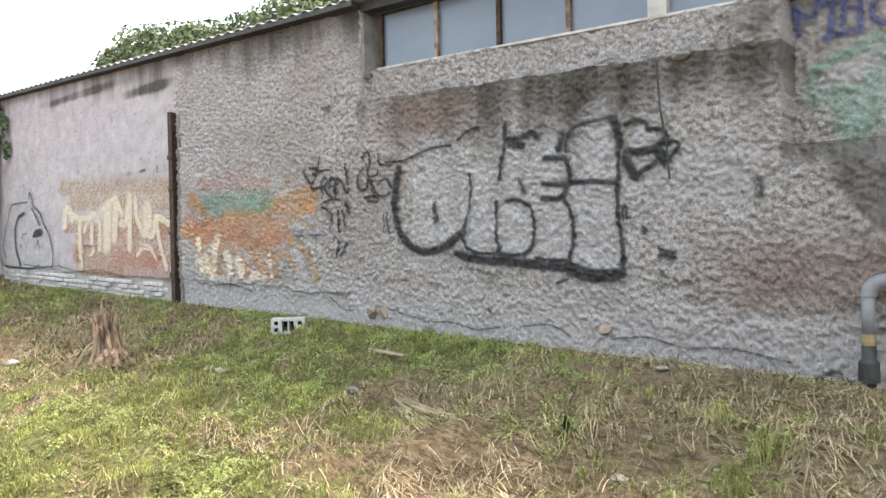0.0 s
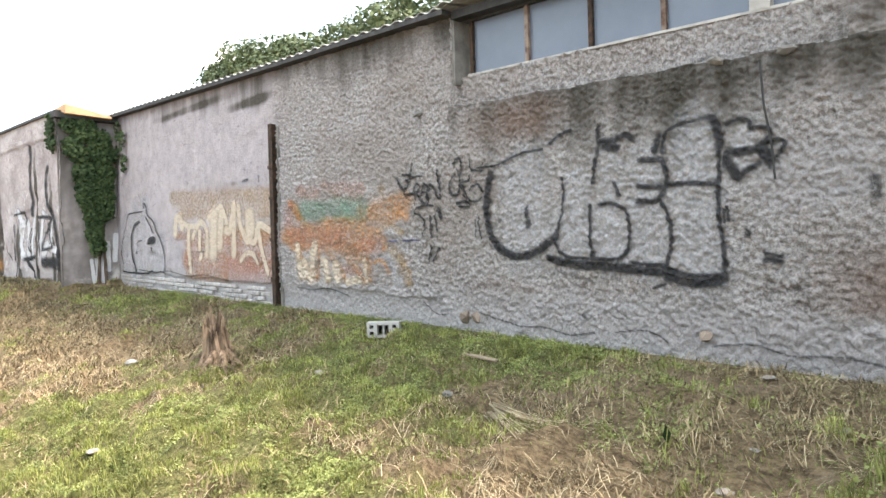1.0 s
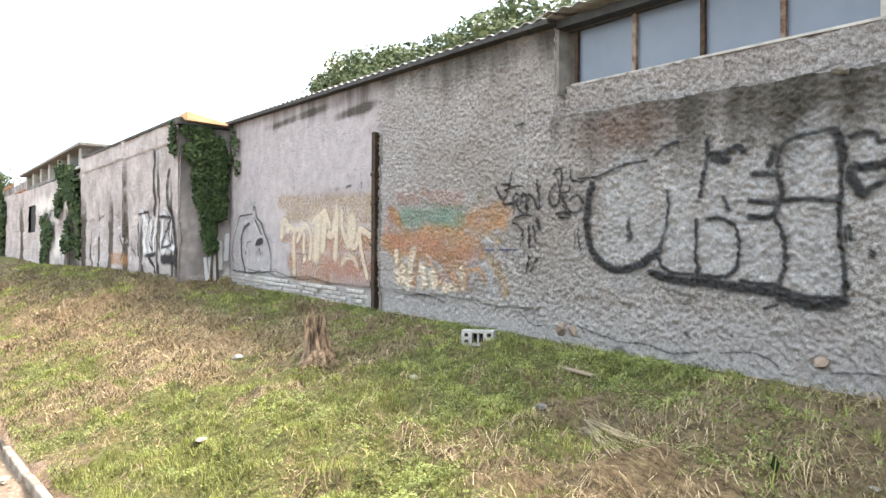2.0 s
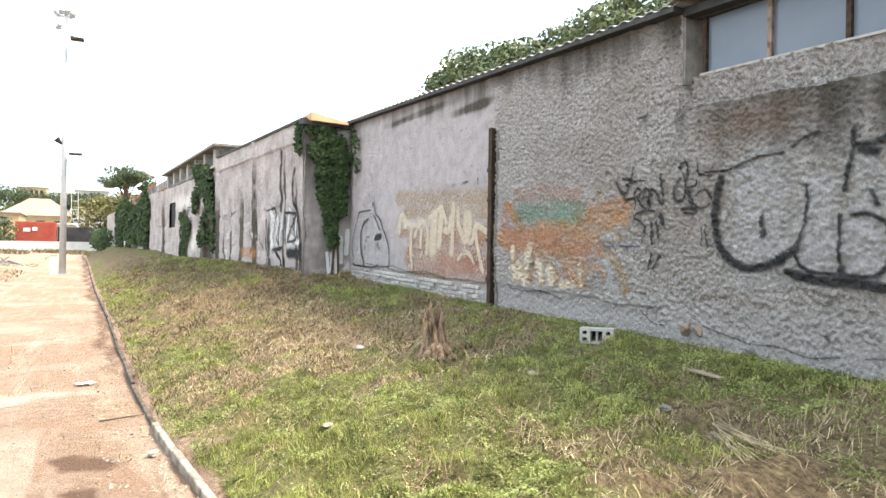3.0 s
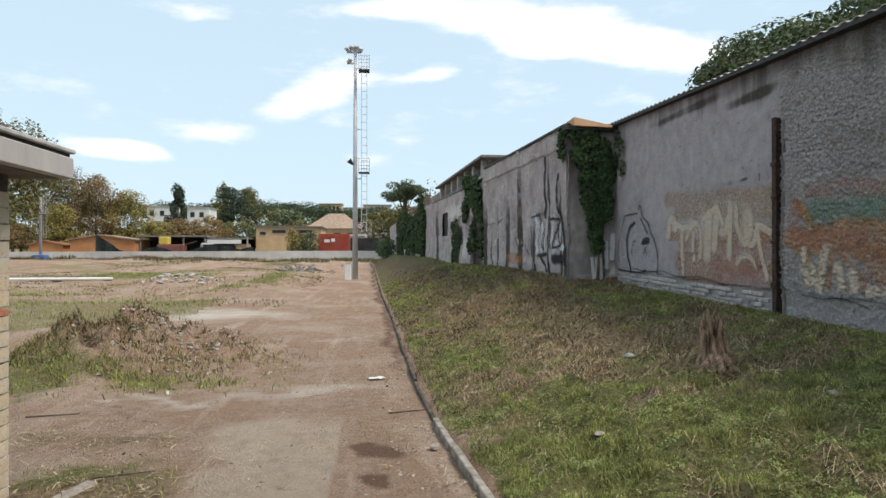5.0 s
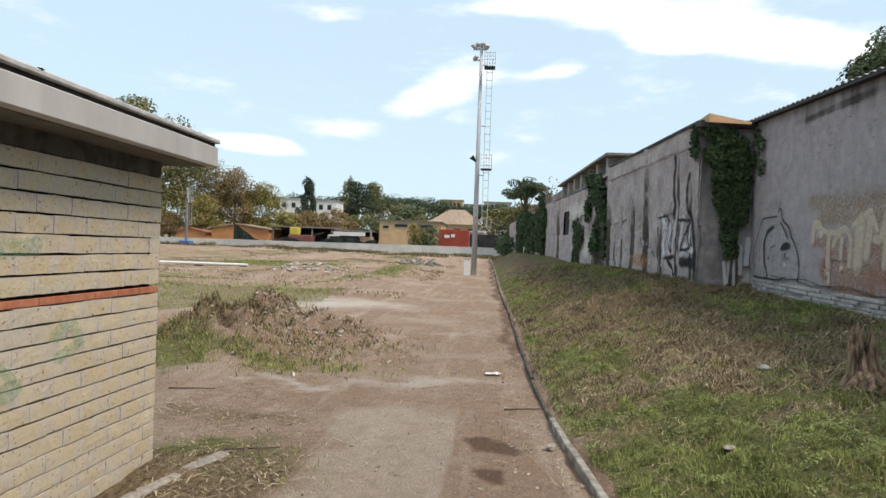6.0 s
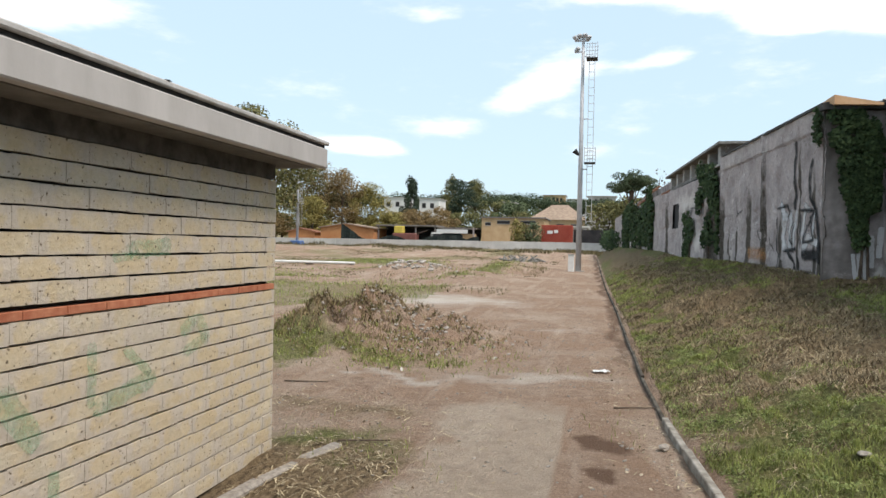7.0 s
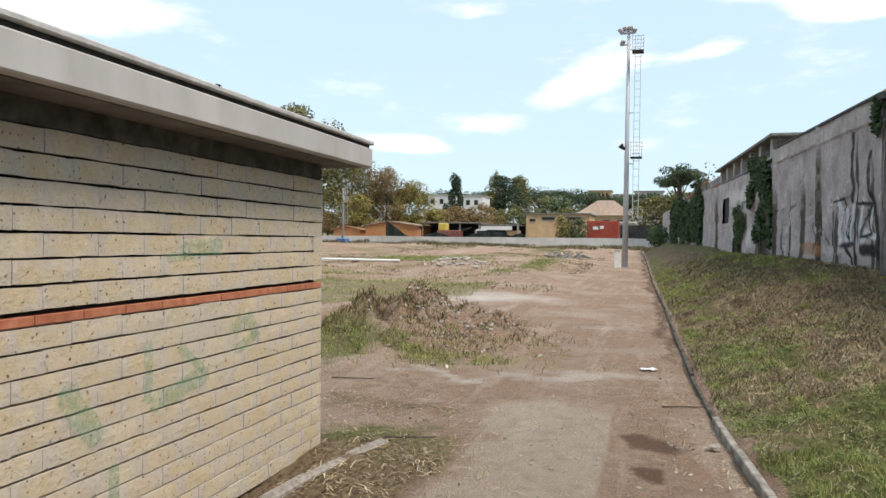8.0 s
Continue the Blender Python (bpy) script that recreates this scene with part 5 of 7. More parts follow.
def blades(x, y, z, length, width, lean, rng):
    """Grass blades: a bent strip of three triangles each."""
    n = len(x)
    az, turn = rng.uniform(0, 2 * np.pi, n), rng.uniform(0, 2 * np.pi, n)
    d = np.stack([np.cos(az), np.sin(az), np.zeros(n)], 1)
    wv = np.stack([np.cos(turn), np.sin(turn), np.zeros(n)], 1) * (width / 2)[:, None]
    root = np.stack([x, y, z - 0.008], 1)
    up = np.array([[0, 0, 1.0]])
    mid = root + up * (length * 0.55 * np.cos(lean * 0.5))[:, None] + d * (length * 0.55 * np.sin(lean * 0.5))[:, None]
    tip = mid + up * (length * 0.45 * np.cos(lean * 1.35))[:, None] + d * (length * 0.45 * np.sin(lean * 1.35))[:, None]
    co = np.stack([root - wv, root + wv, mid - wv * 0.8, mid + wv * 0.8, tip], 1)
    k = np.arange(n)[:, None] * 5
    tr = np.concatenate([k + np.array([[0, 1, 3]]), k + np.array([[0, 3, 2]]), k + np.array([[2, 3, 4]])], 0)
    return co, tr


GRASS = varied("grass_blade", rgb(0.17, 0.20, 0.055), rgb(0.48, 0.51, 0.20), trans=0.35, clump=4.0, low=0.45)
CLOVER = varied("weed_leaf", rgb(0.15, 0.19, 0.065), rgb(0.40, 0.455, 0.19), trans=0.35, clump=4.0, low=0.45)
STRAW = varied("dry_stalk", rgb(0.30, 0.23, 0.15), rgb(0.66, 0.56, 0.40), clump=3.0, low=0.5)
THATCH = varied("mown_hay", rgb(0.11, 0.082, 0.05), rgb(0.46, 0.355, 0.225), clump=3.0, low=0.32)
IVY_LEAF = varied("ivy_leaf", rgb(0.015, 0.032, 0.014), rgb(0.055, 0.085, 0.035), rough=0.75, spec=0.15)
rng = np.random.default_rng(5)


def scatter(n, x0, x1, y0, y1, power=1.0):
    y = y0 + (y1 - y0) * rng.uniform(0, 1, n) ** power
    x = x0 + (x1 - x0) * rng.uniform(0, 1, n)
    return x, y


def on_bank(x, y):
    return (x > kerb_x(y) + 0.035) & (x < wall_x(y) - 0.03)


# upright grass on the bank, thick in tufts
x, y = scatter(520000, 0.3, 5.2, 0.3, 30.0, 1.6)
g, st, _, _, _ = land_cover(x, y)
tuft = fbm(x * 5.5, y * 5.5, 401, 3)
ok = on_bank(x, y) & (rng.uniform(0, 1, len(x)) < g ** 1.5 * np.clip((tuft - 0.40) * 5.2, 0.03, 1))
x, y, tuft = x[ok], y[ok], tuft[ok]
L = rng.uniform(0.025, 0.075, len(x)) * (0.55 + 1.2 * np.clip(tuft - 0.4, 0, 0.5)) * np.where(y > 12, 1.5, 1.15)
co, tr = blades(x, y, height(x, y), L, np.clip(0.0048 + 0.0006 * y, 0.005, 0.016), rng.uniform(0.15, 1.1, len(x)), rng)
tagged(tri_mesh("grass", co, tr, GRASS), "short green grass growing in tufts on the bank", "grass", kind="stuff")

# broad small weed leaves
x, y = scatter(330000, 0.4, 5.2, 0.6, 12.0, 1.3)
g, st, _, _, _ = land_cover(x, y)
w = fbm(x * 1.6, y * 1.6, 431, 3) * 0.6 + fbm(x * 7, y * 7, 433, 2) * 0.4
ok = on_bank(x, y) & (rng.uniform(0, 1, len(x)) < g * np.clip((w - 0.40) * 4.0, 0, 1))
x, y = x[ok], y[ok]
c = np.stack([x, y, height(x, y) + rng.uniform(0.006, 0.045, len(x))], 1)
co, tr = leaf_quads(c, unit(np.array([[0, 0, 1.0]]) + rng.normal(0, 0.5, (len(x), 3))), 0.017, rng)
tagged(tri_mesh("weeds", co, tr, CLOVER), "low clover-like weeds among the grass", "weeds", kind="stuff")


def lying(n, x0, x1, y0, y1, power, lo, hi, wid, keep, lift=0.012):
    x, y = scatter(n, x0, x1, y0, y1, power)
    k = keep(x, y)
    x, y = x[k], y[k]
    m = len(x)
    az, L = rng.uniform(0, 2 * np.pi, m), rng.uniform(lo, hi, m)
    dx, dy = np.cos(az) * L / 2, np.sin(az) * L / 2
    za, zb = height(x - dx, y - dy), height(x + dx, y + dy)
    a = np.stack([x - dx, y - dy, za + rng.uniform(0.0, lift, m)], 1)
    b = np.stack([x + dx, y + dy, zb + rng.uniform(0.0, lift * 2.4, m)], 1)
    wv = np.stack([-np.sin(az), np.cos(az), np.zeros(m)], 1) * (wid * rng.uniform(0.6, 1.4, m) * (1 + 0.06 * y))[:, None] / 2
    mid = (a + b) / 2 + np.array([0, 0, 1.0]) * (rng.uniform(0, 0.12, m) * L)[:, None] + wv * 1.5
    co = np.stack([a - wv, a + wv, mid + wv, mid - wv, b + wv, b - wv], 1)
    kk = np.arange(m)[:, None] * 6
    tr = np.concatenate([kk + np.array([q]) for q in ((0, 1, 2), (0, 2, 3), (3, 2, 4), (3, 4, 5))], 0)
    return co, tr


def straw_here(x, y):
    g, st, _, _, _ = land_cover(x, y)
    return on_bank(x, y) & (rng.uniform(0, 1, len(x)) < st * (1.15 - g) * np.clip((fbm(x * 3, y * 3, 451, 3) - 0.3) * 3, 0.05, 1))


co, tr = lying(90000, 0.5, 5.2, 0.1, 11.0, 1.2, 0.02, 0.11, 0.0026, straw_here)
tagged(tri_mesh("straw", co, tr, STRAW), "dry pale straw stalks lying on the bank", "straw", kind="stuff")
co, tr = lying(130000, 0.4, 5.2, 0.1, 34.0, 1.2, 0.025, 0.11, 0.0045, straw_here, 0.025)
tagged(tri_mesh("hay", co, tr, THATCH), "brown withered cuttings strewn over the bank", "hay", kind="stuff")
co, tr = lying(9000, -3.2, 0.9, 3.0, 10.5, 1.0, 0.02, 0.12, 0.004,
               lambda x, y: (rng.uniform(0, 1, len(x)) < np.clip(land_cover(x, y)[1] + 0.35 * bump_at(x, y, kerb_x(y) - 0.1, y, 0.3, 9.0), 0, 1)) & (x < kerb_x(y) - 0.06) & ((x > -2.1) | (y > 4.8)))
tagged(tri_mesh("straw_litter", co, tr, STRAW), "dry straw litter along the track edge", "straw", kind="stuff")

# heaps of cut stalks left in rows
hx, hy = scatter(1300, 0.6, 5.0, 0.8, 26.0, 1.0)
keep = on_bank(hx, hy) & (np.hypot(hx - 3.36, hy - 6.1) > 0.3) & (rng.uniform(0, 1, 1300) < np.clip(1.0 - land_cover(hx, hy)[0] + np.where(hy > 6.5, 0.35, -0.3), 0.08, 1))
hx, hy = hx[keep], hy[keep]
per = 60
cx, cy = np.repeat(hx, per) + rng.normal(0, 0.10, len(hx) * per), np.repeat(hy, per) + rng.normal(0, 0.07, len(hx) * per)
heap = on_bank(cx, cy)
cx, cy = cx[heap], cy[heap]
co, tr = blades(cx, cy, height(cx, cy) + rng.uniform(0, 0.05, len(cx)), rng.uniform(0.04, 0.13, len(cx)), np.clip(0.0035 + 0.0005 * cy, 0.004, 0.014), rng.uniform(0.9, 1.6, len(cx)), rng)
tagged(tri_mesh("cut_stalks", co, tr, varied("cut_stalk", rgb(0.085, 0.065, 0.042), rgb(0.36, 0.28, 0.18), clump=2.5, low=0.5)), "small heaps of brown cut stalks on the bank", "hay", kind="stuff")

# weeds off the track
x, y = scatter(60000, -16, 0.9, 3.0, 45.0, 1.5)
g = land_cover(x, y)[0]
ok = (x < kerb_x(y) - 0.05) & (rng.uniform(0, 1, len(x)) < g ** 1.5) & ((x > -2.1) | (y > 4.85))
x, y = x[ok], y[ok]
co, tr = blades(x, y, height(x, y), rng.uniform(0.03, 0.10, len(x)) * (1 + 0.03 * y), np.clip(0.003 + 0.0007 * y, 0.004, 0.02), rng.uniform(0.1, 1.1, len(x)), rng)
tagged(tri_mesh("rough_grass", co, tr, GRASS), "sparse rough grass on the bare ground", "grass", kind="stuff")


# scrub in front of the far boundary
x, y = scatter(34000, -46, 1.0, 72.0, 89.6, 0.8)
ok = fbm(x * 0.35, y * 0.35, 501, 3) > 0.47
x, y = x[ok], y[ok]
co, tr = blades(x, y, height(x, y), rng.uniform(0.12, 0.55, len(x)), np.full(len(x), 0.07), rng.uniform(0.2, 1.2, len(x)), rng)
tagged(tri_mesh("scrub", co, tr, varied("dry_scrub", rgb(0.06, 0.058, 0.028), rgb(0.20, 0.16, 0.08), clump=0.4, low=0.4)), "low brownish scrub along the far wall", "scrub", kind="stuff")
# fallen leaves and crumbs along the track
x, y = scatter(4200, -3.5, 1.2, 3.2, 16.0, 1.2)
ok = (x < kerb_x(y) - 0.03) & ((x > -2.0) | (y > 5)) & (rng.uniform(0, 1, len(x)) < 0.10 + 0.9 * bump_at(x, y, kerb_x(y) - 0.15, y, 0.35, 9.0) + 0.25 * bump_at(x, y, -2.0, 6.0, 0.9, 1.5))
x, y = x[ok], y[ok]
co, tr = leaf_quads(np.stack([x, y, height(x, y) + 0.008], 1), unit(np.array([[0, 0, 1.0]]) + rng.normal(0, 0.25, (len(x), 3))), 0.028, rng)
tagged(tri_mesh("leaf_litter", co, tr, varied("dead_leaf", rgb(0.10, 0.06, 0.035), rgb(0.50, 0.42, 0.32))), "dead leaves and crumbs along the track", "leaf litter", kind="stuff")


# ---- small stones and litter ----
def pebble(bm, at, r, rr, squash=0.6):
    m = Matrix.Translation(at) @ Euler((rr.uniform(-0.5, 0.5), rr.uniform(-0.5, 0.5), rr.uniform(0, 6))).to_matrix().to_4x4()
    res = bmesh.ops.create_icosphere(bm, subdivisions=1, radius=1.0)
    for v in res["verts"]:
        k = rr.uniform(0.7, 1.15)
        v.co = m @ Vector((v.co.x * r * k * 1.2, v.co.y * r * k, v.co.z * r * squash * k))


STONE = plain("grey_stone", rgb(0.20, 0.175, 0.15), rgb(0.38, 0.345, 0.30), 25, 0.9, bump=0.3)
rr = random.Random(3)
bm = bmesh.new()
for _ in range(900):
    y = rr.uniform(3.2, 16)
    x = rr.uniform(-5.5, 0.85)
    if x > float(kerb_x(y)) - 0.08 or (x < -1.9 and y < 5):
        continue
    pebble(bm, (x, y, float(height(x, y)) + 0.002), rr.uniform(0.006, 0.02), rr)
tagged(link(bm, "gravel", STONE), "scattered small stones on the earth track", "gravel", kind="stuff")
bm = bmesh.new()
for _ in range(620):
    x, y = rr.gauss(-2.9, 0.75), rr.gauss(10.6, 0.8)
    pebble(bm, (x, y, float(height(x, y)) + 0.01), rr.uniform(0.008, 0.04), rr, 0.5)
for _ in range(120):
    x, y = rr.gauss(-7.9, 1.0), rr.gauss(30, 0.9)
    pebble(bm, (x, y, float(height(x, y)) + 0.05), rr.uniform(0.03, 0.13), rr, 0.5)
tagged(link(bm, "rubble", plain("pale_rubble", rgb(0.28, 0.25, 0.22), rgb(0.58, 0.54, 0.49), 12, 0.9, bump=0.3)), "grey building rubble lying on the earth mounds", "rubble", kind="stuff")
co, tr = lying(3000, -5.2, -1.8, 8.4, 12.2, 1.0, 0.05, 0.25, 0.006, lambda x, y: rng.uniform(0, 1, len(x)) < bump_at(x, y, -3.6, 10.4, 1.0, 1.3), 0.05)
mx, my = rng.normal(-4.15, 0.34, 2000), rng.normal(10.7, 0.7, 2000)
c2, t2 = blades(mx, my, height(mx, my), rng.uniform(0.05, 0.22, 2000), np.full(2000, 0.010), rng.uniform(0.5, 1.5, 2000), rng)
DEADWEED = varied("dead_weed", rgb(0.075, 0.052, 0.03), rgb(0.30, 0.215, 0.12), clump=3.0, low=0.5)
tagged(tri_mesh("dead_stalks", c2, t2, DEADWEED), "upright brown dead weeds on the mound", "weeds", kind="stuff")
mx, my = rng.normal(-2.9, 0.7, 1300), rng.normal(10.6, 0.9, 1300)
c2, t2 = blades(mx, my, height(mx, my), rng.uniform(0.02, 0.10, 1300), np.full(1300, 0.007), rng.uniform(0.3, 1.3, 1300), rng)
tagged(tri_mesh("dead_stalks", c2, t2, STRAW), "short pale dead weeds on the rubble mound", "weeds", kind="stuff")
tagged(tri_mesh("dead_weeds", co, tr, DEADWEED), "withered brown weeds heaped on the mound", "weeds", kind="stuff")


# matted weeds over the mound: brown on top, green along its foot
for n, cx, cy, sx, sy, lo, hi, mat, label in (
        (5200, -3.9, 10.2, 0.62, 0.75, 0.04, 0.20, DEADWEED, "matted brown weeds on the mound"),
        (3600, -2.5, 10.7, 0.65, 0.8, 0.03, 0.14, DEADWEED, "matted brown weeds on the low end of the mound"),
        (2600, -2.9, 8.75, 0.85, 0.22, 0.03, 0.12, GRASS, "green grass along the mound's foot"),
        (3000, -4.75, 9.6, 0.42, 0.8, 0.04, 0.16, GRASS, "green grass on the mound's flank"),
        (2600, -2.7, 9.9, 0.8, 0.6, 0.02, 0.10, GRASS, "sparse green weeds among the rubble")):
    mx, my = rng.normal(cx, sx, n), rng.normal(cy, sy, n)
    ok = fbm(mx * 3.2, my * 3.2, 611, 3) > 0.44
    mx, my = mx[ok], my[ok]
    c2, t2 = blades(mx, my, height(mx, my), rng.uniform(lo, hi, len(mx)), np.full(len(mx), 0.011), rng.uniform(0.4, 1.5, len(mx)), rng)
    tagged(tri_mesh("mound_weeds", c2, t2, mat), label, "weeds", kind="stuff")
# rough weedy strips across the open ground
mx, my = scatter(30000, -24, -2.6, 20.0, 72.0, 1.1)
ok = (fbm(mx * 0.35, my * 0.16, 621, 4) + 0.25 * (fbm(mx * 2, my * 2, 623, 2) - 0.5) > 0.56) & (mx < -1.9 - my * 0.02)
mx, my = mx[ok], my[ok]
c2, t2 = blades(mx, my, height(mx, my), rng.uniform(0.03, 0.13, len(mx)), 0.010 + 0.0008 * my, rng.uniform(0.3, 1.4, len(mx)), rng)
tagged(tri_mesh("field_weeds", c2, t2, varied("field_weed", rgb(0.08, 0.07, 0.035), rgb(0.27, 0.225, 0.12), clump=0.5, low=0.5)), "brownish weeds in strips on the open ground", "weeds", kind="stuff")


def stone(name, x, y, r, label, mat=None, squash=0.6, sink=0.2):
    bm = bmesh.new()
    rq = random.Random(int(x * 991 + y * 131))
    res = bmesh.ops.create_icosphere(bm, subdivisions=2, radius=1)
    for v in res["verts"]:
        k = 0.8 + 0.35 * noise.noise(v.co * 1.4 + Vector((x, y, 0)))
        v.co = Vector((v.co.x * r * 1.3 * k, v.co.y * r * k, v.co.z * r * squash * k))
    ob = link(bm, name, mat or STONE)
    ob.matrix_basis = pose(x, y, float(height(x, y)) + r * squash * (1 - sink), 0, 0, rq.uniform(0, 180))
    return tagged(ob, label, "stone", "stones on the bank")


stone("stone", 1.85, 4.83, 0.05, "pale flat stone lying in the grass", None, 0.35)
stone("stone", 2.94, 7.17, 0.06, "small pale stone beside the cut stump", CONCRETE)
stone("stone", 3.53, 4.66, 0.04, "rounded grey stone half sunk in weeds")
stone("stone", 0.72, 5.68, 0.05, "broken grey stone against the kerb")
stone("stone", 3.75, 3.38, 0.05, "dark stone among dry stalks", CONCRETE_DARK)
for i, (x, y, r) in enumerate(((5.0, 1.25, 0.06), (4.9, 0.95, 0.04), (4.7, 1.55, 0.05), (3.9, 1.3, 0.04), (4.2, 1.0, 0.05), (3.4, 1.25, 0.045), (4.5, 0.85, 0.035))):
    stone("stone", x, y, r, "small rubble stone at the wall's foot", STONE if i % 2 else None, 0.35, 0.4)
for i, (y, z, r) in enumerate(((4.58, 0.93, 0.11), (4.42, 0.93, 0.09), (2.16, 0.92, 0.08))):
    bm = bmesh.new()
    pebble(bm, (5.165, y, z), r * 0.75, random.Random(i + 8), 0.9)
    tagged(link(bm, "wall_stone", plain("bare_tuff", rgb(0.19, 0.14, 0.11), rgb(0.33, 0.27, 0.22), 14, 0.95, bump=0.4)), "bare brown stone showing through broken plaster", "stone", "stones in the wall", "structure")

paper = bmesh.new()
bmesh.ops.create_grid(paper, x_segments=6, y_segments=4, size=1)
for v in paper.verts:
    v.co = Vector((v.co.x * 0.10, v.co.y * 0.06, 0.02 + 0.02 * noise.noise(v.co * 2.3)))
bmesh.ops.solidify(paper, geom=paper.faces[:], thickness=0.002)
ob = link(paper, "crumpled_paper", WHITE)
ob.matrix_basis = pose(0.22, 8.93, float(height(0.22, 8.93)) + 0.005, 0, 0, 20)
tagged(ob, "crumpled white paper lying on the track", "litter")

# the cut stump
STUMPWOOD = plain("weathered_wood", rgb(0.045, 0.028, 0.018), rgb(0.50, 0.36, 0.25), 22, 0.95, bump=0.8, stretch=(1, 1, 0.15), dist=0.03)
SX, SY = 3.36, 6.10
stump = thing("tree_stump", (SX, SY, float(height(SX, SY)) - 0.04), "splintered weathered tree stump on the grassy bank", "stump")
sz = stump.matrix_basis.translation.z
v, f = [], []
N = 60
LEVELS = (0, 0.12, 0.3, 0.5, 0.7, 0.86, 1.0)
for zf in LEVELS:
    for i in range(N):
        a = i / N * 2 * math.pi
        ridge = abs(math.sin(a * 4.5 + 0.8)) * 0.30 + 0.12 * math.sin(a * 13 + zf * 2)
        r = 0.115 * (1 - 0.18 * zf + 0.75 * (1 - zf) ** 5) * (0.82 + ridge * (1 - 0.3 * zf))
        spike = noise.noise(Vector((math.cos(a) * 2.1, math.sin(a) * 2.1, 3))) * 0.16 + 0.12 * abs(math.sin(a * 7 + 1)) + 0.09 * math.cos(a - 1.0)
        lean = 0.03 * zf
        v.append((SX + r * math.cos(a) - lean, SY + r * math.sin(a) + lean, sz + (0.30 + spike) * zf))
v.append((SX, SY, sz + 0.17))
for k in range(len(LEVELS) - 1):
    for i in range(N):
        f.append((k * N + i, k * N + (i + 1) % N, (k + 1) * N + (i + 1) % N, (k + 1) * N + i))
top = (len(LEVELS) - 1) * N
for i in range(N):
    f.append((top + i, top + (i + 1) % N, len(v) - 1))
mesh_of("trunk", v, f, STUMPWOOD, stump)
for a, ln in ((0.4, 0.34), (2.2, 0.28), (3.8, 0.40), (5.2, 0.26), (4.5, 0.3)):
    bm = bmesh.new()
    x1, y1 = SX + math.cos(a) * ln, SY + math.sin(a) * ln
    tube(bm, (SX + math.cos(a) * 0.08, SY + math.sin(a) * 0.08, sz + 0.11), (x1, y1, float(height(x1, y1)) - 0.01), 0.045, 0.014, 8)
    part("root", bm, STUMPWOOD, stump)
co, tr = lying(900, 2.8, 3.9, 5.6, 6.7, 1.0, 0.08, 0.34, 0.006, lambda x, y: rng.uniform(0, 1, len(x)) < bump_at(x, y, SX, SY, 0.28, 0.28) + 0.6 * bump_at(x, y, 2.95, 6.3, 0.2, 0.3), 0.05)
tagged(tri_mesh("twigs", co, tr, THATCH), "dry twigs heaped round the stump", "twigs", kind="stuff")

# hollow concrete block
cinder = thing("cinder_block", (4.68, 5.24, float(height(4.68, 5.24))), "grey hollow concrete block standing in the grass near the wall", "concrete block")
bm = bmesh.new()
PALE_BLOCK = plain("cement_block", rgb(0.36, 0.36, 0.345), rgb(0.47, 0.465, 0.45), 30, 0.95, bump=0.4)
W, H, D = 0.40, 0.185, 0.19  # a common small block
grid_x = [0, 0.035, 0.085, 0.13, 0.27, 0.315, 0.365, W]
grid_z = [0, 0.03, 0.075, 0.11, 0.155, H]
holes = {(1, 1), (1, 3), (5, 1), (5, 3), (3, 1), (3, 2), (3, 3)}
cells = [(i, k) for i in range(7) for k in range(5) if (i, k) not in holes]
for i, k in cells:
    box(bm, (grid_x[i] - W / 2, -D / 2, grid_z[k]), (grid_x[i + 1] - W / 2, D / 2, grid_z[k + 1]))
bmesh.ops.remove_doubles(bm, verts=bm.verts[:], dist=0.0005)
seen = {}
for face_ in bm.faces:
    seen.setdefault(tuple(sorted(v_.index for v_ in face_.verts)), []).append(face_)
bmesh.ops.delete(bm, geom=[q for qs in seen.values() if len(qs) > 1 for q in qs], context="FACES_ONLY")
box(bm, (-0.012, -0.05, 0.03), (0.012, 0.05, 0.155))
ob = part("block_body", bm, PALE_BLOCK, cinder)
# near-black plate added behind the holes to stand for their shade
back_ = part("hole_shade_plate", boxes(((-0.17, 0.06, 0.02), (0.17, 0.075, 0.17))), DARK, cinder)
for q in (ob, back_):
    q.matrix_parent_inverse = Matrix.Identity(4)
cinder.matrix_basis = pose(4.68, 5.24, float(height(4.68, 5.24)) - 0.015, 0, 0, -47) @ Matrix.Scale(0.8, 4)

# bits of wood, a flat board and a fan of dry stalks
board = link(boxes(((-0.16, -0.03, -0.008), (0.16, 0.03, 0.010)), bevel=0.004), "wooden_board", plain("grey_wood", rgb(0.22, 0.17, 0.12), rgb(0.38, 0.31, 0.23), 12, 0.9, stretch=(0.2, 1, 1)))
board.matrix_basis = pose(4.37, 3.65, float(height(4.37, 3.65)) + 0.03, 0, 6, -80)
tagged(board, "short weathered board lying in the grass", "board")
bm = bmesh.new()
for i in range(60):
    a = radians(-116 + rr.uniform(-13, 13))
    x0, y0 = 3.68 + rr.uniform(-0.04, 0.04), 2.9 + rr.uniform(-0.05, 0.05)
    ln = rr.uniform(0.35, 0.75)
    x1, y1 = x0 + math.cos(a) * ln, y0 + math.sin(a) * ln
    tube(bm, (x0, y0, float(height(x0, y0)) + 0.02 + rr.uniform(0, 0.02)), (x1, y1, float(height(x1, y1)) + 0.006 + rr.uniform(0, 0.015)), 0.003, 0.0018, 4)
tagged(link(bm, "dry_stalks", STRAW), "fan of dry pale stalks on the bank", "dry plant", kind="stuff")
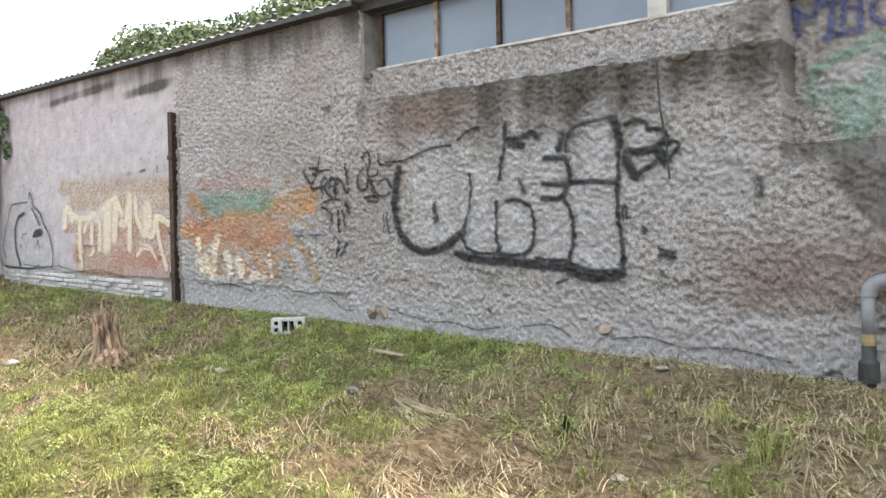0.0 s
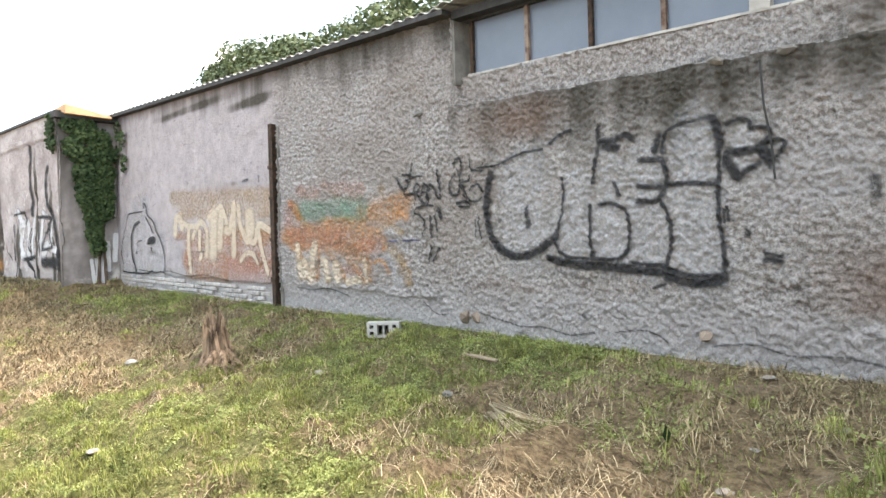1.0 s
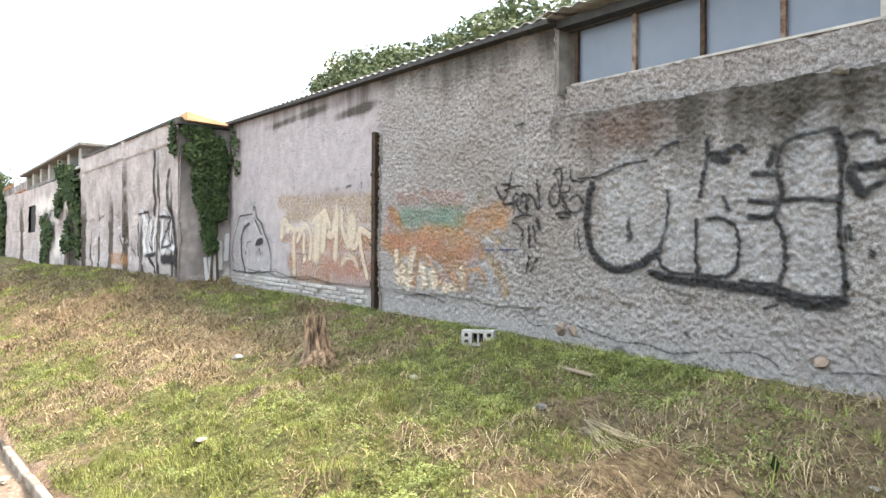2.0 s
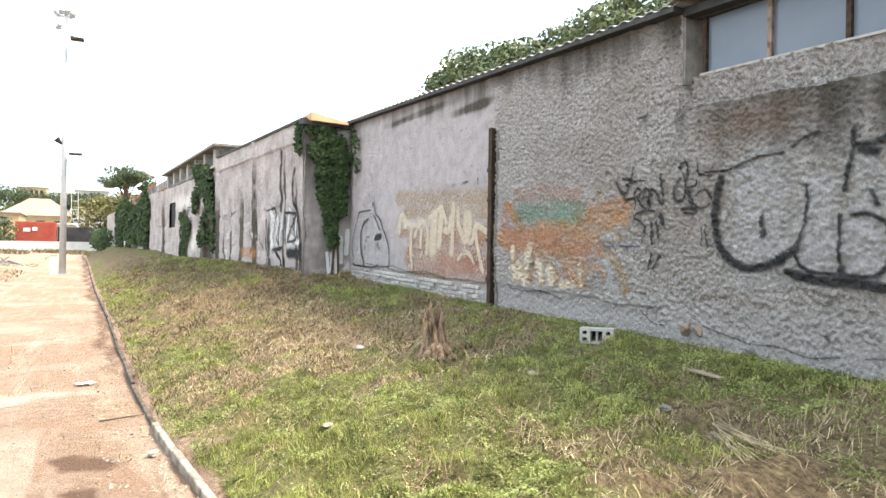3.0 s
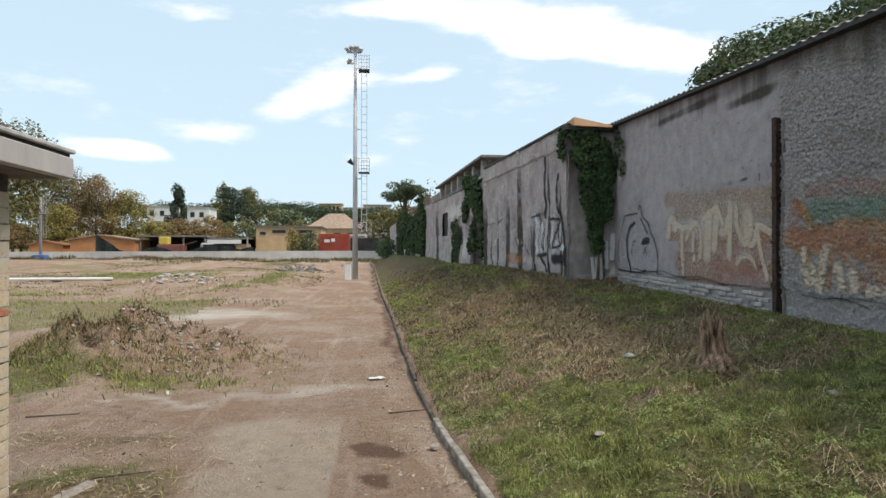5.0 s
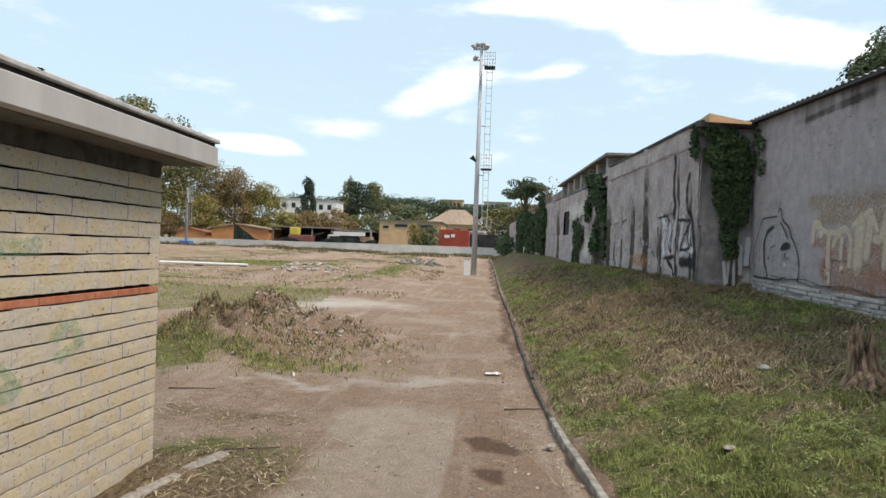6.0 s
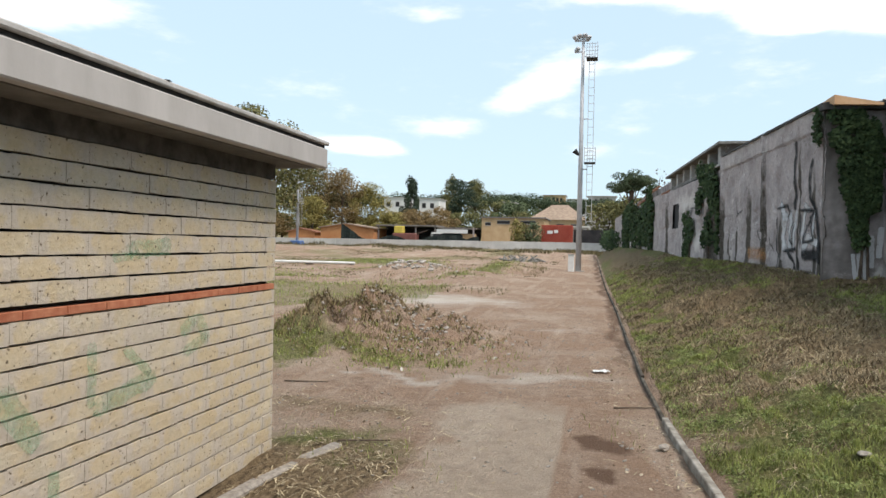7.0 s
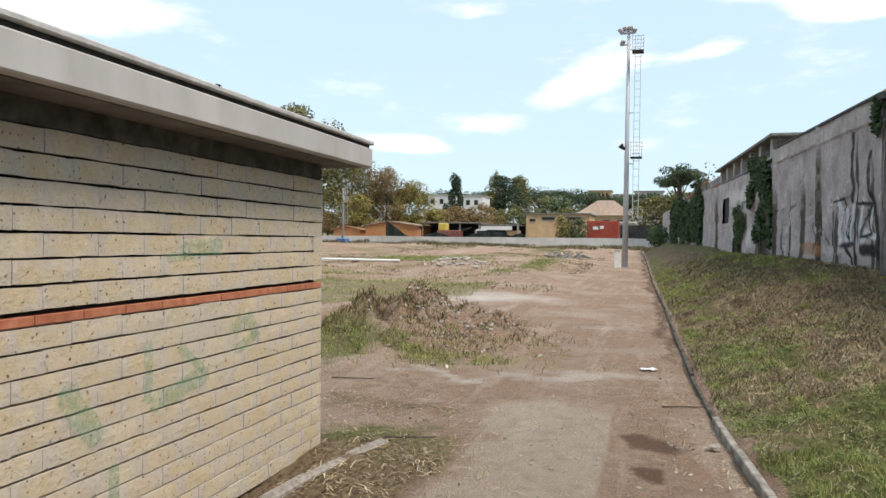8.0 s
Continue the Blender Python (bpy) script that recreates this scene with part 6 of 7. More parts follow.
for i, (x, y, a, ln) in enumerate(((3.0, 5.7, 70, 0.4), (3.2, 6.9, 30, 0.35), (1.4, 6.2, -20, 0.5), (-1.6, 5.2, 12, 0.42), (0.55, 7.0, 5, 0.4), (-3.0, 7.2, 5, 0.5))):
    bm = bmesh.new()
    dx, dy = math.cos(radians(a)) * ln / 2, math.sin(radians(a)) * ln / 2
    tube(bm, (x - dx, y - dy, float(height(x - dx, y - dy)) + 0.012), (x + dx, y + dy, float(height(x + dx, y + dy)) + 0.02), 0.009, 0.005, 6)
    tagged(link(bm, "dry_branch", BARK), "thin dry branch lying on the ground", "branch", "fallen branches")


def weed_plant(x, y, n, size, label, seed):
    e = thing("weed_plant", (x, y, float(height(x, y))), label, "plant", "single weeds")
    r = np.random.default_rng(seed)
    z = float(height(x, y))
    c = np.stack([x + r.normal(0, size * 0.35, n), y + r.normal(0, size * 0.35, n), z + r.uniform(0.03, size * 0.8, n)], 1)
    co, tr = leaf_quads(c, unit(np.array([[0, 0, 0.8]]) + r.normal(0, 0.5, (n, 3))), size * 0.15, r)
    tagged(tri_mesh("leaves", co, tr, CLOVER, e), kind="stuff")
    xs, ys_ = r.normal(x, size * 0.3, n * 4), r.normal(y, size * 0.3, n * 4)
    co, tr = blades(xs, ys_, height(xs, ys_), r.uniform(0.4, 1.0, n * 4) * size, np.full(n * 4, 0.006), r.uniform(0.1, 0.7, n * 4), r)
    tagged(tri_mesh("grass_tuft", co, tr, GRASS, e), kind="stuff")


for i, (x, y, n, s) in enumerate(((3.55, 0.77, 22, 0.17), (3.83, 0.72, 22, 0.18), (4.11, 1.01, 18, 0.15), (3.4, 1.45, 10, 0.10), (4.35, 1.5, 10, 0.12), (2.2, 2.75, 10, 0.10), (2.0, 3.4, 10, 0.12), (1.35, 3.9, 14, 0.13), (1.2, 4.6, 12, 0.12), (4.6, 2.2, 10, 0.12), (4.8, 3.0, 9, 0.12), (4.6, 3.6, 8, 0.1))):
    weed_plant(x, y, n, s, "bright green weed tuft in the dry grass", 50 + i)
sh = thing("glossy_weed", (3.65, 1.68, float(height(3.65, 1.68))), "single upright weed with one broad dark leaf", "plant", "single weeds")
bm = bmesh.new()
zt = float(height(3.65, 1.68))
tube(bm, (3.65, 1.68, zt), (3.66, 1.66, zt + 0.16), 0.004, 0.003, 5)
part("stem", bm, GRASS, sh)
bm = bmesh.new()
q = [bm.verts.new(p) for p in ((3.66, 1.66, zt + 0.08), (3.64, 1.68, zt + 0.12), (3.655, 1.67, zt + 0.18), (3.675, 1.65, zt + 0.13))]
bm.faces.new(q)
bmesh.ops.solidify(bm, geom=bm.faces[:], thickness=0.002)
part("leaf", bm, IVY_LEAF, sh)

# ---- gas pipe at the wall ----
px_, py_ = 5.02, 0.46
pipe = thing("riser_pipe", (px_, py_, float(height(px_, py_))), "grey riser pipe with brass collar on a black foot", "pipe")
GREYPIPE = plain("grey_pipe", rgb(0.13, 0.135, 0.145), rgb(0.21, 0.215, 0.23), 6, 0.5, bump=0.05)
zb = float(height(px_, py_)) - 0.03
part("foot", tube(bmesh.new(), (px_, py_, zb - 0.05), (px_, py_, zb + 0.30), 0.038, 0.038, 20), BLACK, pipe, smooth=True)
part("foot_coupling", tube(tube(bmesh.new(), (px_, py_, zb + 0.08), (px_, py_, zb + 0.19), 0.055, 0.055, 20), (px_, py_, zb + 0.19), (px_, py_, zb + 0.21), 0.055, 0.04, 20), BLACK, pipe)
part("collar", tube(tube(bmesh.new(), (px_, py_, zb + 0.29), (px_, py_, zb + 0.355), 0.041, 0.041, 20), (px_, py_, zb + 0.305), (px_, py_, zb + 0.32), 0.046, 0.046, 20), plain("brass", rgb(0.24, 0.19, 0.11), rgb(0.36, 0.30, 0.19), 8, 0.4, 0.6), pipe)
part("pipe", tube(bmesh.new(), (px_, py_, zb + 0.35), (px_, py_, zb + 0.57), 0.036, 0.036, 20), GREYPIPE, pipe, smooth=True)
rings, bend = 9, []
for i in range(rings):
    a = i / (rings - 1) * math.pi / 2
    for k in range(18):
        b = k / 18 * 2 * math.pi
        rad = 0.09 + 0.041 * math.cos(b)
        bend.append((px_ + 0.041 * math.sin(b), py_ - 0.09 + rad * math.cos(a), zb + 0.57 + rad * math.sin(a)))
mesh_of("elbow", bend, [(i * 18 + k, i * 18 + (k + 1) % 18, (i + 1) * 18 + (k + 1) % 18, (i + 1) * 18 + k) for i in range(rings - 1) for k in range(18)], GREYPIPE, pipe, smooth=True)
part("cross_pipe", tube(bmesh.new(), (px_, py_ - 0.09, zb + 0.66), (px_, -2.5, zb + 0.66), 0.036, 0.036, 18), GREYPIPE, pipe, smooth=True)
bm = bmesh.new()
for a, b in zip([(5.12, 1.72, 2.80), (5.115, 1.70, 2.5), (5.12, 1.66, 2.25)], [(5.115, 1.70, 2.5), (5.12, 1.66, 2.25), (5.118, 1.64, 2.0)]):
    tube(bm, a, b, 0.008, 0.008, 6)
tagged(link(bm, "hanging_cable", BLACK), "thin black cable hanging on the wall", "cable")
for (y, z) in ((5.15, 2.98), (2.02, 2.86), (1.55, 2.83)):
    bm = bmesh.new()
    pebble(bm, (5.12, y, z), 0.06, rr, 0.5)
    tagged(link(bm, "ledge_fragment", CONCRETE_DARK), "broken mortar lump on the mossy ledge", "rubble", "ledge rubble", "structure")

# ---- ivy ----
def ivy(label, spots, size, seed, stems):
    """Ivy: stems up the wall and leaves in hanging masses. spots: centre, radii, count."""
    e = thing("ivy", stems[0][0], label, "ivy", "ivy on the wall")
    r = np.random.default_rng(seed)
    cs, ns = [], []
    for c, rad, n, out in spots:
        u = r.normal(size=(n, 3))
        u = u / np.linalg.norm(u, axis=1, keepdims=True) * r.uniform(0.25, 1.0, (n, 1)) ** 0.5
        p = np.array(c) + u * np.array(rad)
        cs.append(p)
        ns.append(unit(np.array(out) + r.normal(0, 0.45, (n, 3))))
    c, n = np.concatenate(cs), np.concatenate(ns)
    co, tr = leaf_quads(c, n, size, r)
    tagged(tri_mesh("leaves", co, tr, IVY_LEAF, e), kind="stuff")
    for k, line in enumerate(stems):
        bm = bmesh.new()
        for a, b in zip(line[:-1], line[1:]):
            tube(bm, a, b, 0.03, 0.022, 6)
        part("stem", bm, BARK, e)
    return e


OUT = (-0.6, -0.7, 0.35)
spots = []
rv = random.Random(9)
for k in range(46):
    f_ = rv.random()
    z = 4.15 - 2.35 * f_
    x = rv.uniform(4.2 + 0.52 * f_, 5.0 - 0.08 * f_)
    spots.append(((x, 13.90, z), (0.15, 0.10, 0.22), 170, OUT))
for k in range(5):
    spots.append(((4.03, 14.03 + rv.uniform(0, 0.3) * (1 - k / 20), 4.15 - k * 0.12), (0.07, 0.16, 0.14), 70, (-0.9, -0.3, 0.3)))
for k in range(4):
    spots.append(((5.08, 13.4 + rv.uniform(0, 0.5), 4.0 - k * 0.22), (0.05, 0.12, 0.2), 40, (-0.9, -0.2, 0.3)))
ivy("dense dark green ivy hanging over the wall's step", spots, 0.075, 2, [[(4.75, 13.97, 1.0), (4.80, 13.96, 1.8), (4.6, 13.96, 2.8), (4.5, 13.95, 4.0)], [(4.9, 13.97, 1.0), (4.86, 13.96, 2.0), (4.95, 13.96, 3.2)]])


def wx(y):
    return float(wall_x(np.array(float(y))))


spots = []
for k in range(26):
    y = rv.uniform(22.8, 25.6)
    z = rv.uniform(1.9 if abs(y - 24) < 0.8 else 2.8, 4.35)
    spots.append(((wx(y) - 0.12, y, z), (0.13, 0.4, 0.35), 75, (-0.9, -0.35, 0.3)))
for k in range(8):
    spots.append(((wx(22.6) - 0.10, 22.5 + rv.uniform(0, 0.3), 1.6 + k * 0.2), (0.05, 0.12, 0.2), 40, (-0.9, -0.3, 0.3)))
ivy("dark ivy climbing the old wall to its top", spots, 0.13, 3, [[(wx(24) - 0.06, 24, 1.2), (wx(24) - 0.06, 24.1, 2.5), (wx(24) - 0.06, 23.7, 4.0)]])
spots = []
for k in range(14):
    y = rv.uniform(26.8, 28.6)
    spots.append(((wx(y) - 0.1, y, rv.uniform(1.4, 2.9)), (0.06, 0.35, 0.3), 45, (-0.9, -0.35, 0.3)))
ivy("thin ivy patch low on the old wall", spots, 0.13, 4, [[(wx(27.5) - 0.05, 27.5, 1.2), (wx(27.5) - 0.05, 27.7, 2.8)]])
spots = []
for k in range(60):
    y = rv.uniform(38, 57)
    spots.append(((wx(y) - 0.12, y, rv.uniform(2.0, 5.3 - abs(y - 45) * 0.12)), (0.16, 0.8, 0.6), 75, (-0.9, -0.35, 0.3)))
ivy("large ivy mass covering the far end of the wall", spots, 0.24, 5, [[(wx(44) - 0.1, 44, 1.4), (wx(44) - 0.1, 44.2, 4.5)], [(wx(50) - 0.1, 50, 1.5), (wx(50) - 0.1, 50, 4.5)]])
spots = [((wx(y) - 0.6, y, 2.2 + 0.2 * math.sin(y)), (0.8, 1.2, 0.9), 160, (-0.5, -0.5, 0.6)) for y in (61, 63, 65, 67, 69, 71)]
ivy("low bushes at the far end of the wall", spots, 0.25, 6, [[(wx(64) - 0.3, 64, 1.4), (wx(64) - 0.3, 64.2, 2.2)]])

# ---- floodlight poles ----
def flood_pole(at, h, label, boxed):
    e = thing("floodlight_pole", at, label, "floodlight pole", "floodlight poles")
    x, y, z = at
    part("mast", tube(bmesh.new(), (x, y, z - 0.1), (x, y, z + h), 0.16, 0.075, 12), GALV, e, smooth=True)
    part("base_plate", tube(bmesh.new(), (x, y, z - 0.05), (x, y, z + 0.05), 0.33, 0.33, 16), CONCRETE, e)
    lad = part("ladder_rail", boxes(((x + 0.33, y - 0.22, z + 2.6), (x + 0.36, y - 0.19, z + h - 0.3)), ((x + 0.62, y - 0.22, z + 2.6), (x + 0.65, y - 0.19, z + h - 0.3))), GALV, e)
    n = int((h - 3) / 0.42)
    for i in range(n):
        part("rung", boxes(((x + 0.33, y - 0.215, z + 2.7 + i * 0.42), (x + 0.65, y - 0.195, z + 2.725 + i * 0.42))), GALV, e)
    for zz in (3.0, 5.5, 8.2, h - 1.0):
        part("bracket", boxes(((x, y - 0.03, z + zz), (x + 0.36, y + 0.02, z + zz + 0.05))), GALV, e)
    for zz in (h * 0.46, h * 0.90):
        bk = part("platform", boxes(((x + 0.2, y - 0.75, z + zz), (x + 0.78, y - 0.1, z + zz + 0.05))), BLACK, e)
        bm = bmesh.new()
        for k in range(1, 5):
            zk = z + zz + k * 0.19
            box(bm, (x + 0.2, y - 0.75, zk), (x + 0.78, y - 0.73, zk + 0.025))
            box(bm, (x + 0.76, y - 0.75, zk), (x + 0.78, y - 0.1, zk + 0.025))
        for px, py in ((0.2, -0.75), (0.76, -0.75), (0.48, -0.75), (0.76, -0.12)):
            box(bm, (x + px, y + py, z + zz), (x + px + 0.025, y + py + 0.025, z + zz + 0.85))
        part("guard_rail", bm, GALV, e)
    part("crossarm", boxes(((x - 0.45, y - 0.05, z + h - 0.15), (x + 0.3, y + 0.05, z + h - 0.05))), GALV, e)
    part("crossarm", boxes(((x - 0.45, y - 0.05, z + h - 0.75), (x + 0.1, y + 0.05, z + h - 0.67))), GALV, e)
    for k, (dx, dz) in enumerate(((-0.42, 0.02), (-0.18, 0.1), (0.08, 0.12), (0.28, 0.0), (-0.3, -0.6))):
        bm = bmesh.new()
        box(bm, (-0.13, -0.07, -0.14), (0.13, 0.07, 0.14), 0.03)
        ob = part("lamp_head", bm, GALV, e)
        ob.matrix_parent_inverse = Matrix.Identity(4)
        ob.matrix_basis = Matrix.Translation((dx, -0.1, h + dz)) @ Euler((radians(50), 0, radians(-50 + 25 * k))).to_matrix().to_4x4()
    part("bell_speaker", tube(bmesh.new(), (x - 0.34, y - 0.1, z + h * 0.52), (x - 0.1, y - 0.05, z + h * 0.5), 0.16, 0.05, 12), BLACK, e)
    if boxed:
        part("meter_box", boxes(((x - 0.52, y - 0.55, z - 0.05), (x - 0.20, y - 0.3, z + 0.92)), bevel=0.02), WHITE, e)
        part("meter_box_hood", boxes(((x - 0.54, y - 0.58, z + 0.92), (x - 0.18, y - 0.28, z + 0.95))), CONCRETE, e)
    else:
        part("blue_wrap", boxes(((x - 0.6, y - 0.6, z - 0.05), (x + 0.6, y + 0.6, z + 0.95)), bevel=0.05), plain("blue_tarp", rgb(0.06, 0.14, 0.35), rgb(0.1, 0.2, 0.45), 3, 0.6), e)
    return e


flood_pole((-1.12, 38.0, 0.22), 12.55, "tall galvanised floodlight pole with ladder and white meter box", True)
flood_pole((-34.8, 75.0, 0.62), 11.0, "distant floodlight pole with a blue wrapped foot", False)


# ---- trees ----
def foliage_material(name, a, b):
    return varied(name, a, b, trans=0.15)


PINE = foliage_material("pine_needles", rgb(0.055, 0.08, 0.042), rgb(0.14, 0.175, 0.09))
# olive and autumn tones are lightened to stand for haze over the distance
OLIVE = foliage_material("hazed_olive_leaves", rgb(0.095, 0.10, 0.042), rgb(0.23, 0.215, 0.09))
AUTUMN = foliage_material("hazed_autumn_leaves", rgb(0.15, 0.105, 0.05), rgb(0.32, 0.22, 0.105))
YELLOW = foliage_material("yellowing_leaves", rgb(0.17, 0.155, 0.05), rgb(0.34, 0.28, 0.095))
DARKPINE = foliage_material("dark_pine_needles", rgb(0.03, 0.048, 0.028), rgb(0.085, 0.115, 0.06))
DARKLEAF = foliage_material("cypress_leaves", rgb(0.025, 0.042, 0.028), rgb(0.06, 0.085, 0.055))


def tree(at, h, spread, crown, leaf, label, form="round", n=1600, size=0.4, seed=1):
    e = thing("tree", at, label, "tree", "trees")
    r = np.random.default_rng(seed)
    rq = random.Random(seed)
    x, y, z = at
    bm = bmesh.new()
    low = {"round": 0.28, "pine": 0.62, "cypress": 0.06, "cedar": 0.12}[form]
    tube(bm, (x, y, z - 0.3), (x + rq.uniform(-0.2, 0.2), y, z + h * (low + 0.25)), spread * 0.06 + 0.1, spread * 0.035 + 0.05, 8)
    lim = []
    K = 44
    for k in range(K):
        a = rq.uniform(0, 6.283)
        q = rq.random() ** 0.5
        if form == "round":
            zz = low + (1 - low) * rq.random()
            w = math.sin(math.pi * min(1, max(0.08, (zz - low) / (1 - low) * 0.88 + 0.1))) ** 0.6
        elif form == "pine":
            zz = 0.72 + 0.24 * rq.random() * (1 - 0.55 * q * q)
            w = 1.0
        elif form == "cypress":
            zz = low + (0.97 - low) * rq.random()
            w = (1 - zz) ** 0.7 + 0.08
        else:
            zz = low + (0.95 - low) * (k / K)
            w = (1 - zz) ** 0.55 * (0.7 + 0.5 * rq.random())
        rad = spread * w * q
        lim.append((x + math.cos(a) * rad, y + math.sin(a) * rad, z + h * zz))
    for c in lim[:10]:
        tube(bm, (x, y, z + (c[2] - z) * 0.62), c, 0.05 + spread * 0.012, 0.03, 5)
    part("trunk", bm, BARK, e)
    flat = {"round": (0.34, 0.34, 0.13 * h / spread), "pine": (0.34, 0.34, 0.17), "cypress": (0.28, 0.28, 0.45), "cedar": (0.42, 0.42, 0.12)}[form]
    per = n // K
    cs, ns = [], []
    for c in lim:
        u = unit(r.normal(size=(per, 3))) * r.uniform(0.3, 1, (per, 1)) ** 0.4
        p = np.array(c) + u * np.array(flat) * spread * r.uniform(0.7, 1.2)
        cs.append(p)
        ns.append(unit(u + r.normal(0, 0.5, (per, 3)) + np.array([0, 0, 0.5])))
    co, tr = leaf_quads(np.concatenate(cs), np.concatenate(ns), size, r)
    tagged(tri_mesh("crown", co, tr, leaf, e), kind="stuff")
    return e


PL = "umbrella pine with a broad dense green crown"
for k, (x, y, h, s) in enumerate(((17.5, 18.0, 10.2, 3.6), (17.5, 23.0, 10.6, 3.7), (17.5, 27.5, 10.8, 3.3), (18, 41, 9.6, 2.2), (15.0, 54, 10.6, 2.0))):
    tree((x, y, 0.5), h, s, 1, PINE, PL + " behind the long wall", "pine", 21000, 0.165, 20 + k)
tree((3.4, 88, 1.0), 10.4, 2.7, 1, DARKPINE, PL, "pine", 7000, 0.2, 31)
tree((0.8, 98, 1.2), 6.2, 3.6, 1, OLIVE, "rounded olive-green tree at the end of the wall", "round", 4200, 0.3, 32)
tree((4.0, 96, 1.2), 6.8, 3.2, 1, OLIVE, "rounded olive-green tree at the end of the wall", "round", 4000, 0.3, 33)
tree((6.5, 92, 1.0), 10.0, 2.5, 1, BARK, "nearly bare tree beyond the wall", "round", 300, 0.25, 34)
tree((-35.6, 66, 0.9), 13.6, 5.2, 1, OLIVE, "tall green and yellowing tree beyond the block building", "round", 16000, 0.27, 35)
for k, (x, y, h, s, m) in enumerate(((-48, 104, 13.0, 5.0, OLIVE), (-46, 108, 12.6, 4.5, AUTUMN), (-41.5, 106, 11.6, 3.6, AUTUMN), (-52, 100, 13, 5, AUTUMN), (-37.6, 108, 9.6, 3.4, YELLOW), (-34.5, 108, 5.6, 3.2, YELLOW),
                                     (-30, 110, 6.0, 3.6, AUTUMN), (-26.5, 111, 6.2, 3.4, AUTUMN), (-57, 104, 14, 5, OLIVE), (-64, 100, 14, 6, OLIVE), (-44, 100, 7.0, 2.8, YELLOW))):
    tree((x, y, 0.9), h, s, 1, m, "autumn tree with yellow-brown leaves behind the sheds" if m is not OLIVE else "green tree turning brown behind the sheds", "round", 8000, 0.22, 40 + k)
tree((-39.5, 140, 2.0), 13.0, 2.9, 1, DARKLEAF, "dark upright conifer on the rising ground", "cypress", 7500, 0.3, 61)
tree((-31.0, 150, 2.4), 14.0, 5.0, 1, DARKLEAF, "dark spreading cedar on the rising ground", "cedar", 8000, 0.3, 62)
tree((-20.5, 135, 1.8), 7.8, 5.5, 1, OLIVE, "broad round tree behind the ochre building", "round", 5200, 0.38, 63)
tree((-16.0, 130, 1.8), 7.3, 4.5, 1, PINE, "broad dark green tree behind the ochre building", "round", 5200, 0.38, 64)
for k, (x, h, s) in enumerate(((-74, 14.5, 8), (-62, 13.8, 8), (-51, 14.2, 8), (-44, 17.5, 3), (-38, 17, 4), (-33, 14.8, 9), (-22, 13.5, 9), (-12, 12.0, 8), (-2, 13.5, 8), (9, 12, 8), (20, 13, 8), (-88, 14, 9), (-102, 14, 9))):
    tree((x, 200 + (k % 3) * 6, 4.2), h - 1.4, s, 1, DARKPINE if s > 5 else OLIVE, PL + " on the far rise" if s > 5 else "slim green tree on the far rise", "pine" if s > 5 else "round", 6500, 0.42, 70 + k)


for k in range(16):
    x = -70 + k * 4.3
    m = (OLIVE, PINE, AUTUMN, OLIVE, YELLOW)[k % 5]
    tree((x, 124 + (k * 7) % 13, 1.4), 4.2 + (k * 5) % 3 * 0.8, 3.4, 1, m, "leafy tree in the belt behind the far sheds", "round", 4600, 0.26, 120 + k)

# ---- far boundary and buildings ----
PALE_WALL = plain("pale_cement", rgb(0.46, 0.45, 0.43), rgb(0.60, 0.59, 0.565), 0.8, 0.9)
far_wall = thing("boundary_wall", (-20, 90, 0.7), "low pale concrete wall along the far edge of the site", "wall", kind="structure")
rq = random.Random(2)
for k in range(44):
    x0 = -86 + k * 2.0
    if x0 > 1.5:
        break
    part("wall_panel", boxes(((x0, 89.9, 0.2), (x0 + 1.985, 90.1, 1.95 + 0.005 * (k - 20) + rq.uniform(-0.02, 0.02)))), PALE_WALL, far_wall)


def opening(e, x0, x1, y, z0, z1, mat=None, name="window"):
    w = part(name, boxes(((x0, y - 0.05, z0), (x1, y + 0.1, z1))), mat or DARK, e)
    part("frame", boxes(((x0 - 0.06, y - 0.08, z0 - 0.06), (x1 + 0.06, y, z0)), ((x0 - 0.06, y - 0.08, z1), (x1 + 0.06, y, z1 + 0.06))), CONCRETE, w)


def block_house(name, x0, x1, y0, y1, z0, z1, mat, roof, label, category, over=0.3, openings=()):
    e = thing(name, ((x0 + x1) / 2, y0, z0), label, category)
    part("wall", boxes(((x0, y0, z0 - 0.5), (x1, y1, z1))), mat, e)
    part("roof", boxes(((x0 - over, y0 - over, z1), (x1 + over, y1 + over, z1 + 0.16))), roof, e)
    for o in openings:
        opening(e, *o)
    return e


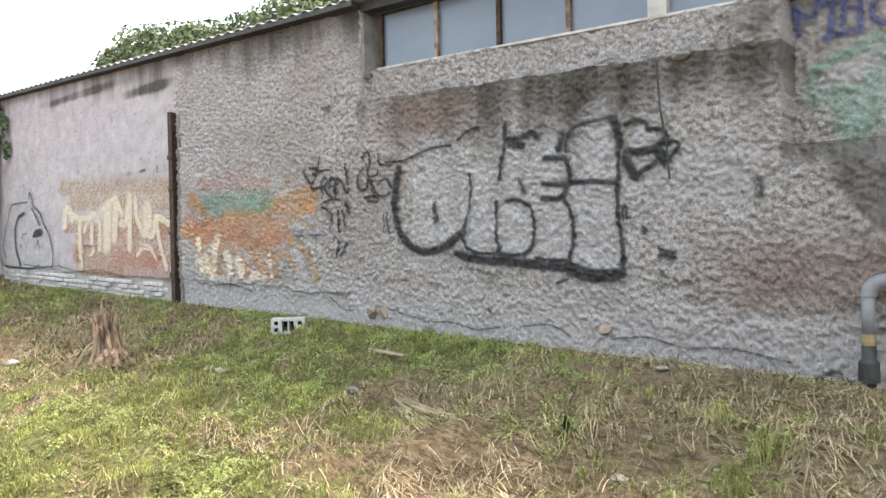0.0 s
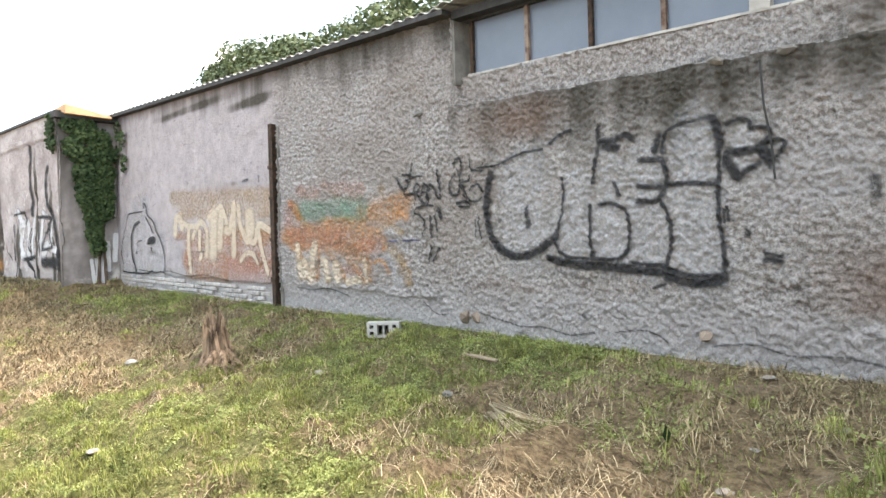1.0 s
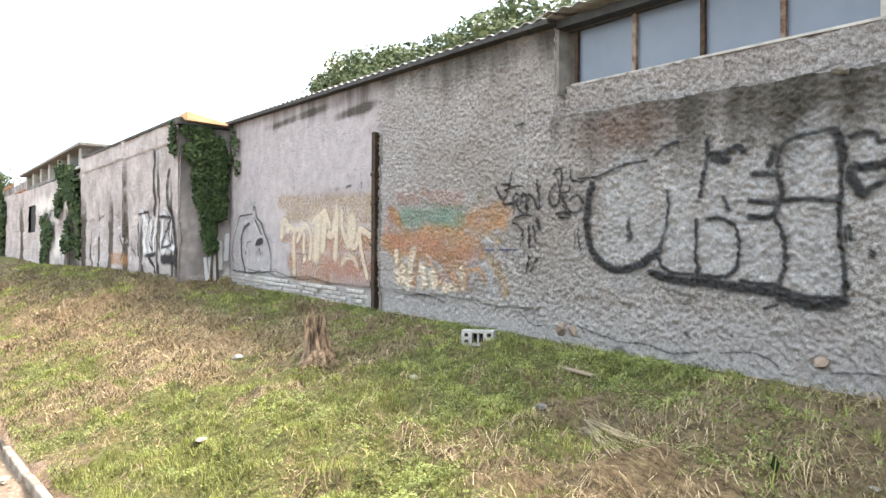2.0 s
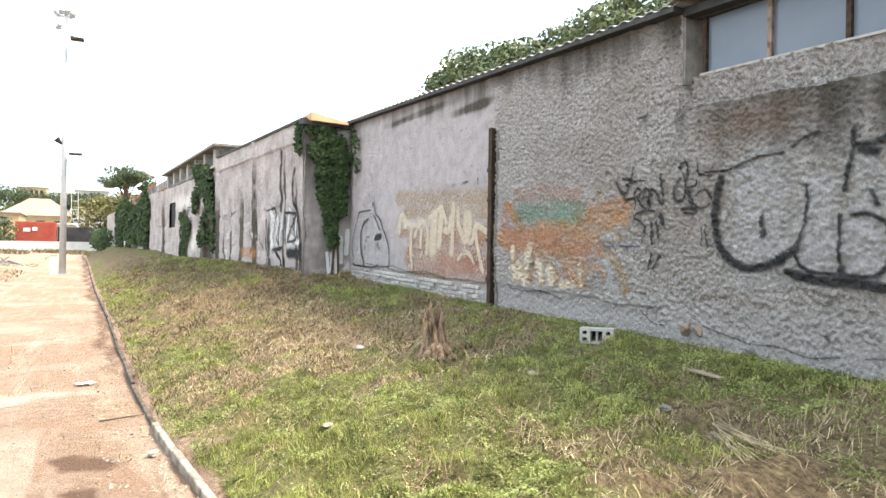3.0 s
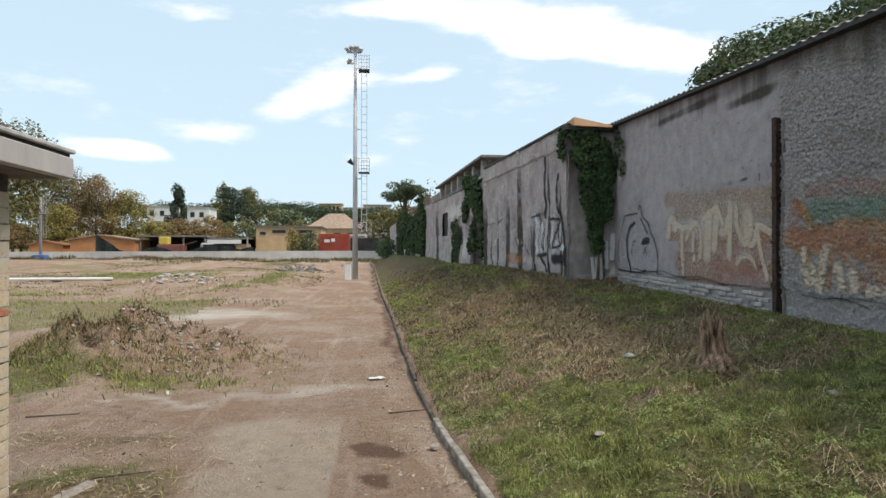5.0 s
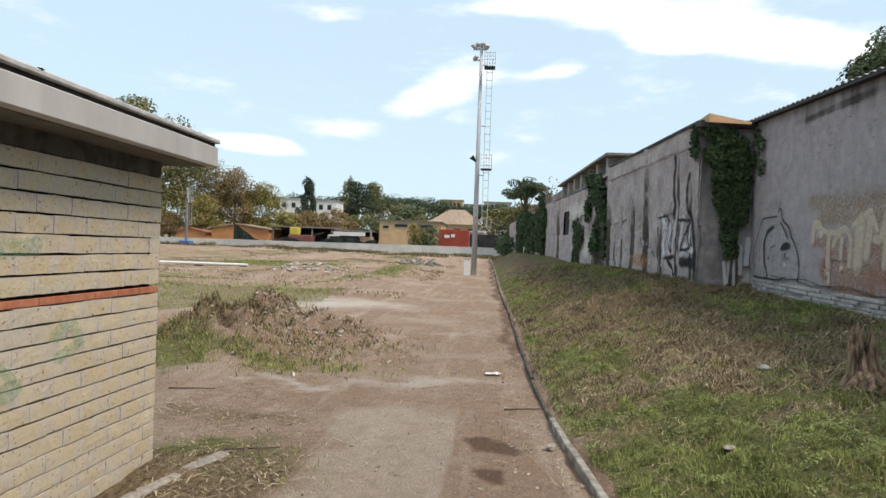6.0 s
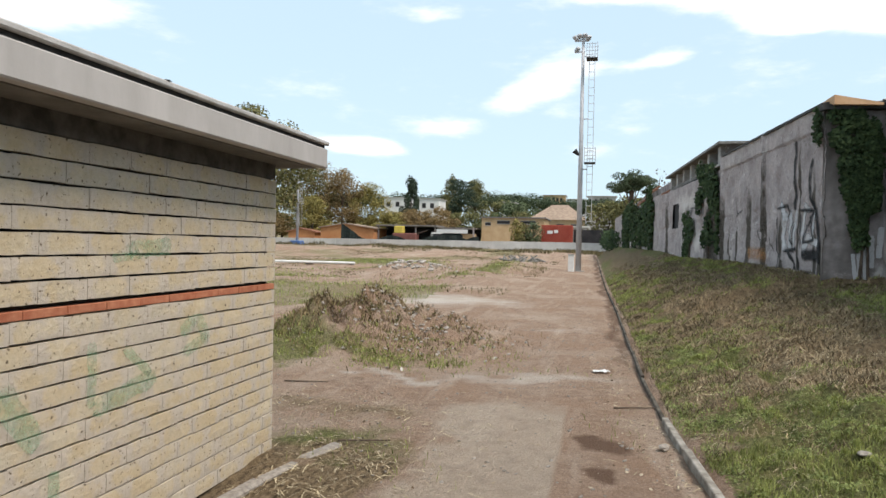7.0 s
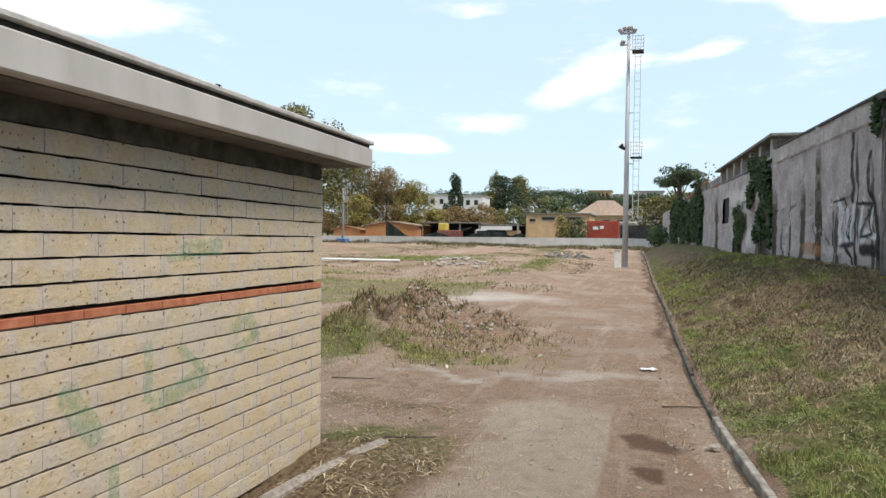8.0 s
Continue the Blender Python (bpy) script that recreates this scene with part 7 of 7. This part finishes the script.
def gable_shed(name, x0, x1, y0, y1, z0, z1, rise, mat, roof, label):
    e = thing(name, ((x0 + x1) / 2, y0, z0), label, "shed")
    bm = bmesh.new()
    v = [bm.verts.new(p) for p in ((x0, y0, z0 - 0.5), (x1, y0, z0 - 0.5), (x1, y0, z1), (x0 + (x1 - x0) * 0.45, y0, z1 + rise), (x0, y0, z1))]
    fr = bm.faces.new(v)
    ex = bmesh.ops.extrude_face_region(bm, geom=[fr])
    for q in ex["geom"]:
        if isinstance(q, bmesh.types.BMVert):
            q.co.y = y1
    part("wall", bm, mat, e)
    xm = x0 + (x1 - x0) * 0.45
    for a, b in (((x0 - 0.3, z1 - 0.08), (xm, z1 + rise)), ((xm, z1 + rise), (x1 + 0.3, z1 - 0.08))):
        bm = bmesh.new()
        vs = [bm.verts.new((px, py, pz + d)) for py in (y0 - 0.3, y1) for (px, pz), d in ((a, 0.0), (b, 0.0), (b, 0.14), (a, 0.14))]
        for q in ((0, 1, 2, 3), (7, 6, 5, 4), (0, 4, 5, 1), (1, 5, 6, 2), (2, 6, 7, 3), (3, 7, 4, 0)):
            bm.faces.new([vs[i] for i in q])
        part("roof", bm, roof, e)
    return e


gable_shed("orange_shed", -40.0, -31.9, 94, 100, 0.8, 3.55, 0.55, ORANGE, TILE_OLD, "orange rendered shed with a low brown roof")
gable_shed("orange_shed", -46.5, -42.2, 97, 102, 0.8, 2.9, 0.5, ORANGE, TILE, "small orange shed with a red tile roof")
lean = thing("open_shed", (-27, 96, 0.8), "long open dark shed under a grey sheet roof", "shed")
part("back_wall", boxes(((-32, 100, 0.3), (-17.5, 100.3, 4.0))), DARK, lean)
part("roof", boxes(((-32.0, 95.2, 3.95), (-23.0, 100.5, 4.15)), ((-23.0, 95.6, 3.7), (-17.4, 100.5, 3.86))), plain("old_sheet_roof", rgb(0.16, 0.14, 0.12), rgb(0.26, 0.235, 0.21), 1.5, 0.9), lean)
for k in range(6):
    part("post", boxes(((-31.8 + k * 2.8, 95.5, 0.3), (-31.6 + k * 2.8, 95.7, 3.9))), OLD, lean)
part("white_board", boxes(((-23.0, 95.4, 3.05), (-18.5, 95.5, 3.6))), WHITE, lean)
part("low_wall", boxes(((-22.0, 96, 0.3), (-17.4, 96.2, 3.0))), OCHRE, lean)
block_house("ochre_building", -16.8, -8.0, 97, 106, 0.8, 5.35, OCHRE, CONCRETE_DARK, "flat-roofed ochre building with small high windows", "building", 0.25,
            ((-14.6, -12.8, 97, 4.55, 4.95), (-11.3, -9.2, 97, 4.55, 4.95), (-10.6, -9.4, 97, 2.4, 3.1), (-16.3, -15.5, 97, 4.3, 4.7)))
house = thing("hip_roof_house", (-7.5, 122, 1.2), "ochre house with a hipped clay tile roof", "house")
part("wall", boxes(((-12.0, 120, 0.8), (-3.2, 130, 6.1))), OCHRE, house)
bm = bmesh.new()
vs = [bm.verts.new(p) for p in ((-12.7, 119.3, 6.05), (-2.5, 119.3, 6.05), (-2.5, 130.7, 6.05), (-12.7, 130.7, 6.05), (-9.0, 125, 8.9), (-6.2, 125, 8.9))]
for q in ((0, 1, 5, 4), (1, 2, 5), (2, 3, 4, 5), (3, 0, 4), (3, 2, 1, 0)):
    bm.faces.new([vs[i] for i in q])
part("roof", bm, TILE_OLD, house)
opening(house, -10.8, -9.6, 120, 4.2, 5.3)
opening(house, -7.8, -6.6, 120, 4.2, 5.3)
opening(house, -5.4, -4.2, 120, 4.2, 5.3)
part("annex", boxes(((-9.0, 112, 0.8), (-2.5, 118, 4.6))), CONCRETE, house)
part("annex_roof", boxes(((-9.3, 111.7, 4.6), (-2.2, 118.3, 4.8))), WHITE, house)
box_ = thing("shipping_container", (-6, 93.5, 0.8), "red steel shipping container with ribbed sides", "container")
part("body", boxes(((-8.0, 93, 0.75), (-3.9, 95.4, 4.35)), bevel=0.04), RED, box_)
for k in range(14):
    part("rib", boxes(((-7.8 + k * 0.28, 92.96, 0.9), (-7.68 + k * 0.28, 93.0, 4.2))), RED, box_)
part("marking", boxes(((-7.2, 92.93, 3.2), (-6.5, 92.955, 3.6)), ((-6.3, 92.93, 3.3), (-5.8, 92.955, 3.7))), WHITE, box_)
part("dark_side_shed", boxes(((-3.8, 94, 0.6), (2.0, 96, 3.8))), DARK, box_)
for k, (x, z, s, m) in enumerate(((-10.3, 0.8, 1.3, OLIVE), (-9.0, 0.8, 1.4, PINE), (-11.2, 0.8, 1.0, YELLOW))):
    tree((x, 92.3, z), 3.4 + 0.3 * k, s, 1, m, "bushy shrub beside the red container", "round", 700, 0.25, 90 + k)

# dark netting, machines and clutter above the boundary wall
NET = plain("dark_green_net", rgb(0.012, 0.018, 0.016), rgb(0.035, 0.045, 0.04), 3, 0.9)
nv, nf = [], []
nn = 60
for k in range(nn):
    x = -35.5 + k * 0.33
    top = 2.2 + 0.35 * math.sin(k * 0.35) + (1.9 * max(0, 1 - k / 9) ** 1.5) + (0.8 if 42 < k < 54 else 0) * math.sin((k - 42) / 12 * math.pi)
    nv += [(x, 90.6 + 0.1 * math.sin(k), 0.5), (x, 90.6 + 0.15 * math.sin(k * 1.3), top), (x, 90.66 + 0.1 * math.sin(k), 0.5), (x, 90.66 + 0.15 * math.sin(k * 1.3), top)]
for k in range(nn - 1):
    a = k * 4
    nf += [(a, a + 4, a + 5, a + 1), (a + 2, a + 3, a + 7, a + 6), (a + 1, a + 5, a + 7, a + 3)]
tagged(mesh_of("netting", nv, nf, NET), "sagging dark green netting behind the boundary wall", "netting")
digger = thing("digger", (-27.5, 93, 0.8), "old reddish digger with a yellow cab part", "digger")
part("body", boxes(((-28.6, 92.4, 1.9), (-25.2, 94, 2.9)), bevel=0.1), plain("faded_red_paint", rgb(0.16, 0.06, 0.05), rgb(0.24, 0.1, 0.08), 2, 0.7), digger)
part("cab", boxes(((-28.4, 92.5, 2.9), (-27.2, 93.8, 3.9)), bevel=0.08), plain("yellow_paint", rgb(0.5, 0.38, 0.06), rgb(0.6, 0.47, 0.1), 2, 0.6), digger)
part("track", boxes(((-28.7, 92.3, 0.7), (-25.1, 94.1, 1.9)), bevel=0.2), BLACK, digger)
part("boom", tube(bmesh.new(), (-26.0, 93.2, 2.6), (-23.8, 93.2, 3.3), 0.15, 0.1, 8), RUST, digger)
van = thing("parked_van", (-21, 93, 0.8), "pale van half hidden by dark sheeting", "van")
part("body", boxes(((-23.2, 92.6, 1.2), (-19.3, 94.4, 3.1)), bevel=0.2), CONCRETE, van)
part("windscreen", boxes(((-22.8, 92.55, 2.3), (-21.4, 92.62, 2.9))), DARK, van)
part("wheel", tube(bmesh.new(), (-22.4, 92.5, 1.1), (-22.4, 92.8, 1.1), 0.4, 0.4, 14), BLACK, van)
part("wheel", tube(bmesh.new(), (-20.2, 92.5, 1.1), (-20.2, 92.8, 1.1), 0.4, 0.4, 14), BLACK, van)
part("dark_sheet", boxes(((-21.6, 92.3, 1.6), (-18.6, 92.5, 3.0)), bevel=0.3), NET, van)

# white houses on the rise
for k, (x0, x1, z1) in enumerate(((-55.8, -50.2, 13.2), (-46.3, -41.2, 12.9), (-24.5, -21.9, 12.2))):
    e = block_house("white_house", x0, x1, 172, 180, 6.0, z1, WHITE, CONCRETE, "white flat-roofed house among trees on the rise", "house", 0.3)
    for q in range(2):
        a = x0 + 0.7 + q * (x1 - x0 - 0.8) / 2
        opening(e, a, a + 1.0, 172, z1 - 2.3, z1 - 1.1)
for k, (x0, x1, z0, z1, m) in enumerate(((-22.5, -14.5, 14.0, 20.5, OCHRE), (-13.5, -7.0, 14, 19.0, WHITE), (-6.0, 4.0, 14, 20.2, CONCRETE))):
    e = block_house("apartment_building", x0, x1, 262, 272, z0 - 8, z1, m, CONCRETE, "pale apartment building on the skyline", "apartment building", 0.5)
    for q in range(5):
        for w in range(2):
            a = x0 + 0.6 + q * (x1 - x0 - 1.0) / 5
            opening(e, a, a + 0.9, 262, z1 - 2.4 - w * 3, z1 - 1.0 - w * 3)

# long white pipe and heaps on the bare ground
bm = tube(bmesh.new(), (-18.5, 34.2, 0.45), (-12.9, 35.4, 0.42), 0.07, 0.07, 12)
ob = tagged(link(bm, "white_pipe", WHITE), "long white plastic pipe lying on the bare ground", "pipe")
for a in (-18.0, -15.5, -13.3):
    bm = boxes(((a, 34.2 + (a + 18.5) * 0.21, float(height(a, 34.6)) - 0.05), (a + 0.3, 34.5 + (a + 18.5) * 0.21, 0.36)), bevel=0.02)
    tagged(link(bm, "timber_prop", BARK), "short timber under the long white pipe", "timber", "timber props")
bm = bmesh.new()
for k in range(26):
    x, y = -5.6 + rr.gauss(0, 0.7), 52 + rr.gauss(0, 0.8)
    z = float(height(x, y))
    a = rr.uniform(0, 3.1)
    tube(bm, (x, y, z), (x + math.cos(a) * 0.7, y + math.sin(a) * 0.6, z + rr.uniform(0.05, 0.5)), 0.09, 0.05, 6)
tagged(link(bm, "scrap_heap", CONCRETE_DARK), "heap of broken grey scrap beside the track", "scrap heap", kind="stuff")

# ---- blocks of the building, by the piece ----
def block_material():
    n = Nodes("tuff_face", 0.95, 0.0, 0.1)
    o = n.put("ShaderNodeObjectInfo").outputs["Random"]
    fine = n.noise(38, 5, 0.7)
    c = n.mix(o, rgb(0.51, 0.42, 0.285), rgb(0.585, 0.51, 0.38))
    c = n.mix(n.ramp(n.noise(7, 5, 0.65), 0.42, 0.62), c, rgb(0.52, 0.425, 0.28))
    c = n.mix(n.ramp(n.noise(2.2, 4, 0.6), 0.5, 0.7), c, rgb(0.50, 0.46, 0.38))
    # mortar smeared over the ends and edges of each block
    at = n.put("ShaderNodeSeparateXYZ", Vector=n.put("ShaderNodeTexCoord").outputs["Generated"])
    end = n.math("ABSOLUTE", n.math("SUBTRACT", at.outputs["Y"], 0.5))
    edge = n.math("ABSOLUTE", n.math("SUBTRACT", at.outputs["Z"], 0.5))
    smear = n.math("ADD", n.math("ADD", n.math("MULTIPLY", n.math("POWER", n.math("MULTIPLY", end, 2.0), 5.0), 0.42), n.math("MULTIPLY", edge, 0.26)), n.noise(6, 6, 0.7))
    c = n.mix(n.ramp(smear, 0.54, 0.72), c, rgb(0.50, 0.445, 0.375))
    c = n.mix(n.ramp(n.noise(42, 3, 0.6), 0.63, 0.69), c, rgb(0.13, 0.10, 0.07))
    c = n.mix(n.ramp(fine, 0.2, 0.6), n.mix(0.3, c, rgb(0.2, 0.16, 0.1)), c)
    n.bump(n.math("ADD", fine, n.noise(12, 4, 0.6)), 0.6, 0.012)
    return n.colour(c)


FACE = block_material()
course_z = [round(0.0 + 0.1017 * k, 4) for k in range(12)]
course_z = course_z + [1.28 + 0.108 * k for k in range(9)]


def uneven_block(seed, ln, h, d=0.09):
    """A block with chipped, slightly wavy front edges."""
    q = random.Random(seed)
    bm = bmesh.new()
    nx_, nz = 5, 3
    front = [[bm.verts.new((0.0012 * q.uniform(-1, 1) - (0.001 if k in (0, nz - 1) else 0), ln * i / (nx_ - 1), h * k / (nz - 1) + (0.0022 * q.uniform(-1, 1)))) for i in range(nx_)] for k in range(nz)]
    for k in range(nz - 1):
        for i in range(nx_ - 1):
            bm.faces.new((front[k][i], front[k + 1][i], front[k + 1][i + 1], front[k][i + 1]))
    b = [bm.verts.new(p) for p in ((-d, 0, 0), (-d, ln, 0), (-d, ln, h), (-d, 0, h))]
    bm.faces.new([b[0], b[1]] + front[0][::-1])
    bm.faces.new([b[2], b[3]] + front[-1])
    bm.faces.new([b[3], b[0]] + [front[k][0] for k in range(nz)])
    bm.faces.new([b[1], b[2]] + [front[k][-1] for k in range(nz - 1, -1, -1)])
    bmesh.ops.recalc_face_normals(bm, faces=bm.faces[:])
    me = bpy.data.meshes.new("block")
    bm.to_mesh(me)
    bm.free()
    me.materials.append(FACE)
    return me


LN = 0.296
block_meshes = [uneven_block(k, LN - 0.0015, 0.0905) for k in range(5)]
brick_mesh = bpy.data.meshes.new("brick")
bm = boxes(((-0.09, 0, 0), (0, 0.25, 0.041)), bevel=0.003)
bm.to_mesh(brick_mesh)
bm.free()
brick_mesh.materials.append(ORANGE_BRICK)
rest = bmesh.new()
qq = random.Random(6)
inv = hut.matrix_basis.inverted()
# dark band added for the top course: soot and painted eave shade
part("eave_shade_band", boxes(((-2.25, -4.0, 2.036), (-2.176, 4.74, 2.15)), bevel=0.006), plain("sooty_shaded_concrete", rgb(0.06, 0.055, 0.05), rgb(0.15, 0.14, 0.125), 8, 0.92, bump=0.4), hut)
for k, z in enumerate(course_z[:-2]):
    shift = 0.0 if k % 2 else LN / 2
    y = 4.745
    first = True
    while y > -4.0:
        ln = LN if not (first and shift) else shift
        y0 = y - ln
        if y > 1.9:
            me = block_meshes[qq.randrange(5)]
            ob = new("block", me)
            ob.parent = hut
            ob.matrix_basis = inv @ Matrix.Translation((-2.17 + qq.uniform(-0.004, 0.003), y0 + 0.002, z + 0.006 + qq.uniform(-0.002, 0.002))) @ Matrix.Diagonal((1, (ln - 0.0025) / (LN - 0.0015), 1.0 if k < 12 else 1.065, 1))
        else:
            box(rest, (-2.25, y0 + 0.003, z + 0.006), (-2.17 + qq.uniform(-0.004, 0.003), y - 0.003, z + 0.097))
        y = y0
        first = False
    low = k < 4
    part("mortar_bed", boxes(((-2.235, -4.0, z + (0.0 if low else 0.010)), (-2.177 if low else -2.182, 4.738, z + (0.1015 if low else 0.0935 if k < 12 else 0.0985)))), MORTAR, hut)
    # blocks on the end face
    y = -2.17
    x = -2.262
    while x > -7.0:
        box(rest, (max(-7.0, x - LN + 0.004), 4.66, z + 0.006), (x, 4.745 + qq.uniform(-0.004, 0.004), z + 0.097))
        x -= LN
tagged(part("far_blocks", rest, BLOCK, hut), kind="stuff")
y = 4.74
while y > -0.3:
    ob = new("brick", brick_mesh)
    ob.parent = hut
    ob.matrix_basis = inv @ Matrix.Translation((-2.173 + qq.uniform(-0.003, 0.003), y - 0.25, 1.2225))
    y -= 0.255
part("brick_mortar", boxes(((-2.235, -4.0, 1.219), (-2.186, 4.735, 1.262))), MORTAR, hut)
v, f = [], []
for width, pts in ((0.10, [(3.12, 1.52), (3.32, 1.53), (3.42, 1.54)]), (0.05, [(3.0, 1.48), (3.2, 1.5)]), (0.09, [(3.6, 1.05), (3.75, 1.12), (3.82, 1.0)]), (0.07, [(3.62, 0.92), (3.84, 0.98)]), (0.06, [(2.85, 1.05), (2.85, 0.78)]), (0.05, [(3.1, 1.0), (3.28, 0.86)]), (0.07, [(2.62, 0.5), (2.62, 0.3)]), (0.12, [(2.35, 0.9), (2.5, 0.7)]), (0.10, [(2.9, 0.75), (3.3, 0.82)])):
    stroke_faces(v, f, pts, width, lambda p: (-2.1635, p.x, p.y), rnd)
lime = tagged(mesh_of("graffiti", v, f, PAINT["LIME"]), LABEL["LIME"], "graffiti", "", "structure")
at = lime.data.attributes.new("cover", "FLOAT", "POINT")
at.data.foreach_set("value", np.ones(len(v), np.float32))
for k, (x, y, ln, a) in enumerate(((-1.86, 4.62, 0.46, 14), (-1.93, 4.12, 0.42, 9), (-1.99, 3.66, 0.5, 6), (-2.03, 3.12, 0.5, 3), (-2.05, 2.58, 0.5, 2))):
    bm = bmesh.new()
    box(bm, (-0.045, 0, -0.1), (0.045, ln * 0.93, 0.03), 0.018)
    for v_ in bm.verts:
        v_.co += Vector((noise.noise(v_.co * 9 + Vector((k, 0, 0))), noise.noise(v_.co * 7), 0)) * 0.02
    ob = link(bm, "edging_stone", STONE)
    ob.matrix_basis = pose(x, y, 0.0, 0, 2 - k, -a)
    tagged(ob, "loose concrete edging stone at the building's foot", "kerb stone", "edging stones")
v, f = [], []
bm = boxes(((-1.884, 3.0, 2.352), (-1.875, 3.003, 2.365)), ((-1.90, 2.985, 2.36), (-1.88, 3.025, 2.364)))
tagged(link(bm, "roof_clip", BLACK), "small metal clip on the roof edge", "clip")

# whitewashed brick footing of the long wall
WASHED = plain("whitewashed_brick", rgb(0.30, 0.28, 0.27), rgb(0.52, 0.495, 0.48), 16, 0.95, bump=0.5)
wb = bpy.data.meshes.new("brick")
bm = boxes(((0, 0, 0), (0.07, 0.25, 0.058)), bevel=0.012)
bm.to_mesh(wb)
bm.free()
wb.materials.append(WASHED)
inv = wall_north.matrix_basis.inverted()
for k in range(4):
    y = 8.3 + (k % 2) * 0.125
    while y < 13.8:
        zf = float(foot_z(np.array(y)))
        if qq.random() > 0.12 + 0.10 * k * (y < 11):
            ob = new("brick", wb)
            ob.parent = wall_north
            ob.matrix_basis = inv @ pose(5.152 + qq.uniform(-0.014, 0.014), y, zf - 0.02 + k * 0.066, 1.3, 0, qq.uniform(-1.5, 1.5))
        y += 0.262
